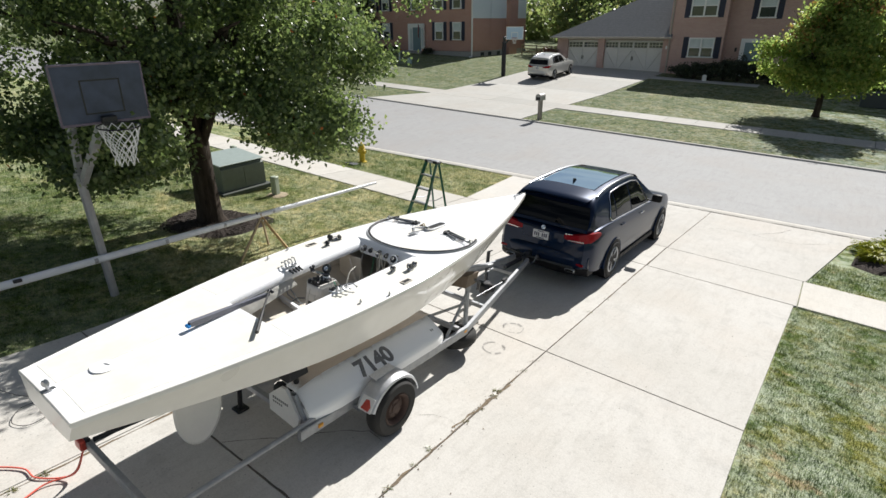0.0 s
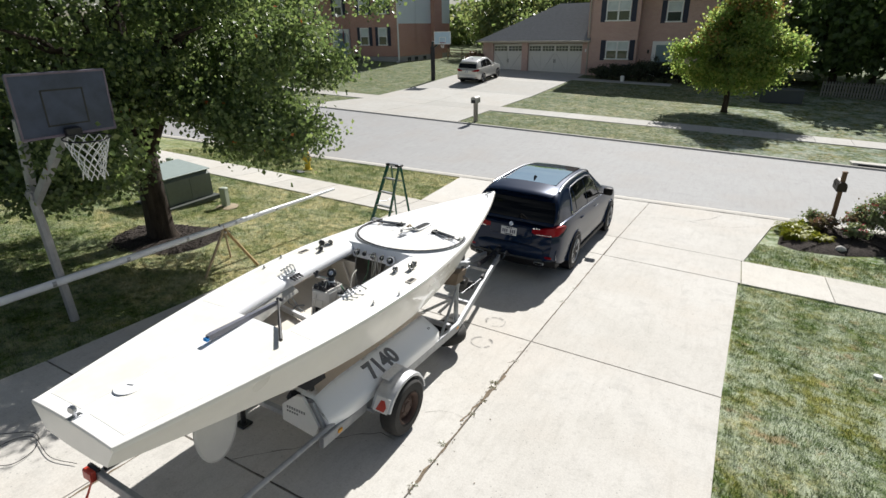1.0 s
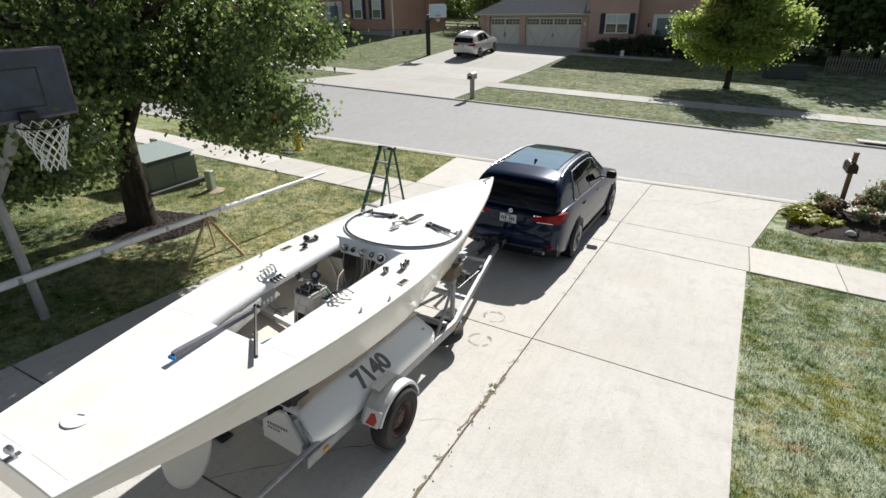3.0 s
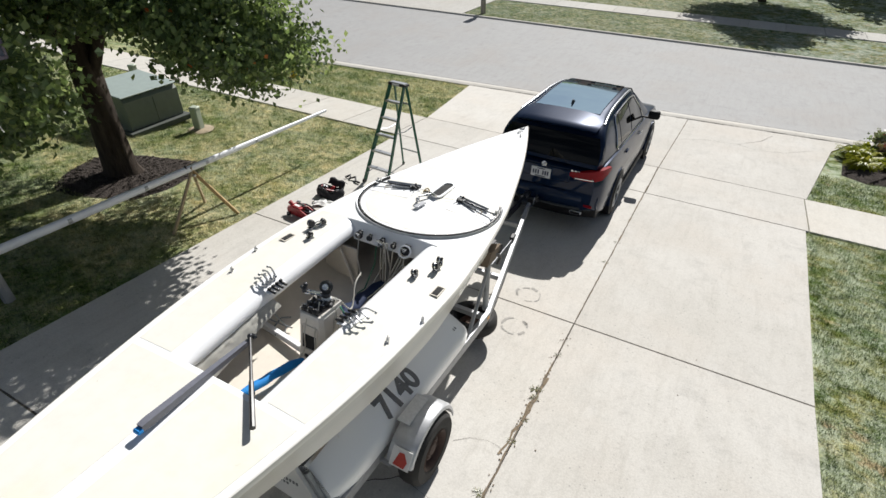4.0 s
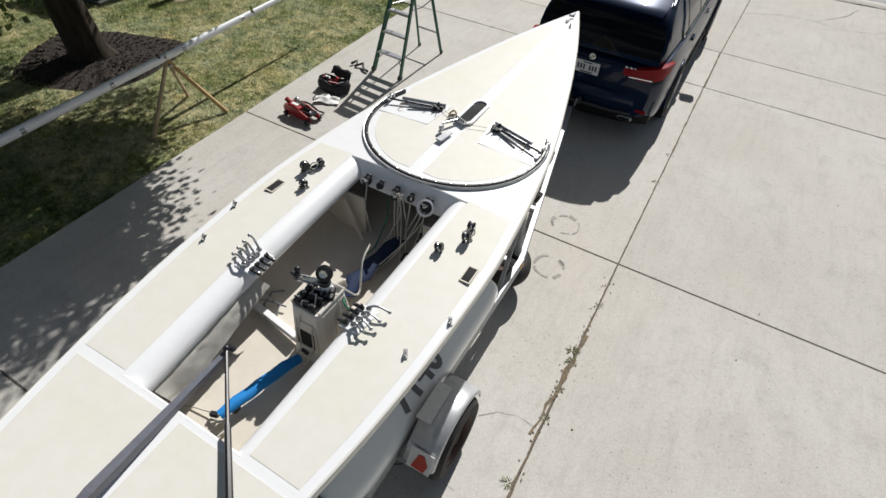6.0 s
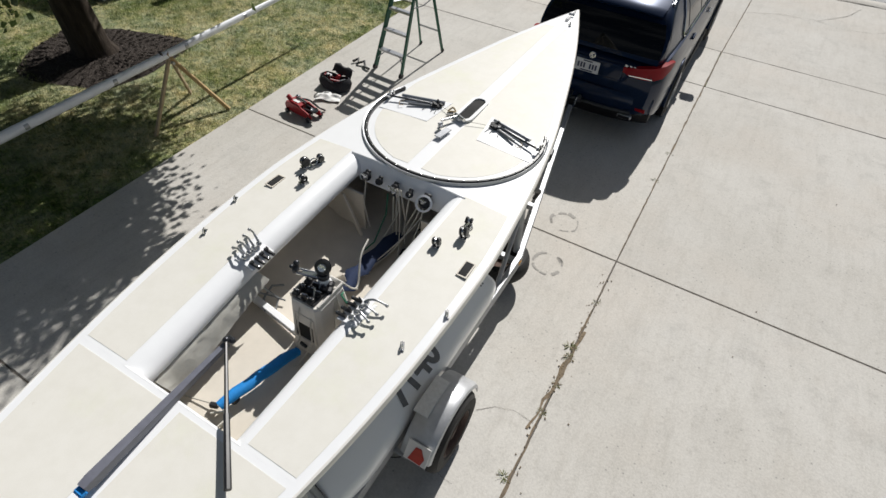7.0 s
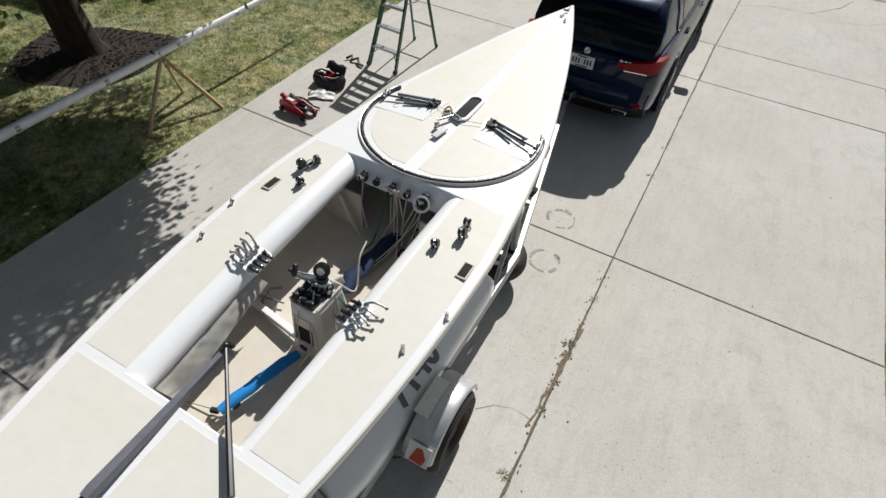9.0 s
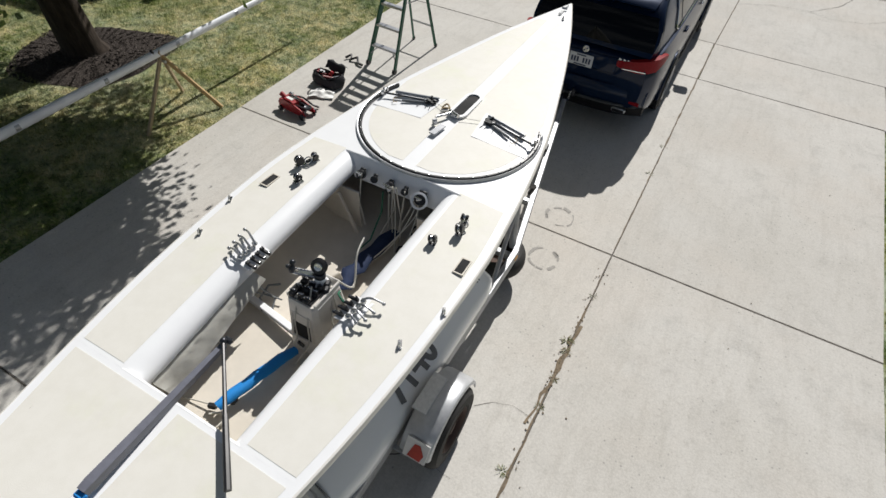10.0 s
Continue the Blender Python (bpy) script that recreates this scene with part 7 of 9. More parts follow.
def tree(m, label, height, trunk_r, fork, centre, radii, clumps, count, spread, size, mat, seed, low=None, limbs=7, category="tree", group="", extra=None, shell=0.45, shape=0, boughs=()):
    t = thing("tree", m, label, category, group)
    r = random.Random(seed)
    bm = bmesh.new()
    pts = [Vector((0, 0, -0.1)), Vector((0.01, 0, 0.12)), Vector((0.02, 0.01, fork * 0.5)), Vector((0.0, 0.03, fork)), Vector((0.05, 0.05, fork + (height - fork) * 0.4)), Vector((0.0, 0.1, height * 0.92))]
    rad = [trunk_r * 1.55, trunk_r * 1.12, trunk_r, trunk_r * 0.95, trunk_r * 0.5, trunk_r * 0.1]
    rings = []
    for p, q in zip(pts, rad):
        rings.append([p + Vector((q * (1 + 0.12 * math.sin(3 * a + p.z * 2)) * math.cos(a), q * (1 + 0.12 * math.cos(2 * a + p.z)) * math.sin(a), 0)) for a in [2 * math.pi * k / 12 for k in range(12)]])
    loft(bm, rings)
    cl = crown_points(clumps, centre, radii, seed, shell, low, shape)
    for bx, by, bz, bs, bn in boughs:
        cl += [Vector((bx + r.gauss(0, bs), by + r.gauss(0, bs), bz + 0.5 * r.gauss(0, bs))) for _ in range(bn)]
    for k in range(limbs):
        a = 2 * math.pi * (k + r.random() * 0.6) / limbs
        z0 = fork * (0.85 + 0.5 * k / limbs)
        e = Vector((centre[0] + radii[0] * 0.7 * math.cos(a), centre[1] + radii[1] * 0.7 * math.sin(a), centre[2] + radii[2] * r.uniform(-0.25, 0.6)))
        s = Vector((0, 0.02, z0))
        mid = s.lerp(e, 0.45) + Vector((0, 0, 0.12 * radii[2]))
        tube(bm, [s, s.lerp(mid, 0.5), mid, mid.lerp(e, 0.5) + Vector((0, 0, 0.1)), e], trunk_r * 0.42, 7, trunk_r * 0.06)
        for j in range(4):
            b0 = mid.lerp(e, r.uniform(0.0, 0.7))
            near = min(cl, key=lambda p: (p - b0).length + r.random() * radii[0] * 0.8)
            tube(bm, [b0, b0.lerp(near, 0.5) + Vector((0, 0, 0.1)), near], trunk_r * 0.14, 5, trunk_r * 0.03)
    part("trunk", bm, BARK, t, "rough brown-grey trunk and limbs", soft=60)
    me = leaves_mesh("crown", [tuple(p) for p in cl], count, spread, size, seed, mat)
    ob = new("crown", me)
    ob.parent = t
    if extra:
        m2, n2, cc = extra
        sub = [tuple(p) for p in cl if cc(p)]
        if sub:
            me = leaves_mesh("turning_leaves", sub, n2, spread, size, seed + 5, m2)
            o2 = new("turning_leaves", me)
            o2.parent = t
    return t


# The maple's crown: a skirt that hangs low on the drive's side and lifts towards the lawn behind it.
HEM = [(-4.4, 3.8), (-3.5, 3.2), (-2.9, 2.75), (-2.5, 2.3), (-1.6, 1.8), (-0.8, 1.7), (-0.3, 2.1), (0.4, 2.45), (1.1, 2.45), (1.8, 2.1), (2.6, 1.8), (3.4, 1.9), (4.1, 2.7), (5.0, 4.2)]
BACK = [(-3.2, -2.9), (-2.4, -2.0), (-1.1, -0.2), (0.2, 0.5), (1.4, 0.5), (2.8, -0.9), (3.7, -1.75), (4.3, -2.6), (5.0, -3.4)]


def maple_hem(p):
    along, out = 0.495 * p.x + 0.869 * p.y, 0.869 * p.x - 0.495 * p.y
    hem = max(lerp(HEM, along) + 0.2 * out + 0.1, (p.y - lerp(BACK, p.x)) / 1.15)
    # clear of the basketball goal
    return max(hem, 4.1) if p.y < -1.4 and p.x > 1.5 else hem


tree(up(-10.85, 6.12), "leafy green maple with a few red leaves, ringed by mulch", 9.4, 0.255, 1.75, (0.25, 0.1, 4.9), (4.75, 4.5, 4.2), 275, 165000, 0.25, 0.080, MAPLE, 11, maple_hem, 9, shape=1,
     boughs=((2.2, -2.35, 2.15, 0.2, 6), (1.8, -2.5, 1.95, 0.18, 7), (1.2, -2.2, 1.9, 0.18, 6), (3.0, -2.5, 2.6, 0.22, 5), (2.2, -0.5, 2.85, 0.24, 7), (2.9, -0.2, 2.75, 0.3, 7), (1.5, 0.3, 2.75, 0.22, 6), (1.4, -0.8, 2.9, 0.24, 6), (2.4, 0.6, 2.6, 0.28, 6), (1.4, 0.0, 3.3, 0.4, 7), (2.6, 0.5, 3.3, 0.4, 8), (2.0, -1.0, 3.4, 0.4, 7), (1.2, 1.5, 3.0, 0.4, 7), (0.3, -1.6, 3.0, 0.4, 7), (-0.6, -0.8, 3.2, 0.4, 6), (2.3, 1.3, 2.1, 0.28, 8), (2.9, 0.9, 2.2, 0.28, 8), (3.5, 0.2, 2.4, 0.3, 8), (1.0, -1.5, 1.95, 0.24, 6), (0.9, -2.3, 2.15, 0.26, 8), (0.0, -2.5, 2.3, 0.25, 6), (0.6, -2.9, 2.45, 0.25, 5), (0.2, -3.5, 2.7, 0.25, 4), (3.6, 1.5, 3.4, 0.24, 4), (4.1, 0.5, 3.9, 0.24, 4)),
     extra=(RED_LEAF, 130, lambda p: p.y < 0.5 and p.z < 5.0))
tree(up(-1.38, 37.28), "young rounded street tree, green with orange-tinged tips", 7.0, 0.16, 1.2, (0.25, 0.0, 3.8), (3.75, 3.1, 3.25), 260, 40000, 0.32, 0.17, PEAR, 23, 1.05, 8, shell=0.35, shape=2,
     extra=(leaf_mat("orange_tips", [(0.30, 0.16, 0.04), (0.42, 0.2, 0.06), (0.22, 0.2, 0.05)]), 2600, lambda p: (p.x < -0.9 and p.z > 3.9) or p.z > 5.6))
far_trees = [
    (-26.0, 60, 13, 5.5, WOODS, 31), (-20.5, 66, 15, 6.0, WOODS, 32), (-31.0, 70, 15, 6.0, WOODS, 33), (-14.5, 68, 14, 5.5, WOODS, 34), (-23.5, 56, 8, 3.6, WOODS, 35),
    (5.0, 45, 11, 4.2, SHADED_WOOD, 36), (10.5, 44, 12, 4.6, SHADED_WOOD, 37), (8.5, 52, 15, 6.0, SHADED_WOOD, 38), (16.5, 46, 13, 5.0, WOODS, 39), (2.0, 52, 12, 4.5, SHADED_WOOD, 48), (13.0, 50, 14, 5.5, SHADED_WOOD, 49), (24.5, 45, 12, 5.0, SHADED_WOOD, 40), (29, 55, 14, 6, WOODS, 41), (5.5, 62, 14, 5.5, SHADED_WOOD, 42),
    (-46, 62, 14, 6, WOODS, 43), (-7.0, 70, 15, 6, WOODS, 44), (-52.0, 45, 12, 5, WOODS, 45), (-58, 34, 12, 5, WOODS, 46), (36, 44, 13, 6, WOODS, 47)]
for x, y, h, r0, mt, sd in far_trees:
    y += 4
    h *= 0.68 if x < 0 else 0.85
    shade = "dense green, painted shade-dark" if mt is SHADED_WOOD else "tall green"
    tree(up(x, y), shade + " broadleaf tree behind the houses", h, 0.25, 2.0, (0, 0, h * 0.52), (r0, r0, h * 0.46), 130, 8000, 0.8, 0.44, mt, sd, 0.4, 5, group="trees behind the houses")


# A belt of woods far behind the houses closes the view.
belt_pts = []
rb = random.Random(77)
for k in range(700):
    x = rb.uniform(-110, 80)
    y = rb.uniform(84, 100) + 0.05 * abs(x)
    q = up(x, y)
    belt_pts.append(tuple(q @ Vector((0, 0, abs(rb.gauss(0, 1)) * 2.6 + rb.uniform(0, 2.5)))))
me = leaves_mesh("far_woods", belt_pts, 26000, 1.6, 1.0, 78, WOODS)
tagged(new("far_woods", me), "belt of mixed green woods far behind the houses", "woods", kind="stuff")


def bush(m, name, label, radii, count, size, mat, seed, blooms=None, category="shrub", group=""):
    b = thing(name, m, label, category, group)
    cl = crown_points(40, (0, 0, radii[2]), radii, seed, 0.4, 0.05)
    me = leaves_mesh("foliage", [tuple(p) for p in cl], count, radii[0] * 0.16, size, seed, mat, 0.0)
    o = new("foliage", me)
    o.parent = b
    bm = bmesh.new()
    r = random.Random(seed)
    for k in range(9):
        e = r.choice(cl)
        tube(bm, [(0.05 * r.random(), 0.05 * r.random(), 0), e * 0.5, e], 0.012 + 0.012 * radii[2], 5, 0.006)
    part("stems", bm, BARK, b)
    if blooms:
        sub = [tuple(p) for p in cl if p.z > radii[2]]
        me = leaves_mesh("blooms", sub, blooms[1], radii[0] * 0.15, size * 1.3, seed + 3, blooms[0], 0.0)
        o = new("blooms", me)
        o.parent = b
        tagged(o, kind="stuff")
    return b


# ---- flower bed at the foot of the drive ----
def mulch_mat():
    mat, n, l, b = material("mulch", 0.95, 0, 0.1)
    co = n.new("ShaderNodeNewGeometry").outputs["Position"]
    f = noise_of(n, l, 34, 6, 0.75, co)
    l.new(ramp_of(n, l, f, [(0.3, (0.018, 0.015, 0.013)), (0.5, (0.055, 0.046, 0.041)), (0.72, (0.17, 0.145, 0.13))]), b.inputs["Base Color"])
    relief(n, l, b, f, 1.0, 0.04)
    return mat


MULCH = mulch_mat()


def mound(name, label, poly, h, m=None):
    bm = bmesh.new()
    c = Vector((sum(p[0] for p in poly) / len(poly), sum(p[1] for p in poly) / len(poly)))
    rings = []
    for k, lift in ((1.0, -0.03), (0.94, 0.25), (0.75, 0.7), (0.45, 0.95), (0.12, 1.0)):
        ring = []
        for p in poly:
            q = c + (Vector(p) - c) * k
            ring.append((q.x, q.y, land(q.x, q.y) - 0.02 + h * max(0, lift) + 0.03 * noise.noise(Vector((q.x * 3, q.y * 3, 0))) * (lift > 0)))
        rings.append(ring)
    loft(bm, rings)
    ob = solo(name, bm, MULCH, Matrix.Identity(4), label, "mulch", kind="structure", soft=60)
    # loose bark chips
    r = random.Random(len(poly))
    bm = bmesh.new()
    for _ in range(900):
        a = r.random() * 2 * math.pi
        i = int(a / (2 * math.pi) * len(poly)) % len(poly)
        q = c + (Vector(poly[i]) - c) * math.sqrt(r.random()) * 0.97
        e = (q - c).length / max(0.01, (Vector(poly[i]) - c).length)
        z = land(q.x, q.y) - 0.005 + h * lerp([(0.12, 1.0), (0.45, 0.95), (0.75, 0.7), (0.94, 0.25), (1.0, 0.0)], e)
        box(bm, (q.x, q.y, z), (r.uniform(0.02, 0.06), r.uniform(0.008, 0.02), 0.008), (r.uniform(-30, 30), r.uniform(-30, 30), r.uniform(0, 180)))
    chips = part("bark_chips", bm, MULCH, ob)
    tagged(chips, kind="stuff")


def blob(cx, cy, rx, ry, n=26, seed=0, rough=0.12):
    return [(cx + rx * (1 + rough * noise.noise(Vector((math.cos(a) * 1.5, math.sin(a) * 1.5, seed)))) * math.cos(a), cy + ry * (1 + rough * noise.noise(Vector((math.cos(a), math.sin(a), seed + 4)))) * math.sin(a)) for a in [2 * math.pi * k / n for k in range(n)]]


mound("mulch_ring", "ring of dark bark mulch round the maple", blob(-10.6, 6.12, 1.15, 1.0, 44, 0, 0.34), 0.035)
mound("flower_bed", "dark mulched flower bed beside the drive", [(0.85, 14.3), (1.3, 14.0), (2.2, 14.2), (3.2, 14.8), (4.2, 15.4), (4.8, 16.0), (4.6, 16.5), (3.4, 16.55), (2.2, 16.5), (1.5, 16.45), (1.15, 16.2), (0.95, 15.2)], 0.12)


def blades(m, name, label, n, length, mat, seed, group=""):
    """A rosette of arching strap leaves."""
    t = thing(name, m, label, "plant", group)
    r = random.Random(seed)
    verts, faces = [], []
    for k in range(n):
        a = r.uniform(0, 2 * math.pi)
        L = length * r.uniform(0.6, 1.15)
        w = L * r.uniform(0.05, 0.09)
        d = Vector((math.cos(a), math.sin(a), 0))
        s = Vector((-d.y, d.x, 0)) * w
        rise = r.uniform(0.5, 1.1)
        base = len(verts)
        for f in (0, 0.35, 0.7, 1.0):
            p = d * (L * f * 0.8 + 0.04 * r.random()) + Vector((0, 0, L * (rise * f - 0.75 * f * f)))
            k2 = (1 - f) ** 0.5 if f > 0.3 else 0.8
            verts += [tuple(p - s * k2), tuple(p + s * k2 + Vector((0, 0, w * 0.3)))]
        for j in range(3):
            b0 = base + 2 * j
            faces.append((b0, b0 + 1, b0 + 3, b0 + 2))
    me = bpy.data.meshes.new("strap_leaves")
    me.from_pydata(verts, [], faces)
    me.materials.append(mat)
    o = new("strap_leaves", me)
    o.parent = t


r = random.Random(2)
for k, (x, y, L) in enumerate(((1.25, 14.85, 0.40), (1.10, 15.6, 0.38), (1.75, 14.95, 0.36), (1.35, 15.25, 0.42), (1.45, 15.7, 0.40), (1.5, 16.1, 0.36))):
    blades(flat(x, y, r.uniform(0, 90), 0.06), "daylily", "lime-yellow daylily clump in the mulched bed", 260, L, LIME, 50 + k, "daylilies in the bed")
for k, (x, y) in enumerate(((1.9, 15.7), (2.5, 15.4), (2.6, 16.1), (1.7, 16.25))):
    bush(flat(x, y, 0, 0.03), "sedum", "reddish sedum clump in the mulched bed", (0.32, 0.32, 0.26), 900, 0.06, ROSE if k % 2 else leaf_mat("sedum_leaves", [(0.10, 0.12, 0.05), (0.2, 0.13, 0.1), (0.26, 0.12, 0.1)]), 60 + k, (BLOOM, 25), "plant", "sedums in the bed")
bush(flat(3.35, 16.05, 0, 0.03), "rose_bush", "rose bush with pink-red blooms in the mulched bed", (0.85, 0.7, 0.62), 4200, 0.07, ROSE, 70, (BLOOM, 110))
bush(flat(2.75, 16.35, 0, 0.03), "rose_bush", "small rose bush with pink-red blooms in the bed", (0.45, 0.4, 0.4), 1200, 0.07, ROSE, 71, (BLOOM, 40))
bm = bmesh.new()
ball(bm, (0, 0, 0.05), 0.10, 10, 7, (1.2, 0.8, 0.8))
for v in bm.verts:
    v.co += Vector((0.04, 0.03, 0.03)) * noise.noise(v.co * 7)
solo("rock", bm, plain("pale_rock", (0.55, 0.53, 0.5), 0.85, 0, 0.2, 12, bump=0.4), flat(2.15, 14.45, 0, 0.02), "pale rounded garden rock in the bed", "rock", soft=60)


POST_BROWN = plain("weathered_brown_post", (0.20, 0.125, 0.075), 0.85, 0, 0.3, 9, bump=0.3)


def near_mailbox():
    p = thing("mailbox", up(2.14, 16.45, 3, -0.02), "dark metal mailbox on a weathered wooden post", "mailbox")
    bm = bmesh.new()
    box(bm, (0, 0, 0.78), (0.10, 0.10, 1.56), bevel=0.01)
    part("post", bm, POST_BROWN, p)
    bm = bmesh.new()
    box(bm, (0, 0, 1.57), (0.12, 0.12, 0.04), bevel=0.012)
    part("post_cap", bm, POST_BROWN, p)
    bm = bmesh.new()
    ring = [(-0.11, -0.02), (0.11, -0.02), (0.11, 0.12)] + [(0.11 * math.cos(a), 0.12 + 0.11 * math.sin(a)) for a in [math.pi * k / 10 for k in range(1, 10)]] + [(-0.11, 0.12)]
    loft(bm, [[(x, y, 1.10 + z) for x, z in ring] for y in (-0.12, 0.42)])
    part("letter_box", bm, plain("dark_bronze", (0.035, 0.026, 0.022), 0.5, 0.4, 0.2), p, soft=40)
    bm = bmesh.new()
    tube(bm, [(-0.06, 0.0, 1.3), (-0.16, -0.02, 1.38), (-0.17, -0.02, 1.30), (-0.13, 0, 1.22)], 0.012)
    part("bracket_scroll", bm, BLACK, p)


near_mailbox()

# ---- utilities on the lawn ----
UTIL_GREEN = plain("utility_green", (0.145, 0.17, 0.15), 0.5, 0.1, 0.15, 8)
UTIL_PALE = plain("utility_pale_green", (0.40, 0.45, 0.36), 0.6, 0, 0.15, 8)


def transformer():
    t = thing("transformer_box", up(-13.05, 8.12, 0, -0.03), "green padmount transformer box on a concrete pad", "transformer")
    bm = bmesh.new()
    box(bm, (0, 0, 0.05), (1.45, 1.50, 0.12), bevel=0.01)
    part("pad", bm, plain("fibreglass_pad", (0.075, 0.085, 0.075), 0.8, 0, 0.25, 8), t, "dark weathered pad")
    bm = bmesh.new()
    prof = [(0.58, 0.11), (0.60, 0.16), (0.60, 0.70), (0.50, 0.80), (-0.55, 0.90), (-0.60, 0.86), (-0.60, 0.11)]
    loft(bm, [[(x, y, z) for x, z in prof] for y in (-0.64, 0.64)])
    part("cabinet", bm, UTIL_GREEN, t, soft=30)
    # the lit top is painted in: a paler green than the cabinet's
    bm = bmesh.new()
    box(bm, (-0.02, 0, 0.865), (1.24, 1.34, 0.03), (0, 5.4, 0), bevel=0.01)
    part("lid", bm, plain("utility_green_lit", (0.34, 0.40, 0.38), 0.45, 0.1, 0.12, 8), t)
    bm = bmesh.new()
    box(bm, (0.605, 0.02, 0.42), (0.012, 0.008, 0.52))
    part("door_seam", bm, UTIL_GREEN, t)


transformer()


DRY_SOIL = plain("dry_soil", (0.36, 0.29, 0.20), 0.95, 0, 0.3, 14, bump=0.5)


def pedestal(m, h, label):
    t = thing("utility_pedestal", m, label, "utility post", "utility pedestals")
    bm = bmesh.new()
    box(bm, (0, 0, h / 2 - 0.02), (0.17, 0.17, h), bevel=0.02)
    part("casing", bm, UTIL_PALE, t, soft=40)
    bm = bmesh.new()
    box(bm, (0, 0, h - 0.02), (0.185, 0.185, 0.07), bevel=0.025)
    part("cap", bm, UTIL_PALE, t, soft=40)
    bm = bmesh.new()
    spin(bm, [(0.30, 0.0), (0.2, 0.03), (0.09, 0.04), (0.001, 0.04)], 14)
    part("soil_patch", bm, DRY_SOIL, t, soft=60)


pedestal(up(-11.72, 8.52, 12, -0.02), 0.50, "pale green utility pedestal on the lawn")
pedestal(up(-16.4, 10.35, 5, -0.02), 0.42, "small grey-green utility pedestal beside the pavement")


def hydrant():
    Y = plain("hydrant_yellow", (0.62, 0.44, 0.03), 0.5, 0, 0.12, 10)
    h = thing("fire_hydrant", up(-13.65, 13.7, 0, -0.02), "yellow fire hydrant on the grass verge", "fire hydrant")
    bm = bmesh.new()
    spin(bm, [(0.001, 0), (0.15, 0), (0.15, 0.04), (0.10, 0.05), (0.095, 0.44), (0.13, 0.45), (0.13, 0.49), (0.10, 0.50), (0.11, 0.53)], 18)
    part("barrel", bm, Y, h, soft=35)
    bm = bmesh.new()
    spin(bm, [(0.11, 0.53), (0.105, 0.60), (0.07, 0.67), (0.03, 0.69), (0.03, 0.74), (0.001, 0.74)], 18)
    part("bonnet", bm, Y, h, soft=35)
    for a in (0, 90, 180):
        bm = bmesh.new()
        d = Vector((math.cos(radians(a)), math.sin(radians(a)), 0))
        rod(bm, d * 0.08 + Vector((0, 0, 0.38)), d * 0.17 + Vector((0, 0, 0.38)), 0.05, seg=12)
        rod(bm, d * 0.17 + Vector((0, 0, 0.38)), d * 0.20 + Vector((0, 0, 0.38)), 0.02, seg=6)
        part("nozzle", bm, Y, h, soft=35)


hydrant()
bm = bmesh.new()
box(bm, (0, 0, 0.01), (0.45, 0.30, 0.05), bevel=0.01)
solo("meter_cover", bm, plain("iron_cover", (0.10, 0.105, 0.11), 0.6, 0.3, 0.2, 12), flat(-13.50, 13.00, 0, -0.01), "flush dark iron meter cover in the grass verge", "cover")

# ---- across the street ----
MAIL_GREY = plain("mailbox_plastic", (0.30, 0.27, 0.24), 0.6, 0, 0.1)


def far_mailbox():
    p = thing("mailbox", up(-13.4, 27.05, 0, -0.02), "grey-brown moulded mailbox on a square post by the far kerb", "mailbox")
    bm = bmesh.new()
    box(bm, (0, 0, 0.5), (0.20, 0.20, 1.04), bevel=0.02)
    part("post", bm, MAIL_GREY, p)
    bm = bmesh.new()
    ring = [(-0.16, 0), (0.16, 0), (0.16, 0.22)] + [(0.16 * math.cos(a), 0.22 + 0.13 * math.sin(a)) for a in [math.pi * k / 8 for k in range(1, 8)]] + [(-0.16, 0.22)]
    loft(bm, [[(x, y, 1.0 + z) for x, z in ring] for y in (-0.30, 0.26)])
    part("letter_box", bm, plain("mailbox_pale", (0.42, 0.40, 0.37), 0.5, 0, 0.1), p, soft=40)
    bm = bmesh.new()
    box(bm, (0, -0.302, 1.10), (0.24, 0.012, 0.17), bevel=0.004)
    part("letter_door", bm, BLACK, p)


far_mailbox()
suv(Matrix.Translation((-20.4, 40.0, land(-20.4, 40.0) + 0.03)) @ pose(0, 0, 0, 8.2, 0, 1), "silver-white estate car parked on the drive across the street", CAR_SILVER, 1.0, 1.03, GLASS_DARK, RIM_GREY)


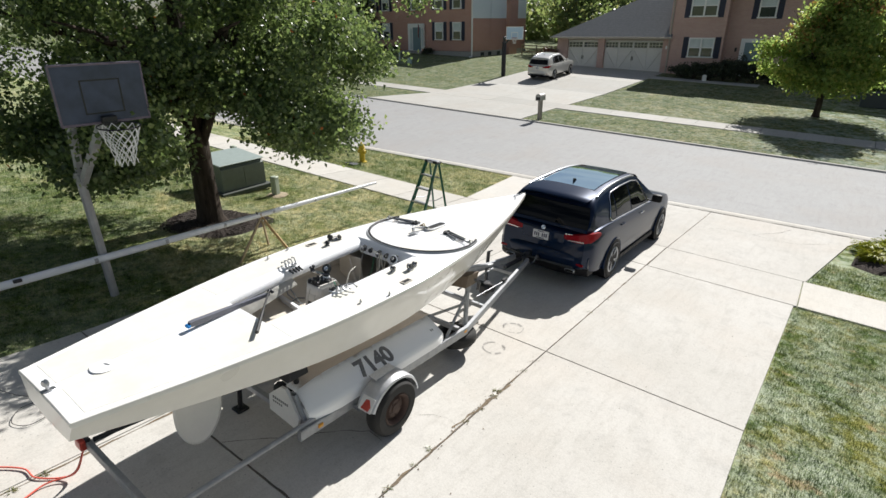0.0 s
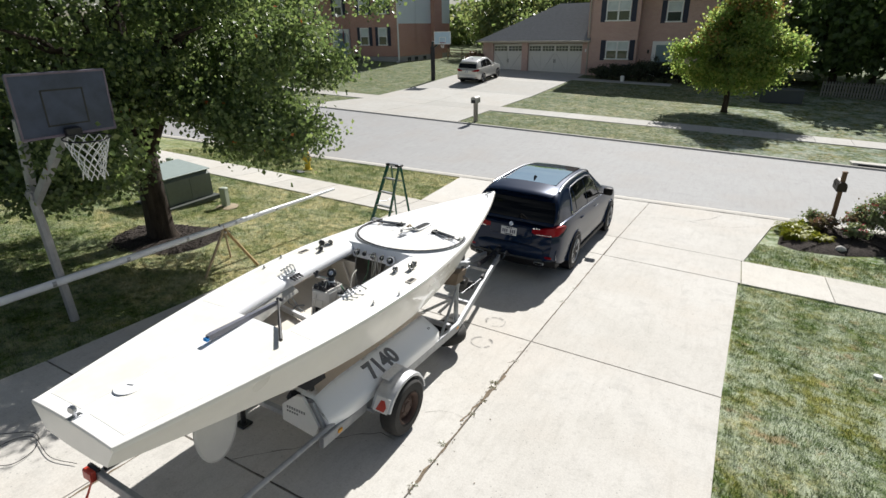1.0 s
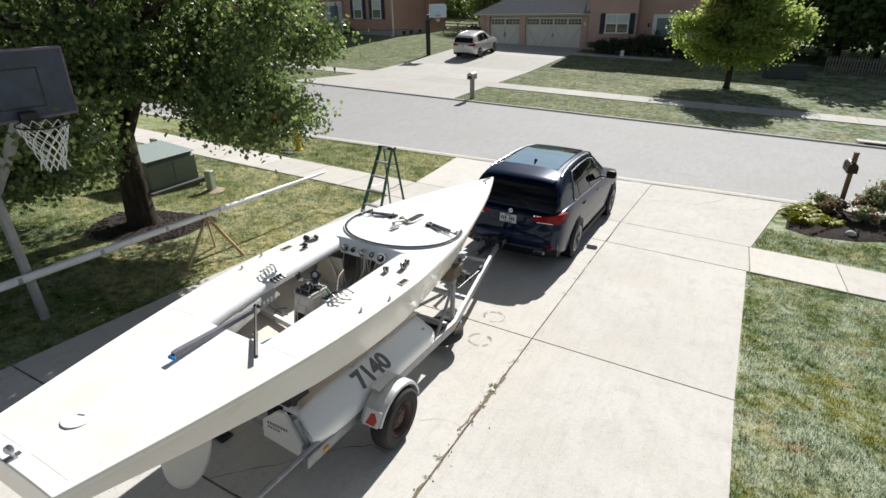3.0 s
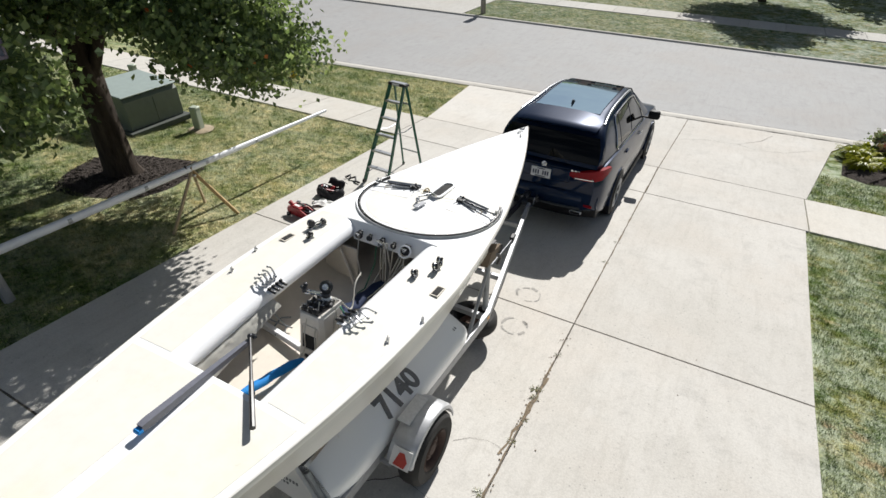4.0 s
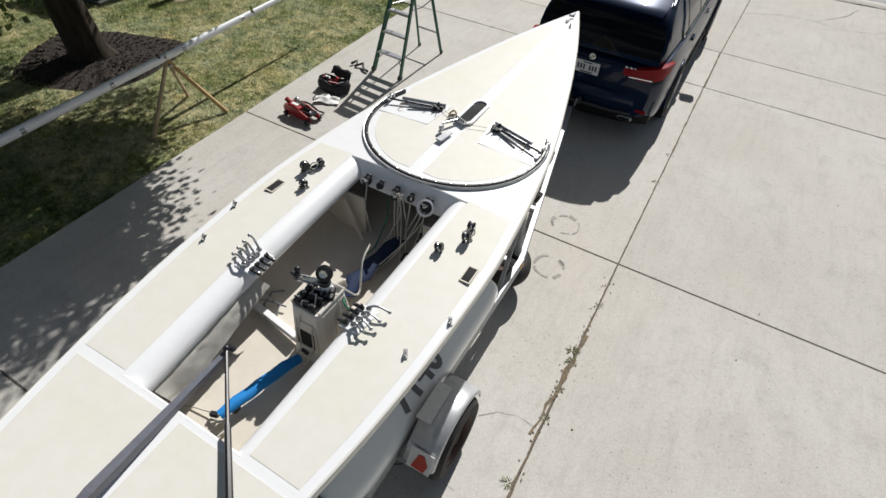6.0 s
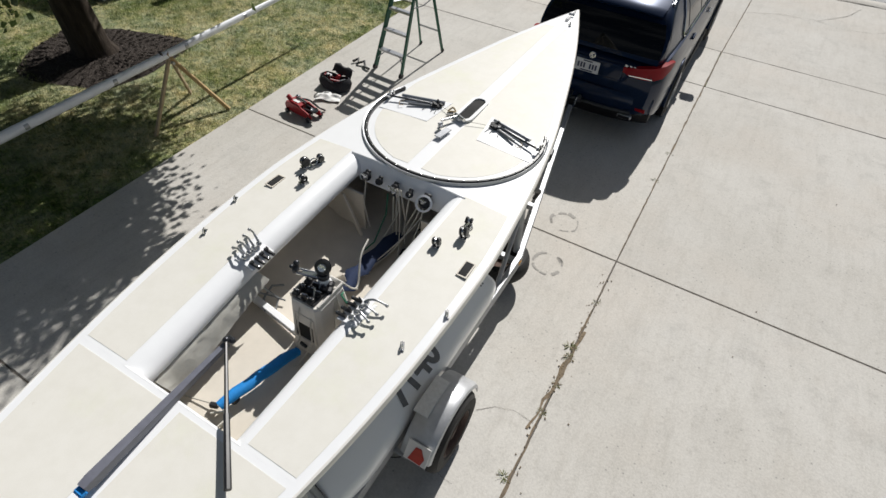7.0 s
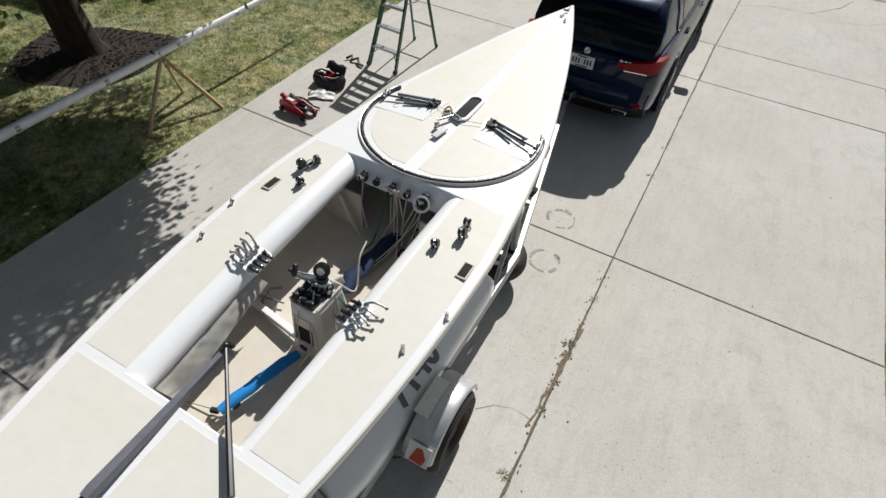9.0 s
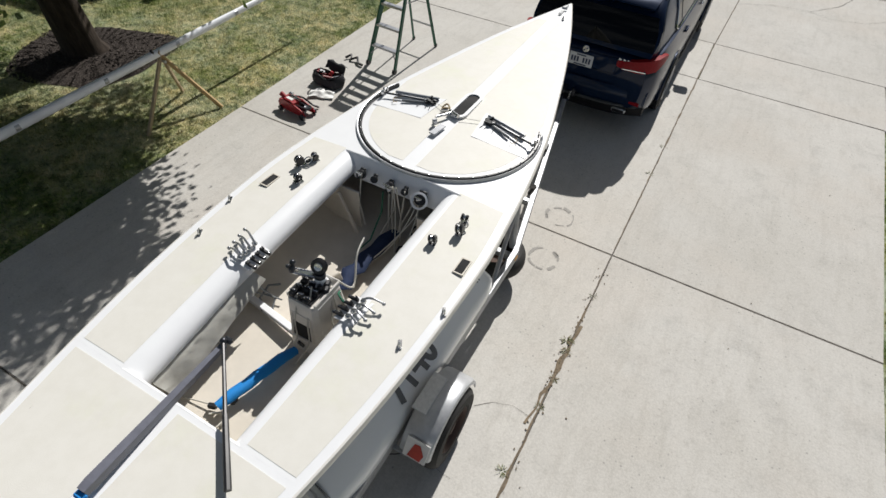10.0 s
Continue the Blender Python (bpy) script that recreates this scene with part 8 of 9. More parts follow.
def far_goal():
    g = thing("basketball_goal", up(-23.87, 40.57, 0, -0.02), "basketball goal with a dark padded pole and clear board", "basketball goal")
    bm = bmesh.new()
    box(bm, (0, 0, 1.35), (0.30, 0.30, 2.7), bevel=0.05)
    part("pole_pad", bm, PAD, g, soft=40)
    bm = bmesh.new()
    beam(bm, (0, 0, 2.5), (0.75, 0, 3.05), 0.12, 0.14)
    beam(bm, (0, 0, 2.9), (0.75, 0, 3.35), 0.10, 0.10)
    box(bm, (0, 0, 2.85), (0.16, 0.16, 0.5), bevel=0.02)
    part("arm", bm, BLACK, g)
    bm = bmesh.new()
    box(bm, (0.95, 0, 3.35), (0.04, 1.35, 0.95), (0, 0, -62), bevel=0.01)
    bd = part("backboard", bm, plain("pale_board", (0.45, 0.60, 0.75), 0.2, 0, 0.05), g, "pale blue clear backboard")
    bm = bmesh.new()
    t = pose(0.95, 0, 3.35, 0, 0, -62)
    for c, s in (((0, 0, 0.46), (0.06, 1.37, 0.05)), ((0, 0, -0.46), (0.06, 1.37, 0.05)), ((0, 0.66, 0), (0.06, 0.05, 0.95)), ((0, -0.66, 0), (0.06, 0.05, 0.95)), ((0, 0, 0.05), (0.06, 0.5, 0.04)), ((0, 0.25, -0.15), (0.06, 0.04, 0.4)), ((0, -0.25, -0.15), (0.06, 0.04, 0.4))):
        vs = box(bm, c, s)
        bmesh.ops.transform(bm, matrix=t, verts=vs)
    part("board_frame", bm, RAG, bd)
    bm = bmesh.new()
    spin(bm, [(0.23 + 0.02 * math.cos(a), 0.02 * math.sin(a)) for a in [2 * math.pi * k / 6 for k in range(7)]], 20, t @ pose(0.30, 0, -0.36))
    part("rim", bm, RED_PAINT, bd, soft=50)
    bm = bmesh.new()
    net(bm, tuple(t @ Vector((0.30, 0, -0.37))), 0.22, 0.12, 0.4, 8)
    part("net", bm, RAG, bd)


far_goal()

# ---- houses ----
def brick_mat(name, a, b_, mortar):
    mat, n, l, b = material(name, 0.9, 0, 0.2)
    tc = n.new("ShaderNodeTexCoord").outputs["Object"]
    sep = n.new("ShaderNodeSeparateXYZ")
    l.new(tc, sep.inputs[0])
    addn = n.new("ShaderNodeMath")
    l.new(sep.outputs[0], addn.inputs[0])
    l.new(sep.outputs[1], addn.inputs[1])
    comb = n.new("ShaderNodeCombineXYZ")
    l.new(addn.outputs[0], comb.inputs[0])
    l.new(sep.outputs[2], comb.inputs[1])
    t = n.new("ShaderNodeTexBrick")
    t.inputs["Scale"].default_value = 1.0
    t.inputs["Brick Width"].default_value, t.inputs["Row Height"].default_value, t.inputs["Mortar Size"].default_value = 0.21, 0.075, 0.006
    t.inputs["Color1"].default_value, t.inputs["Color2"].default_value, t.inputs["Mortar"].default_value = (*a, 1), (*b_, 1), (*mortar, 1)
    l.new(comb.outputs[0], t.inputs["Vector"])
    big = noise_of(n, l, 0.8, 4, 0.6, tc)
    l.new(blend(n, l, ramp_of(n, l, big, [(0.3, (0, 0, 0)), (0.75, (0.35, 0.35, 0.35))]), t.outputs[0], tuple(v * 0.7 for v in a)), b.inputs["Base Color"])
    relief(n, l, b, t.outputs[1], 0.4, 0.01)
    return mat


def shingle_mat():
    mat, n, l, b = material("roof_shingles", 0.95, 0, 0.15)
    tc = n.new("ShaderNodeTexCoord").outputs["Object"]
    f = noise_of(n, l, 5, 5, 0.7, tc, (1, 1, 3))
    g = noise_of(n, l, 60, 3, 0.6, tc)
    c = ramp_of(n, l, f, [(0.3, (0.23, 0.232, 0.24)), (0.7, (0.34, 0.34, 0.345))])
    l.new(blend(n, l, 0.35, c, ramp_of(n, l, g, [(0.3, (0.08, 0.08, 0.083)), (0.7, (0.26, 0.26, 0.26))])), b.inputs["Base Color"])
    w = n.new("ShaderNodeTexWave")
    w.wave_type, w.bands_direction = "BANDS", "Z"
    w.inputs["Scale"].default_value = 2.4
    l.new(tc, w.inputs["Vector"])
    relief(n, l, b, w.outputs[0], 0.25, 0.02)
    return mat


BRICK_B = brick_mat("rose_brick", (0.60, 0.40, 0.35), (0.53, 0.34, 0.30), (0.60, 0.52, 0.48))
BRICK_A = brick_mat("red_brick", (0.52, 0.29, 0.24), (0.45, 0.24, 0.20), (0.56, 0.46, 0.41))
SHINGLE = shingle_mat()
WINDOW = plain("window_glass", (0.05, 0.06, 0.065), 0.05, 0, 0.3, 2, spec=0.8)
# pane colour brightened to blue-white to stand for the reflected sky
PANE_SKY = plain("pane_sky_tint", (0.60, 0.66, 0.68), 0.25, 0, 0.15, 3)
FRAME = plain("white_frame", (0.80, 0.80, 0.80), 0.45, 0, 0.03)
NAVY_SHUTTER = plain("navy_shutter", (0.028, 0.034, 0.065), 0.55, 0, 0.1)
DOOR_GREY = plain("garage_door", (0.66, 0.64, 0.615), 0.5, 0, 0.05, 6)
SIDING = plain("pale_siding", (0.70, 0.76, 0.82), 0.55, 0, 0.04, 8)
FOUNDATION = concrete_mat("foundation", (0.36, 0.35, 0.34), (0.30, 0.29, 0.28), False)
SOFFIT = plain("tan_soffit", (0.42, 0.37, 0.32), 0.6, 0, 0.06)
TEAL_DOOR = plain("teal_door", (0.16, 0.24, 0.28), 0.4, 0, 0.06)


def window(house, x, z, w, h, y, shutters=0.38, sash=2, side=False):
    """A sash window with frame, panes and shutters on a wall facing -y."""
    t = 0.09
    win = new("window")
    win.parent = house
    for nm, c, s in (("window_frame", (x, y, z + h - t / 2), (w, 0.12, t)), ("window_sill", (x, y, z + t / 2), (w + 0.1, 0.16, t)), ("window_frame", (x - w / 2 + t / 2, y, z + h / 2), (t, 0.12, h - 2 * t)), ("window_frame", (x + w / 2 - t / 2, y, z + h / 2), (t, 0.12, h - 2 * t)), ("glazing_bar", (x, y, z + h / 2), (w - 2 * t, 0.10, 0.06))):
        bm = bmesh.new()
        box(bm, c, s)
        part(nm, bm, FRAME, win)
    for k in range(1, sash):
        bm = bmesh.new()
        box(bm, (x - w / 2 + w * k / sash, y - 0.003, z + h / 2), (t * 1.2, 0.12, h - 2 * t))
        part("mullion", bm, FRAME, win)
    bm = bmesh.new()
    box(bm, (x, y + 0.02, z + h * 0.74), (w - t, 0.03, h * 0.46))
    part("pane", bm, PANE_SKY, win)
    bm = bmesh.new()
    box(bm, (x, y + 0.02, z + h * 0.27), (w - t, 0.03, h * 0.46))
    part("pane", bm, WINDOW, win)
    if shutters:
        for sgn in (1, -1):
            bm = bmesh.new()
            cx = x + sgn * (w / 2 + shutters / 2 + 0.02)
            box(bm, (cx, y + 0.02, z + h / 2), (shutters, 0.05, h + 0.08), bevel=0.01)
            for k in range(9):
                box(bm, (cx, y - 0.01, z + 0.12 + (h - 0.2) * k / 8), (shutters - 0.1, 0.02, h * 0.06), (25, 0, 0))
            part("shutter", bm, NAVY_SHUTTER, win)


def wall_box(house, name, c, s, mat):
    bm = bmesh.new()
    box(bm, c, s)
    return part(name, bm, mat, house)


def roof_hip(house, x0, x1, y0, y1, z, rise, inset_l, inset_r, over=0.35):
    bm = bmesh.new()
    x0, x1, y0, y1 = x0 - over, x1 + over, y0 - over, y1 + over
    ym = (y0 + y1) / 2
    v = [bm.verts.new(p) for p in ((x0, y0, z), (x1, y0, z), (x1, y1, z), (x0, y1, z), (x0 + inset_l, ym, z + rise), (x1 - inset_r, ym, z + rise))]
    for f in ((0, 1, 5, 4), (1, 2, 5), (2, 3, 4, 5), (3, 0, 4), (3, 2, 1, 0)):
        bm.faces.new([v[i] for i in f])
    return part("roof", bm, SHINGLE, house)


def house_b():
    h = thing("house", up(-13.17, 48.88, 0, -0.05), "rose brick two-storey house with a grey-roofed two-door garage wing", "house")
    # garage wing, x from -8.4 to 0
    W0 = -8.55
    wall_box(h, "garage_wall", (W0 + 0.25, 3.5, 1.2), (0.5, 7.0, 2.45), BRICK_B)
    wall_box(h, "garage_pier", (-4.92, 0.15, 1.2), (0.50, 0.3, 2.45), BRICK_B)
    wall_box(h, "garage_pier", (-0.06, 0.15, 1.2), (0.55, 0.3, 2.45), BRICK_B)
    wall_box(h, "garage_pier", (-7.88, 0.15, 1.2), (0.42, 0.3, 2.45), BRICK_B)
    wall_box(h, "garage_lintel", (-4.2, 0.15, 2.34), (8.3, 0.28, 0.20), SOFFIT)
    wall_box(h, "garage_back", (-4.2, 7.0, 1.2), (8.5, 0.3, 2.45), BRICK_B)
    for x0, x1 in ((-7.67, -5.17), (-4.67, -0.33)):
        w = x1 - x0
        bm = bmesh.new()
        box(bm, ((x0 + x1) / 2, 0.24, 1.10), (w, 0.06, 2.20))
        door = part("garage_door", bm, DOOR_GREY, h, "pale grey carriage-style garage door")
        n = max(2, round(w / 1.2))
        for k in range(n):
            cx = x0 + w * (k + 0.5) / n
            pw = w / n
            bm = bmesh.new()
            box(bm, (cx, 0.20, 0.86), (pw - 0.10, 0.03, 1.45), bevel=0.008)
            part("door_panel", bm, DOOR_GREY, door)
            bm = bmesh.new()
            sgn = 1 if k % 2 else -1
            for a, b2 in (((cx - sgn * pw * 0.40, 0.18, 0.18), (cx + sgn * pw * 0.40, 0.18, 1.50)), ):
                beam(bm, a, b2, 0.10, 0.02)
            box(bm, (cx, 0.18, 1.57), (pw - 0.06, 0.03, 0.10))
            box(bm, (cx, 0.18, 0.12), (pw - 0.06, 0.03, 0.10))
            part("door_batten", bm, DOOR_GREY, door)
            bm = bmesh.new()
            box(bm, (cx, 0.19, 1.88), (pw - 0.16, 0.03, 0.36))
            light = part("door_light", bm, WINDOW, door)
            bm = bmesh.new()
            for j in (-1, 0, 1):
                box(bm, (cx + j * pw * 0.22, 0.175, 1.88), (0.03, 0.03, 0.36))
            box(bm, (cx, 0.175, 1.88), (pw - 0.16, 0.03, 0.03))
            part("light_grille", bm, DOOR_GREY, light)
        bm = bmesh.new()
        box(bm, ((x0 + x1) / 2 - 0.05, 0.16, 0.95), (0.03, 0.05, 0.28), bevel=0.01)
        box(bm, ((x0 + x1) / 2 + 0.05, 0.16, 0.95), (0.03, 0.05, 0.28), bevel=0.01)
        part("door_pull", bm, BLACK, door)
    # garage roof: long slope up to the right
    bm = bmesh.new()
    z = 2.42
    v = [bm.verts.new(p) for p in ((W0 - 0.5, -0.45, z), (0.25, -0.45, z), (0.25, 7.6, z), (W0 - 0.5, 7.6, z), (W0 + 5.2, 3.6, z + 2.75), (0.25, 3.6, z + 2.75))]
    for f in ((0, 1, 5, 4), (1, 2, 5), (2, 3, 4, 5), (3, 0, 4), (3, 2, 1, 0)):
        bm.faces.new([v[i] for i in f])
    part("garage_roof", bm, SHINGLE, h, "grey shingled hip roof")
    wall_box(h, "gutter", (-4.2, -0.48, 2.40), (9.1, 0.10, 0.12), SOFFIT)
    # main block
    wall_box(h, "bay_wall", (1.8, 4.4, 2.65), (3.6, 9.0, 5.4), BRICK_B)
    wall_box(h, "main_wall", (8.1, 4.9, 2.65), (9.2, 8.2, 5.4), BRICK_B)
    roof_hip(h, 0.0, 12.7, 0.2, 9.0, 5.4, 2.6, 4.0, 4.0)
    wall_box(h, "soffit", (1.8, -0.22, 5.36), (4.0, 0.35, 0.12), SOFFIT)
    wall_box(h, "soffit", (8.1, 0.62, 5.36), (9.4, 0.35, 0.12), SOFFIT)
    window(h, 2.25, 1.12, 1.66, 1.30, -0.13, 0.36)
    window(h, 2.1, 3.72, 1.72, 1.40, -0.13, 0.36)
    window(h, 5.75, 3.58, 1.05, 1.40, 0.77, 0.34, 1)
    window(h, 9.4, 3.58, 1.05, 1.40, 0.77, 0.34, 1)
    window(h, 9.4, 1.05, 1.66, 1.30, 0.77, 0.36)
    bm = bmesh.new()
    box(bm, (5.3, 0.74, 1.15), (1.5, 0.12, 2.4))
    d = part("door_surround", bm, FRAME, h)
    bm = bmesh.new()
    box(bm, (5.3, 0.68, 1.05), (0.95, 0.06, 2.1), bevel=0.01)
    part("front_door", bm, TEAL_DOOR, d)
    wall_box(h, "downspout", (0.12, -0.16, 2.6), (0.09, 0.09, 5.2), SOFFIT)
    wall_box(h, "wall_lamp", (-0.05, -0.04, 1.75), (0.12, 0.12, 0.22), FRAME)
    wall_box(h, "wall_lamp", (4.3, 0.72, 1.65), (0.12, 0.14, 0.25), BLACK)
    return h


house_b().scale = (1.16, 1.16, 1.16)


def house_a():
    h = thing("house", up(-33.35, 49.96, 0, -0.15), "red brick two-storey house with navy shutters and pale side siding", "house")
    # right section projects; left section steps back
    wall_box(h, "front_wall", (-2.7, 1.5, 3.25), (5.4, 3.0, 5.3), BRICK_A)
    wall_box(h, "left_wall", (-10.0, 5.4, 3.2), (9.4, 9.4, 5.4), BRICK_A)
    wall_box(h, "side_wall", (-2.75, 6.4, 2.0), (5.5, 6.9, 2.9), BRICK_A)
    wall_box(h, "side_siding", (-2.75, 6.4, 4.65), (5.52, 6.9, 2.5), SIDING)
    for k in range(16):
        wall_box(h, "siding_board", (0.005, 4.6, 3.48 + 0.15 * k), (0.03, 3.1, 0.13), SIDING)
    wall_box(h, "side_corner", (-0.02, 1.5, 4.65), (0.06, 3.0, 2.5), SIDING)
    wall_box(h, "foundation", (-2.7, 5.0, 0.2), (5.44, 10.04, 0.75), FOUNDATION)
    wall_box(h, "foundation", (-10.0, 5.4, 0.2), (9.5, 9.5, 0.6), FOUNDATION)
    wall_box(h, "chimney", (0.15, 6.6, 3.6), (0.6, 1.5, 7.6), BRICK_A)
    for y in (1.6, 2.9, 4.5):
        wall_box(h, "vent", (0.03, y, 0.30), (0.05, 0.55, 0.34), WINDOW)
    roof_hip(h, -14.7, 0.0, 0.2, 10.0, 5.95, 3.0, 4.5, 4.5)
    for x in (-3.78, -1.72):
        window(h, x, 1.55, 0.98, 1.55, -0.04, 0.34, 1)
        window(h, x, 4.20, 0.98, 1.55, -0.04, 0.34, 1)
    for x in (-7.25, -11.1, -12.9):
        window(h, x, 4.20, 0.98, 1.55, 0.67, 0.34, 1)
    for x in (-11.1, -12.9):
        window(h, x, 1.55, 0.98, 1.55, 0.67, 0.34, 1)
    bm = bmesh.new()
    box(bm, (-7.1, 0.62, 1.75), (2.1, 0.14, 2.55))
    d = part("door_surround", bm, FRAME, h, "white door surround")
    bm = bmesh.new()
    box(bm, (-7.0, 0.54, 1.62), (0.98, 0.06, 2.1), bevel=0.01)
    part("front_door", bm, TEAL_DOOR, d)
    for x in (-7.72, -6.3):
        bm = bmesh.new()
        box(bm, (x, 0.54, 1.62), (0.26, 0.04, 1.9))
        part("sidelight", bm, PANE_SKY, d)
    wall_box(h, "porch", (-7.4, 0.1, 0.32), (3.4, 1.3, 0.42), FOUNDATION)
    wall_box(h, "porch_step", (-7.4, -0.75, 0.20), (2.6, 0.5, 0.22), FOUNDATION)
    wall_box(h, "downspout", (-0.04, -0.06, 2.9), (0.10, 0.10, 5.8), FRAME)
    wall_box(h, "downspout", (-0.04, -0.25, 0.15), (0.10, 0.4, 0.10), FRAME)
    wall_box(h, "wall_lamp", (-5.75, 0.62, 2.2), (0.12, 0.14, 0.28), BLACK)
    bm = bmesh.new()
    rod(bm, (-6.1, 0.5, 2.6), (-6.25, -0.2, 3.0), 0.02)
    fl = part("flag_pole", bm, FRAME, h)
    bm = bmesh.new()
    rows = [[(-6.25 - 0.03 * j + 0.03 * math.sin(i), -0.2 + 0.1 * j, 3.0 - 0.05 * j - 0.17 * i) for j in range(4)] for i in range(8)]
    loft(bm, rows, closed=False)
    part("flag", bm, plain("faded_flag", (0.35, 0.16, 0.18), 0.8, 0, 0.4, 12), fl)
    for x, c in ((-5.6, 0.16), (-8.6, 0.14)):
        bm = bmesh.new()
        ball(bm, (x, -0.2, 0.53 + c * 0.8), c, 12, 8, (1, 1, 0.8))
        part("pumpkin", bm, plain("pumpkin_orange", (0.65, 0.18, 0.02), 0.5), h, soft=60)
    return h


house_a().scale = (1.16, 1.16, 1.16)

for k, (x, y, rx, rz, mt) in enumerate(((-10.6, 43.9, 1.0, 0.55, SHRUB), (-9.7, 43.8, 1.0, 0.6, SHRUB), (-8.7, 43.8, 1.0, 0.65, SHRUB), (-7.7, 43.8, 1.0, 0.8, SHRUB), (-5.8, 44.0, 1.0, 0.9, SHRUB), (-3.8, 44.2, 1.1, 0.85, SHRUB), (-6.8, 43.9, 1.1, 1.0, SHRUB), (-4.9, 44.2, 1.1, 0.85, SHRUB), (-2.7, 44.2, 1.2, 0.85, SHRUB), (1.0, 43.5, 1.3, 0.85, SHRUB))):
    x, y = x * 1.072, y * 1.075
    bush(up(x, y, 0, -0.03), "shrub", "dark clipped shrub against the brick house", (rx, 0.8, rz), 2200, 0.12, mt, 80 + k, group="shrubs along the house")
bush(up(-23.8, 48.6, 0, -0.03), "burgundy_shrub", "rounded burgundy-leaved shrub beside the garage", (1.0, 0.9, 0.85), 2600, 0.12, BURGUNDY, 95)
for k, x in enumerate((-39.5, -37.8, -33.5)):
    bush(up(x * 1.155, 49.0, 0, -0.03), "shrub", "low dark shrub by the porch steps", (0.8, 0.6, 0.35), 900, 0.12, SHRUB, 97 + k, group="shrubs by the porch")
bush(up(10.2, 45.4, 0, -0.03), "evergreen", "dark rounded evergreen beside the picket fence", (1.2, 1.1, 1.0), 4000, 0.13, SHADED_WOOD, 101)

# picket fence and dark shed box at the edge of the woods
WHITE_OLD = plain("old_white_fence", (0.17, 0.165, 0.15), 0.7, 0, 0.15)
fence = thing("picket_fence", Matrix.Identity(4), "weathered pale picket fence at the edge of the woods", "fence")
for k in range(28):
    x = 4.2 + 0.17 * k
    bm = bmesh.new()
    slab(bm, [(-0.05, 0), (0.05, 0), (0.05, 0.95), (0, 1.05), (-0.05, 0.95)], -0.012, 0.012)
    part("picket", bm, WHITE_OLD, fence, m=up(x, 45.33) @ pose(0, 0, 0, 90, 0, 0))
for z in (0.3, 0.8):
    bm = bmesh.new()
    beam(bm, up(4.2, 45.38) @ Vector((0, 0, z)), up(8.87, 45.38) @ Vector((0, 0, z)), 0.03, 0.08)
    part("fence_rail", bm, WHITE_OLD, fence)
shed = thing("garden_box", up(1.72, 42.05, 0, -0.03), "low dark blue-grey garden storage box on the lawn", "storage box")
bm = bmesh.new()
box(bm, (0, 0, 0.40), (2.4, 1.0, 0.80), bevel=0.02)
part("box_body", bm, plain("slate_box", (0.06, 0.07, 0.09), 0.6, 0, 0.1), shed)
bm = bmesh.new()
box(bm, (0, 0, 0.83), (2.5, 1.1, 0.07), bevel=0.02)
part("box_lid", bm, plain("slate_lid", (0.10, 0.11, 0.12), 0.6, 0, 0.1), shed)
rail = thing("rail_fence", Matrix.Identity(4), "dark split-rail fence beside the brick house", "fence")
for k in range(6):
    bm = bmesh.new()
    box(bm, (0, 0, 0.55), (0.12, 0.12, 1.15), bevel=0.01)
    part("fence_post", bm, TIMBER_GREY, rail, m=up(-31.6 + 1.85 * k, 57.5))
for z in (0.35, 0.7, 1.0):
    bm = bmesh.new()
    beam(bm, up(-31.6, 57.5) @ Vector((0, 0, z)), up(-22.35, 57.5) @ Vector((0, 0, z)), 0.05, 0.10)
    part("fence_rail", bm, TIMBER_GREY, rail)
# yard markers near the far walk
YARD = plain("pale_green_box", (0.38, 0.48, 0.46), 0.6, 0, 0.08)
bm = bmesh.new()
box(bm, (0, 0, 0.45), (0.14, 0.14, 0.95), bevel=0.02)
solo("utility_post", bm, YARD, up(-37.8, 43.3, 0, -0.03), "thin pale green utility post on the lawn", "utility post")
bm = bmesh.new()
box(bm, (0, 0, 0.25), (0.42, 0.35, 0.52), bevel=0.05)
box(bm, (0.1, -0.05, 0.56), (0.16, 0.2, 0.14), bevel=0.03)
solo("utility_box", bm, YARD, up(-35.7, 42.4, 10, -0.03), "small pale green utility box on the lawn", "utility box")
bm = bmesh.new()
box(bm, (0, 0, 0.22), (0.3, 0.25, 0.5), bevel=0.06)
solo("lawn_ornament", bm, RAG, up(-9.4, 46.3, 0, -0.03), "small white lawn ornament before the shrubs", "ornament")

# ---- pieces of the pavements ----
def piece(name, parent, poly, top=0.0, thick=0.1, mat=None, bev=0.008):
    bm = bmesh.new()
    c = Vector((sum(p[0] for p in poly) / len(poly), sum(p[1] for p in poly) / len(poly)))
    def ins(d):
        return [Vector(p) + (c - Vector(p)).normalized() * d for p in map(Vector, poly)]
    rings = [[(p.x, p.y, land(p.x, p.y) + top - thick) for p in ins(0.006)],
             [(p.x, p.y, land(p.x, p.y) + top - 0.02) for p in ins(0.006)],
             [(p.x, p.y, land(p.x, p.y) + top) for p in ins(0.006 + bev)]]
    loft(bm, rings)
    return part(name, bm, mat or CONCRETE, parent)


def long_joint(y):
    """The drive's long joint leans a little towards the flower bed."""
    return lerp([(2.3, -2.65), (6.25, -2.65), (10.85, -2.62), (12.4, -2.60), (16.62, -2.48)], y)


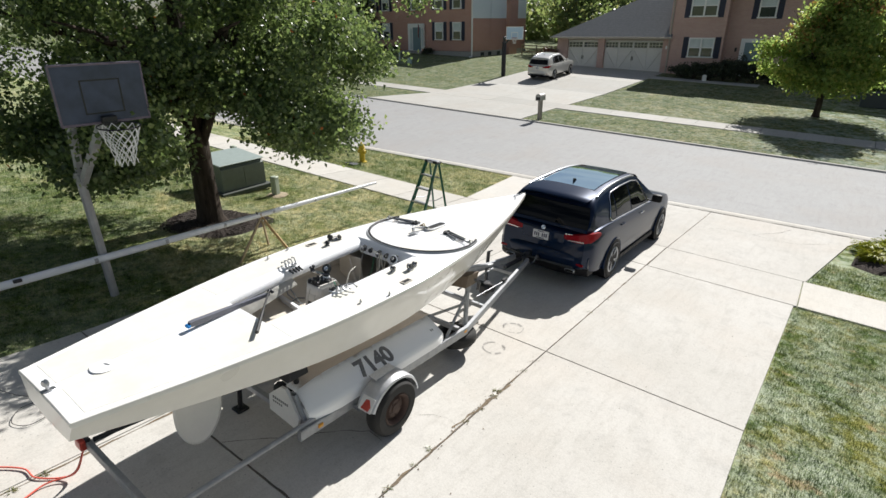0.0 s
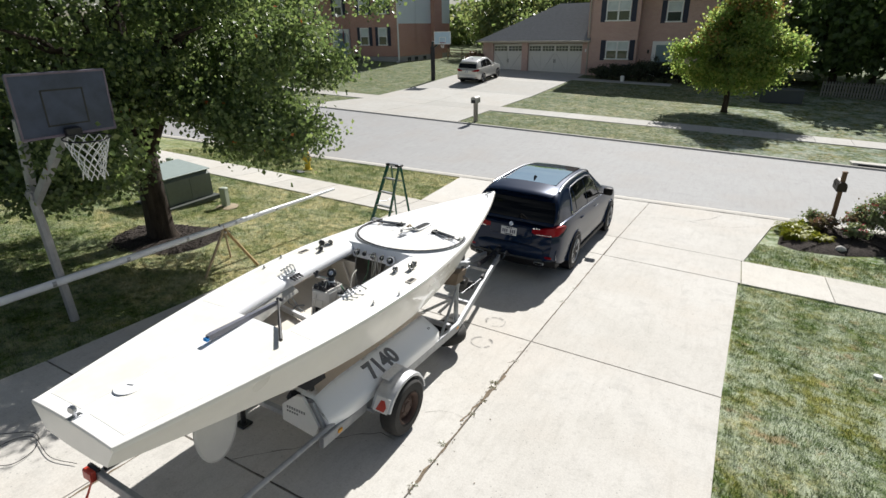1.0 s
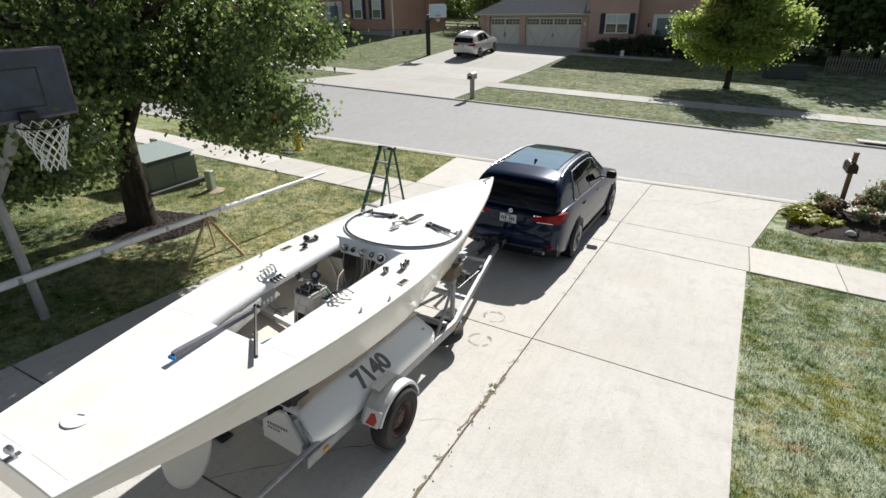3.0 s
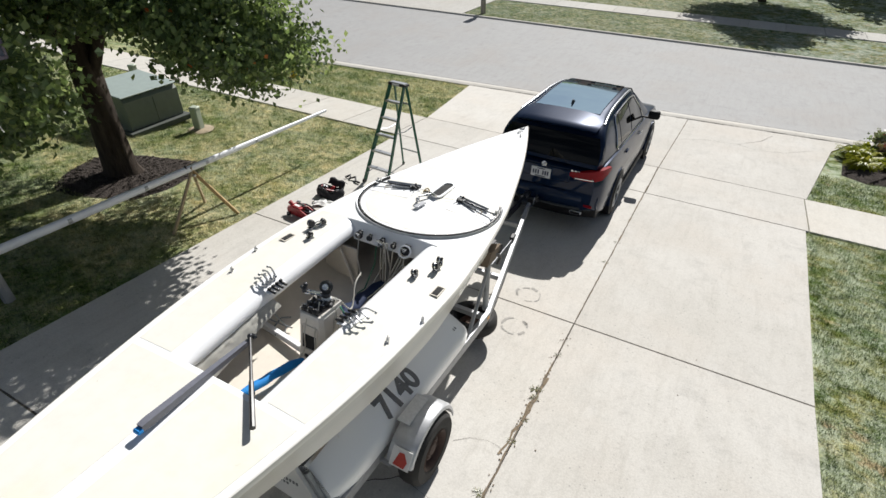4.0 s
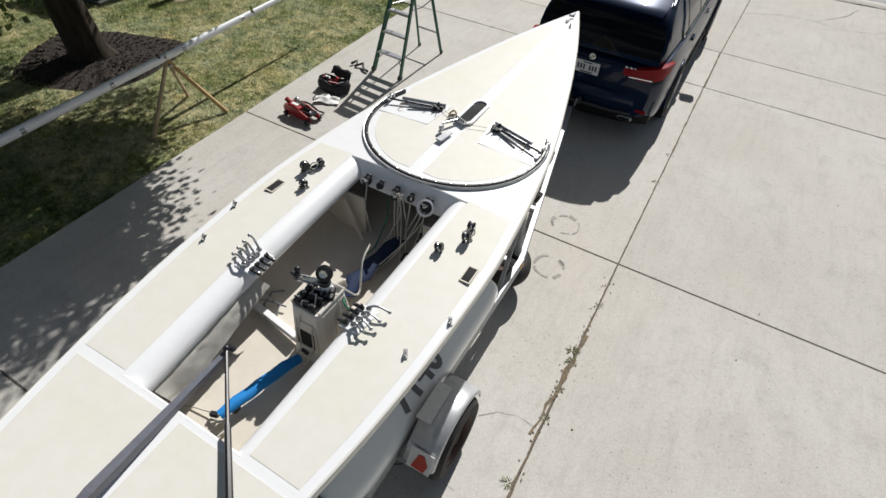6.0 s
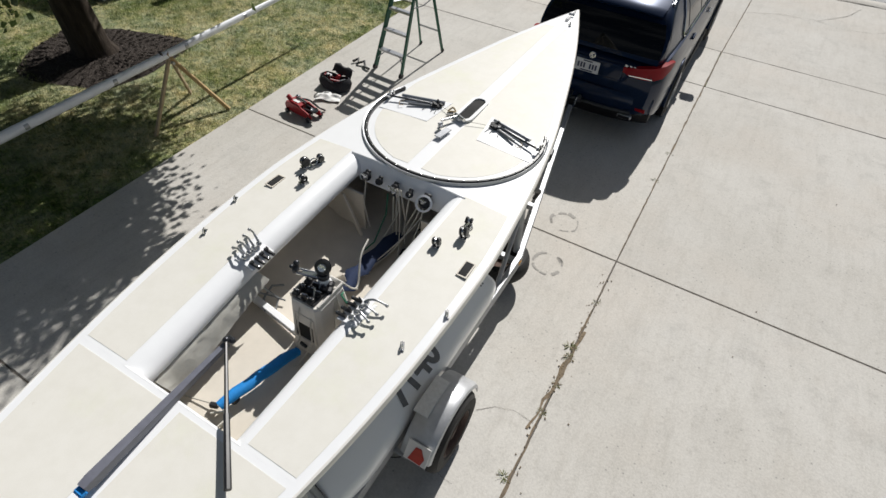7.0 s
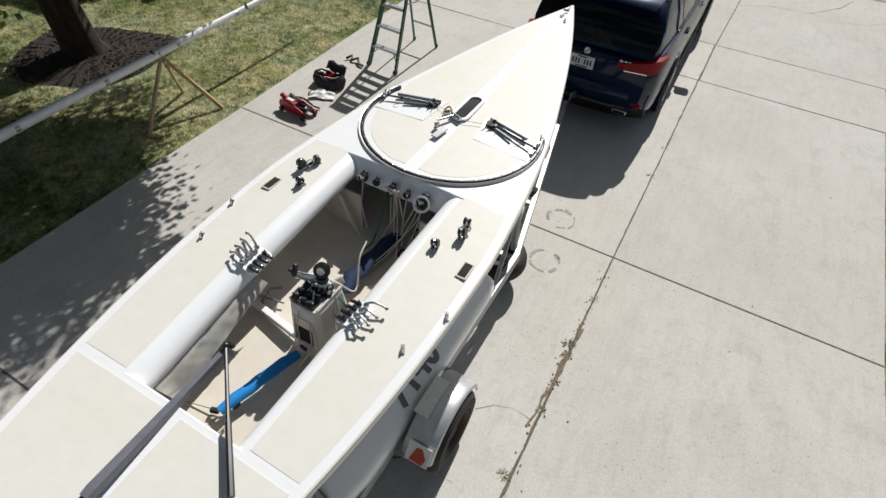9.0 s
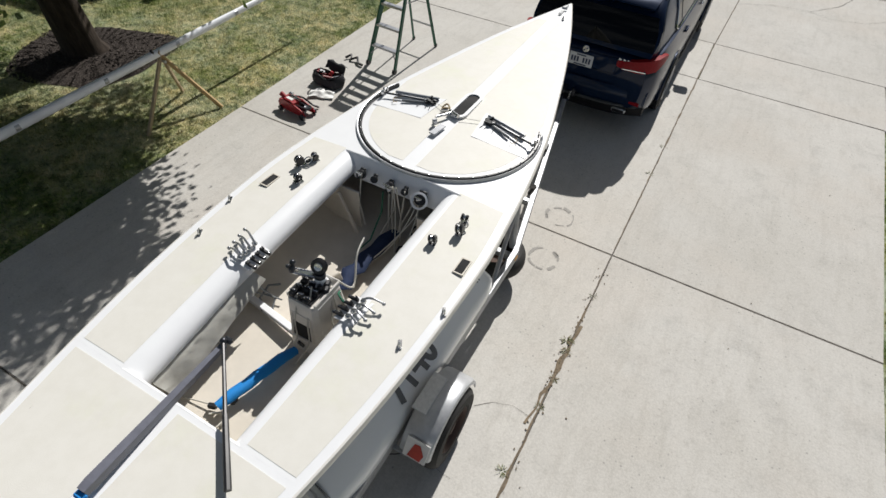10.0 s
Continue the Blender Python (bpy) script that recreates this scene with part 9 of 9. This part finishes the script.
drive = tagged(new("driveway"), "broad pale concrete driveway of large jointed slabs", "driveway", kind="structure")
rows_y = [-14, -9.6, -5.6, -1.65, 2.3, 6.25, 10.85]
for y0, y1 in zip(rows_y, rows_y[1:]):
    for k in range(3):
        def edge(i, y):
            return (left_edge(y), -5.2, long_joint(y), right_edge(y))[i]
        piece("concrete_slab", drive, [(edge(k, y0), y0), (edge(k + 1, y0), y0), (edge(k + 1, y1), y1), (edge(k, y1), y1)])
apron = [12.4, 16.62]
for k in range(3):
    y0, y1 = apron
    e = lambda i, y: (left_edge(y), -5.2, long_joint(y), right_edge(y))[i]
    mid = [(e(k + 1, y), y) for y in (15.8,)] if k == 2 else []
    piece("concrete_slab", drive, [(e(k, y0), y0), (e(k + 1, y0), y0)] + mid + [(e(k + 1, y1), y1), (e(k, y1), y1)])

walk_near = tagged(new("pavement_near"), "pale concrete pavement of square slabs along the street", "pavement", kind="structure")
xs = [-36 + 1.55 * i for i in range(19)]
xs = [x for x in xs if x < -8.6] + [-8.2]
for a, b in zip(xs, xs[1:]):
    piece("paving_slab", walk_near, [(a, 10.85), (b, 10.85), (b, 12.4), (a, 12.4)], mat=WALKWAY)
for a, b in zip([-8.2, -5.2, -2.61], [-5.2, -2.61, 0.08]):
    piece("paving_slab", walk_near, [(a, 10.85), (b, 10.85), (b, 12.4), (a, 12.4)], mat=CONCRETE)
for i in range(12):
    a = 0.08 + 1.55 * i
    piece("paving_slab", walk_near, [(a, 10.85), (a + 1.55, 10.85), (a + 1.55, 12.4), (a, 12.4)], mat=WALKWAY)
far = tagged(new("pavement_far"), "pale concrete pavement across the street", "pavement", kind="structure")
xs = [-23.6 - 1.55 * i for i in range(16)][::-1]
for a, b in zip(xs, xs[1:]):
    piece("paving_slab", far, [(a, 30.5), (b, 30.5), (b, 32.1), (a, 32.1)], mat=FAR_CONCRETE)
for i in range(26):
    a = -14.1 + 1.55 * i
    piece("paving_slab", far, [(a, 30.5), (a + 1.55, 30.5), (a + 1.55, 32.1), (a, 32.1)], mat=FAR_CONCRETE)
drive2 = tagged(new("driveway_far"), "wide pale concrete drive across the street", "driveway", kind="structure")
fl = lambda y: lerp([(26.4, -25.6), (30.6, -23.6), (37.3, -23.5), (41.7, -23.7), (49, -23.15)], y)
fr = lambda y: lerp([(26.4, -14.2), (30.6, -14.1), (49, -13.17)], y)
ysf = [26.4, 30.5, 32.1, 37.3, 43.0, 49.1]
for y0, y1 in zip(ysf, ysf[1:]):
    for k in range(2):
        def e2(i, y):
            return (fl(y), (fl(y) + fr(y)) / 2, fr(y))[i]
        piece("concrete_slab", drive2, [(e2(k, y0), y0), (e2(k + 1, y0), y0), (e2(k + 1, y1), y1), (e2(k, y1), y1)], mat=FAR_CONCRETE)
path2 = tagged(new("garden_path"), "narrow concrete path to the front door across the street", "path", kind="structure")
for i in range(6):
    a = -13.4 + 1.3 * i
    piece("paving_slab", path2, [(a, 45.5), (a + 1.3, 45.5), (a + 1.3, 46.6), (a, 46.6)], mat=FAR_CONCRETE)
bm = bmesh.new()
box(bm, (0, 0, 0.05), (2.6, 0.75, 0.14), bevel=0.02)
solo("drain_cover", bm, WALKWAY, flat(5.2, 26.85, 0, -0.06), "concrete storm drain top in the far kerb", "drain", kind="structure")
# no opening is cut: a black bar stands for its shade
bm = bmesh.new()
box(bm, (0, 0, 0.0), (2.2, 0.06, 0.16))
solo("drain_shade", bm, BLACK, flat(5.2, 26.44, 0, 0.0), "black bar for the shade in the far kerb's storm drain opening", "drain", kind="structure")
# ---- joints, cracks and stains of the drive ----
DIRT = plain("joint_dirt", (0.19, 0.145, 0.095), 0.95, 0, 0.6, 25, bump=0.4)
WEED = leaf_mat("weed_leaves", [(0.05, 0.09, 0.02), (0.09, 0.13, 0.03), (0.2, 0.18, 0.08), (0.24, 0.2, 0.11)], 0.2)
CRACK = plain("crack_dark", (0.12, 0.105, 0.09), 0.95, 0, 0.3, 30)
SMUDGE = plain("tyre_smudge", (0.34, 0.325, 0.30), 0.9, 0, 0.2, 40)


def ribbon(name, pts, w, mat, label, category, z=0.004, jag=0.3, seed=1, kind="structure"):
    """A thin wandering line lying on the slabs."""
    r = random.Random(seed)
    bm = bmesh.new()
    full = []
    for (x0, y0), (x1, y1) in zip(pts, pts[1:]):
        n = max(2, int(math.hypot(x1 - x0, y1 - y0) / 0.06))
        full += [Vector((x0 + (x1 - x0) * k / n, y0 + (y1 - y0) * k / n)) for k in range(n)]
    full.append(Vector(pts[-1]))
    rows = []
    for i, p in enumerate(full):
        d = (full[min(i + 1, len(full) - 1)] - full[max(i - 1, 0)]).normalized()
        s = Vector((-d.y, d.x))
        ww = w * max(0.15, 0.6 + 0.8 * noise.noise(Vector((p.x * 4, p.y * 4, seed))) + r.uniform(-0.15, 0.15))
        off = s * (w * jag * noise.noise(Vector((p.x * 7, p.y * 7, seed + 3))) * 2)
        a, b = p + off - s * ww / 2, p + off + s * ww / 2
        rows.append([(a.x, a.y, land(a.x, a.y) + z), (b.x, b.y, land(b.x, b.y) + z)])
    vs = [[bm.verts.new(q) for q in row] for row in rows]
    for a, b in zip(vs, vs[1:]):
        bm.faces.new((a[0], a[1], b[1], b[0]))
    return solo(name, bm, mat, Matrix.Identity(4), label, category, kind=kind)


ribbon("joint_dirt", [(-2.65, -1.0), (-2.66, 2.3), (-2.65, 6.25)], 0.022, DIRT, "dirt packed into the drive's long joint", "dirt", 0.003, 0.25, 2)
ribbon("joint_dirt", [(-2.65, 6.3), (-2.62, 10.85), (-2.60, 12.4), (-2.48, 16.5)], 0.026, DIRT, "dirt packed into the drive's long joint", "dirt", 0.003, 0.2, 3)
ribbon("joint_dirt", [(-2.652, -1.0), (-2.652, 6.25)], 0.012, CRACK, "dark line of the drive's long joint", "joint", 0.006, 0.2, 31)
ribbon("joint_dirt", [(-2.65, 6.25), (-2.62, 10.85), (-2.60, 12.4), (-2.48, 16.5)], 0.011, CRACK, "dark line of the drive's long joint", "joint", 0.006, 0.2, 32)
ribbon("joint_dirt", [(-2.70, 4.05), (-2.66, 4.6), (-2.64, 5.2)], 0.055, DIRT, "dirt spilling from the drive's joint", "dirt", 0.005, 0.3, 4)
ribbon("joint_dirt", [(-2.66, 3.0), (-2.65, 3.7)], 0.04, DIRT, "dirt spilling from the drive's joint", "dirt", 0.005, 0.3, 5)
ribbon("joint_dirt", [(-5.16, 0.3), (-5.15, 2.3)], 0.035, DIRT, "dirt packed into the drive's other joint", "dirt", 0.003, 0.25, 6)
ribbon("joint_dirt", [(-7.7, 6.25), (-5.2, 6.25), (-2.65, 6.25), (-0.12, 6.25)], 0.018, CRACK, "dark joint across the drive", "joint", 0.003, 0.15, 7)
ribbon("joint_dirt", [(-7.6, 2.3), (-5.2, 2.3), (-2.65, 2.3), (-0.2, 2.3)], 0.022, CRACK, "dark joint across the drive", "joint", 0.003, 0.15, 8)
ribbon("joint_dirt", [(-8.0, 10.85), (-5.2, 10.85), (-2.65, 10.85), (0.02, 10.85)], 0.020, CRACK, "dark joint across the drive", "joint", 0.003, 0.15, 9)
ribbon("joint_dirt", [(-8.2, 12.4), (-5.2, 12.4), (-2.60, 12.4), (0.1, 12.4)], 0.016, CRACK, "dark joint across the drive", "joint", 0.003, 0.15, 14)
ribbon("joint_dirt", [(-9.0, 16.63), (-5.2, 16.63), (-2.65, 16.63), (1.2, 16.63)], 0.03, CRACK, "dark joint where the drive meets the kerb", "joint", 0.012, 0.2, 15)
ribbon("joint_dirt", [(-30.0, 17.03), (-9.0, 17.03), (1.2, 17.03), (12.0, 17.03)], 0.035, CRACK, "dark gutter joint along the near kerb", "joint", 0.0, 0.2, 16)
ribbon("crack", [(-4.35, 2.32), (-3.95, 2.75), (-3.6, 3.2), (-3.35, 3.42), (-3.0, 3.38)], 0.012, CRACK, "fine wandering crack in the slab", "crack", 0.004, 0.8, 10)
ribbon("crack", [(-2.6, 14.6), (-1.9, 15.0), (-1.2, 15.1), (-0.7, 15.7), (-0.45, 16.3)], 0.011, CRACK, "wandering crack in the apron slab", "crack", 0.004, 0.9, 11)
ribbon("crack", [(-1.2, 15.1), (-0.8, 14.9), (-0.2, 15.05), (0.4, 15.6)], 0.009, CRACK, "wandering crack in the apron slab", "crack", 0.004, 0.9, 12)
ribbon("crack", [(-3.12, 3.98), (-3.0, 4.09), (-2.86, 4.14), (-2.68, 4.12)], 0.004, CRACK, "hairline crack in the slab", "crack", 0.004, 0.9, 13)
for cx, cy, seed in ((-3.33, 6.52, 1), (-3.25, 5.82, 2)):
    r = random.Random(seed)
    for k in range(7):
        a0 = 2 * math.pi * k / 7 + r.uniform(-0.3, 0.3)
        pts = [(cx + 0.15 * math.cos(a0 + 0.16 * j), cy + 0.15 * math.sin(a0 + 0.16 * j)) for j in range(int(r.uniform(4, 8)))]
        ribbon("tyre_mark", pts, 0.045, SMUDGE, "faint circular rubber scuff on the concrete", "stain", 0.0035, 0.2, seed * 7 + k)
# small debris and weeds in the joint
r = random.Random(21)
bm = bmesh.new()
for k in range(152):
    if k < 140:
        x, y = -2.66 + r.gauss(0, 0.03), r.choice((r.uniform(1.5, 6.0), r.gauss(4.8, 0.35)))
    else:
        x, y = r.uniform(-2.6, -0.3), r.uniform(3, 10)
    s = r.uniform(0.003, 0.009)
    box(bm, (x, y, 0.006), (s * 1.8, s, s * 0.6), (r.uniform(-20, 20), 0, r.uniform(0, 180)))
solo("debris", bm, DIRT, Matrix.Identity(4), "scattered dry leaf bits and grit on the drive", "debris", kind="stuff")
for k, (x, y, L) in enumerate(((-2.69, 4.98, 0.10), (-2.66, 4.86, 0.07), (-2.70, 3.62, 0.07), (-2.66, 2.95, 0.06), (-2.66, 7.9, 0.05), (-5.15, 1.05, 0.08), (-5.14, 0.8, 0.07), (-2.66, 8.6, 0.04), (-2.65, 4.55, 0.045), (-2.66, 4.25, 0.05), (-2.67, 3.35, 0.04), (-2.65, 2.6, 0.04), (-2.65, 5.6, 0.035))):
    blades(flat(x, y, r.uniform(0, 90)), "weed", "small green weed growing in the drive's joint", 30, L * 0.6, WEED, 200 + k, "weeds in the joints")

# ---- grass ----
def blade_mat():
    mat, n, l, b = material("grass_blades", 0.75, 0, 0.25)
    g = n.new("ShaderNodeNewGeometry")
    co = g.outputs["Position"]
    green = ramp_of(n, l, g.outputs["Random Per Island"], [(0.0, (0.06, 0.12, 0.02)), (0.45, (0.13, 0.215, 0.045)), (0.85, (0.24, 0.32, 0.10)), (1.0, (0.50, 0.53, 0.36))])
    dry = ramp_of(n, l, g.outputs["Random Per Island"], [(0.0, (0.36, 0.325, 0.165)), (0.4, (0.60, 0.525, 0.315)), (0.75, (0.84, 0.755, 0.53)), (1.0, (0.93, 0.89, 0.72))])
    c = blend(n, l, dryness(n, l, co), green, dry)
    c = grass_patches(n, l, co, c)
    c = turf_tone(n, l, co, c)
    l.new(c, b.inputs["Base Color"])
    t = n.new("ShaderNodeBsdfTranslucent")
    l.new(c, t.inputs["Color"])
    m = n.new("ShaderNodeMixShader")
    m.inputs[0].default_value = 0.4
    l.new(b.outputs[0], m.inputs[1])
    l.new(t.outputs[0], m.inputs[2])
    l.new(m.outputs[0], n["Material Output"].inputs[0])
    return mat


BLADES = blade_mat()


def grass(name, label, inside, box4, count, length, seed):
    rr = np.random.RandomState(seed)
    x = rr.uniform(box4[0], box4[1], count)
    y = rr.uniform(box4[2], box4[3], count)
    keep = np.array([inside(a, b) for a, b in zip(x, y)])
    x, y = x[keep], y[keep]
    n = len(x)
    z = np.array([land(a, b) for a, b in zip(x, y)]) - 0.024
    patch = np.array([noise.noise(Vector((a * 2.3, b * 2.3, 3.0))) for a, b in zip(x, y)])
    tuft = np.array([noise.noise(Vector((a * 6.5, b * 6.5, 9.0))) for a, b in zip(x, y)])
    L = length * rr.uniform(0.5, 1.25, n) * np.clip(1 + 0.5 * patch + 0.7 * tuft, 0.3, 2.2)
    a = rr.uniform(0, 2 * math.pi, n)
    lean = rr.uniform(0.2, 1.1, n)
    w = rr.uniform(0.003, 0.0065, n) * (length / 0.06)
    p = np.stack([x, y, z], 1)
    s = np.stack([-np.sin(a), np.cos(a), np.zeros(n)], 1) * w[:, None]
    d = np.stack([np.cos(a) * np.sin(lean), np.sin(a) * np.sin(lean), np.cos(lean)], 1) * L[:, None]
    v = np.stack([p - s, p + s, p + d], 1).reshape(-1, 3)
    me = bpy.data.meshes.new(name)
    me.from_pydata(v.tolist(), [], np.arange(3 * n).reshape(-1, 3).tolist())
    me.materials.append(BLADES)
    return tagged(new(name, me), label, "grass", kind="stuff")


grass("grass_blades", "short lawn grass, green and straw-dry in patches", lambda x, y: x > right_edge(y) + 0.02 + 0.07 * noise.noise(Vector((0, y * 3.1, 7))), (-0.4, 6.0, 2.0, 10.84), 170000, 0.048, 1)
grass("grass_blades", "short lawn grass, dry and thin under the maple", lambda x, y: x < left_edge(y) - 0.01 and ((x + 10.65) / 1.1) ** 2 + ((y - 6.15) / 0.95) ** 2 > 1, (-16.0, -7.3, 0.5, 10.84), 200000, 0.048, 2)
grass("grass_blades", "short lawn grass beside the pavement", lambda x, y: True, (-26.0, -16.0, 2.0, 10.84), 30000, 0.08, 3)
grass("grass_blades", "dry grass verge between pavement and kerb", lambda x, y: x < left_edge(y) - 0.01, (-20.0, -8.0, 12.41, 16.6), 60000, 0.07, 4)
grass("grass_blades", "grass strip between pavement and flower bed", lambda x, y: x > right_edge(y) + 0.01 and (y < 14.0 or x > 5), (0.1, 9.0, 12.41, 16.6), 60000, 0.07, 5)


# ---- small white cap in the sunny lawn ----
CAP = plain("cap_white", (0.72, 0.73, 0.72), 0.5, 0, 0.1, 8)

bm = bmesh.new()
spin(bm, [(0.0, 0.028), (0.035, 0.027), (0.05, 0.022), (0.055, 0.012), (0.055, -0.01)], 20, Matrix.Identity(4))
solo("pipe_cap", bm, CAP, flat(1.78, 8.05, 0, 0.0), "small round white pipe cap set in the lawn", "cap", soft=40)

# ---- the whole lot tipped so that z is up ----
for ob in list(scene.collection.all_objects):
    if ob.parent is None and ob is not cam:
        ob.matrix_basis = SLOPE @ ob.matrix_basis
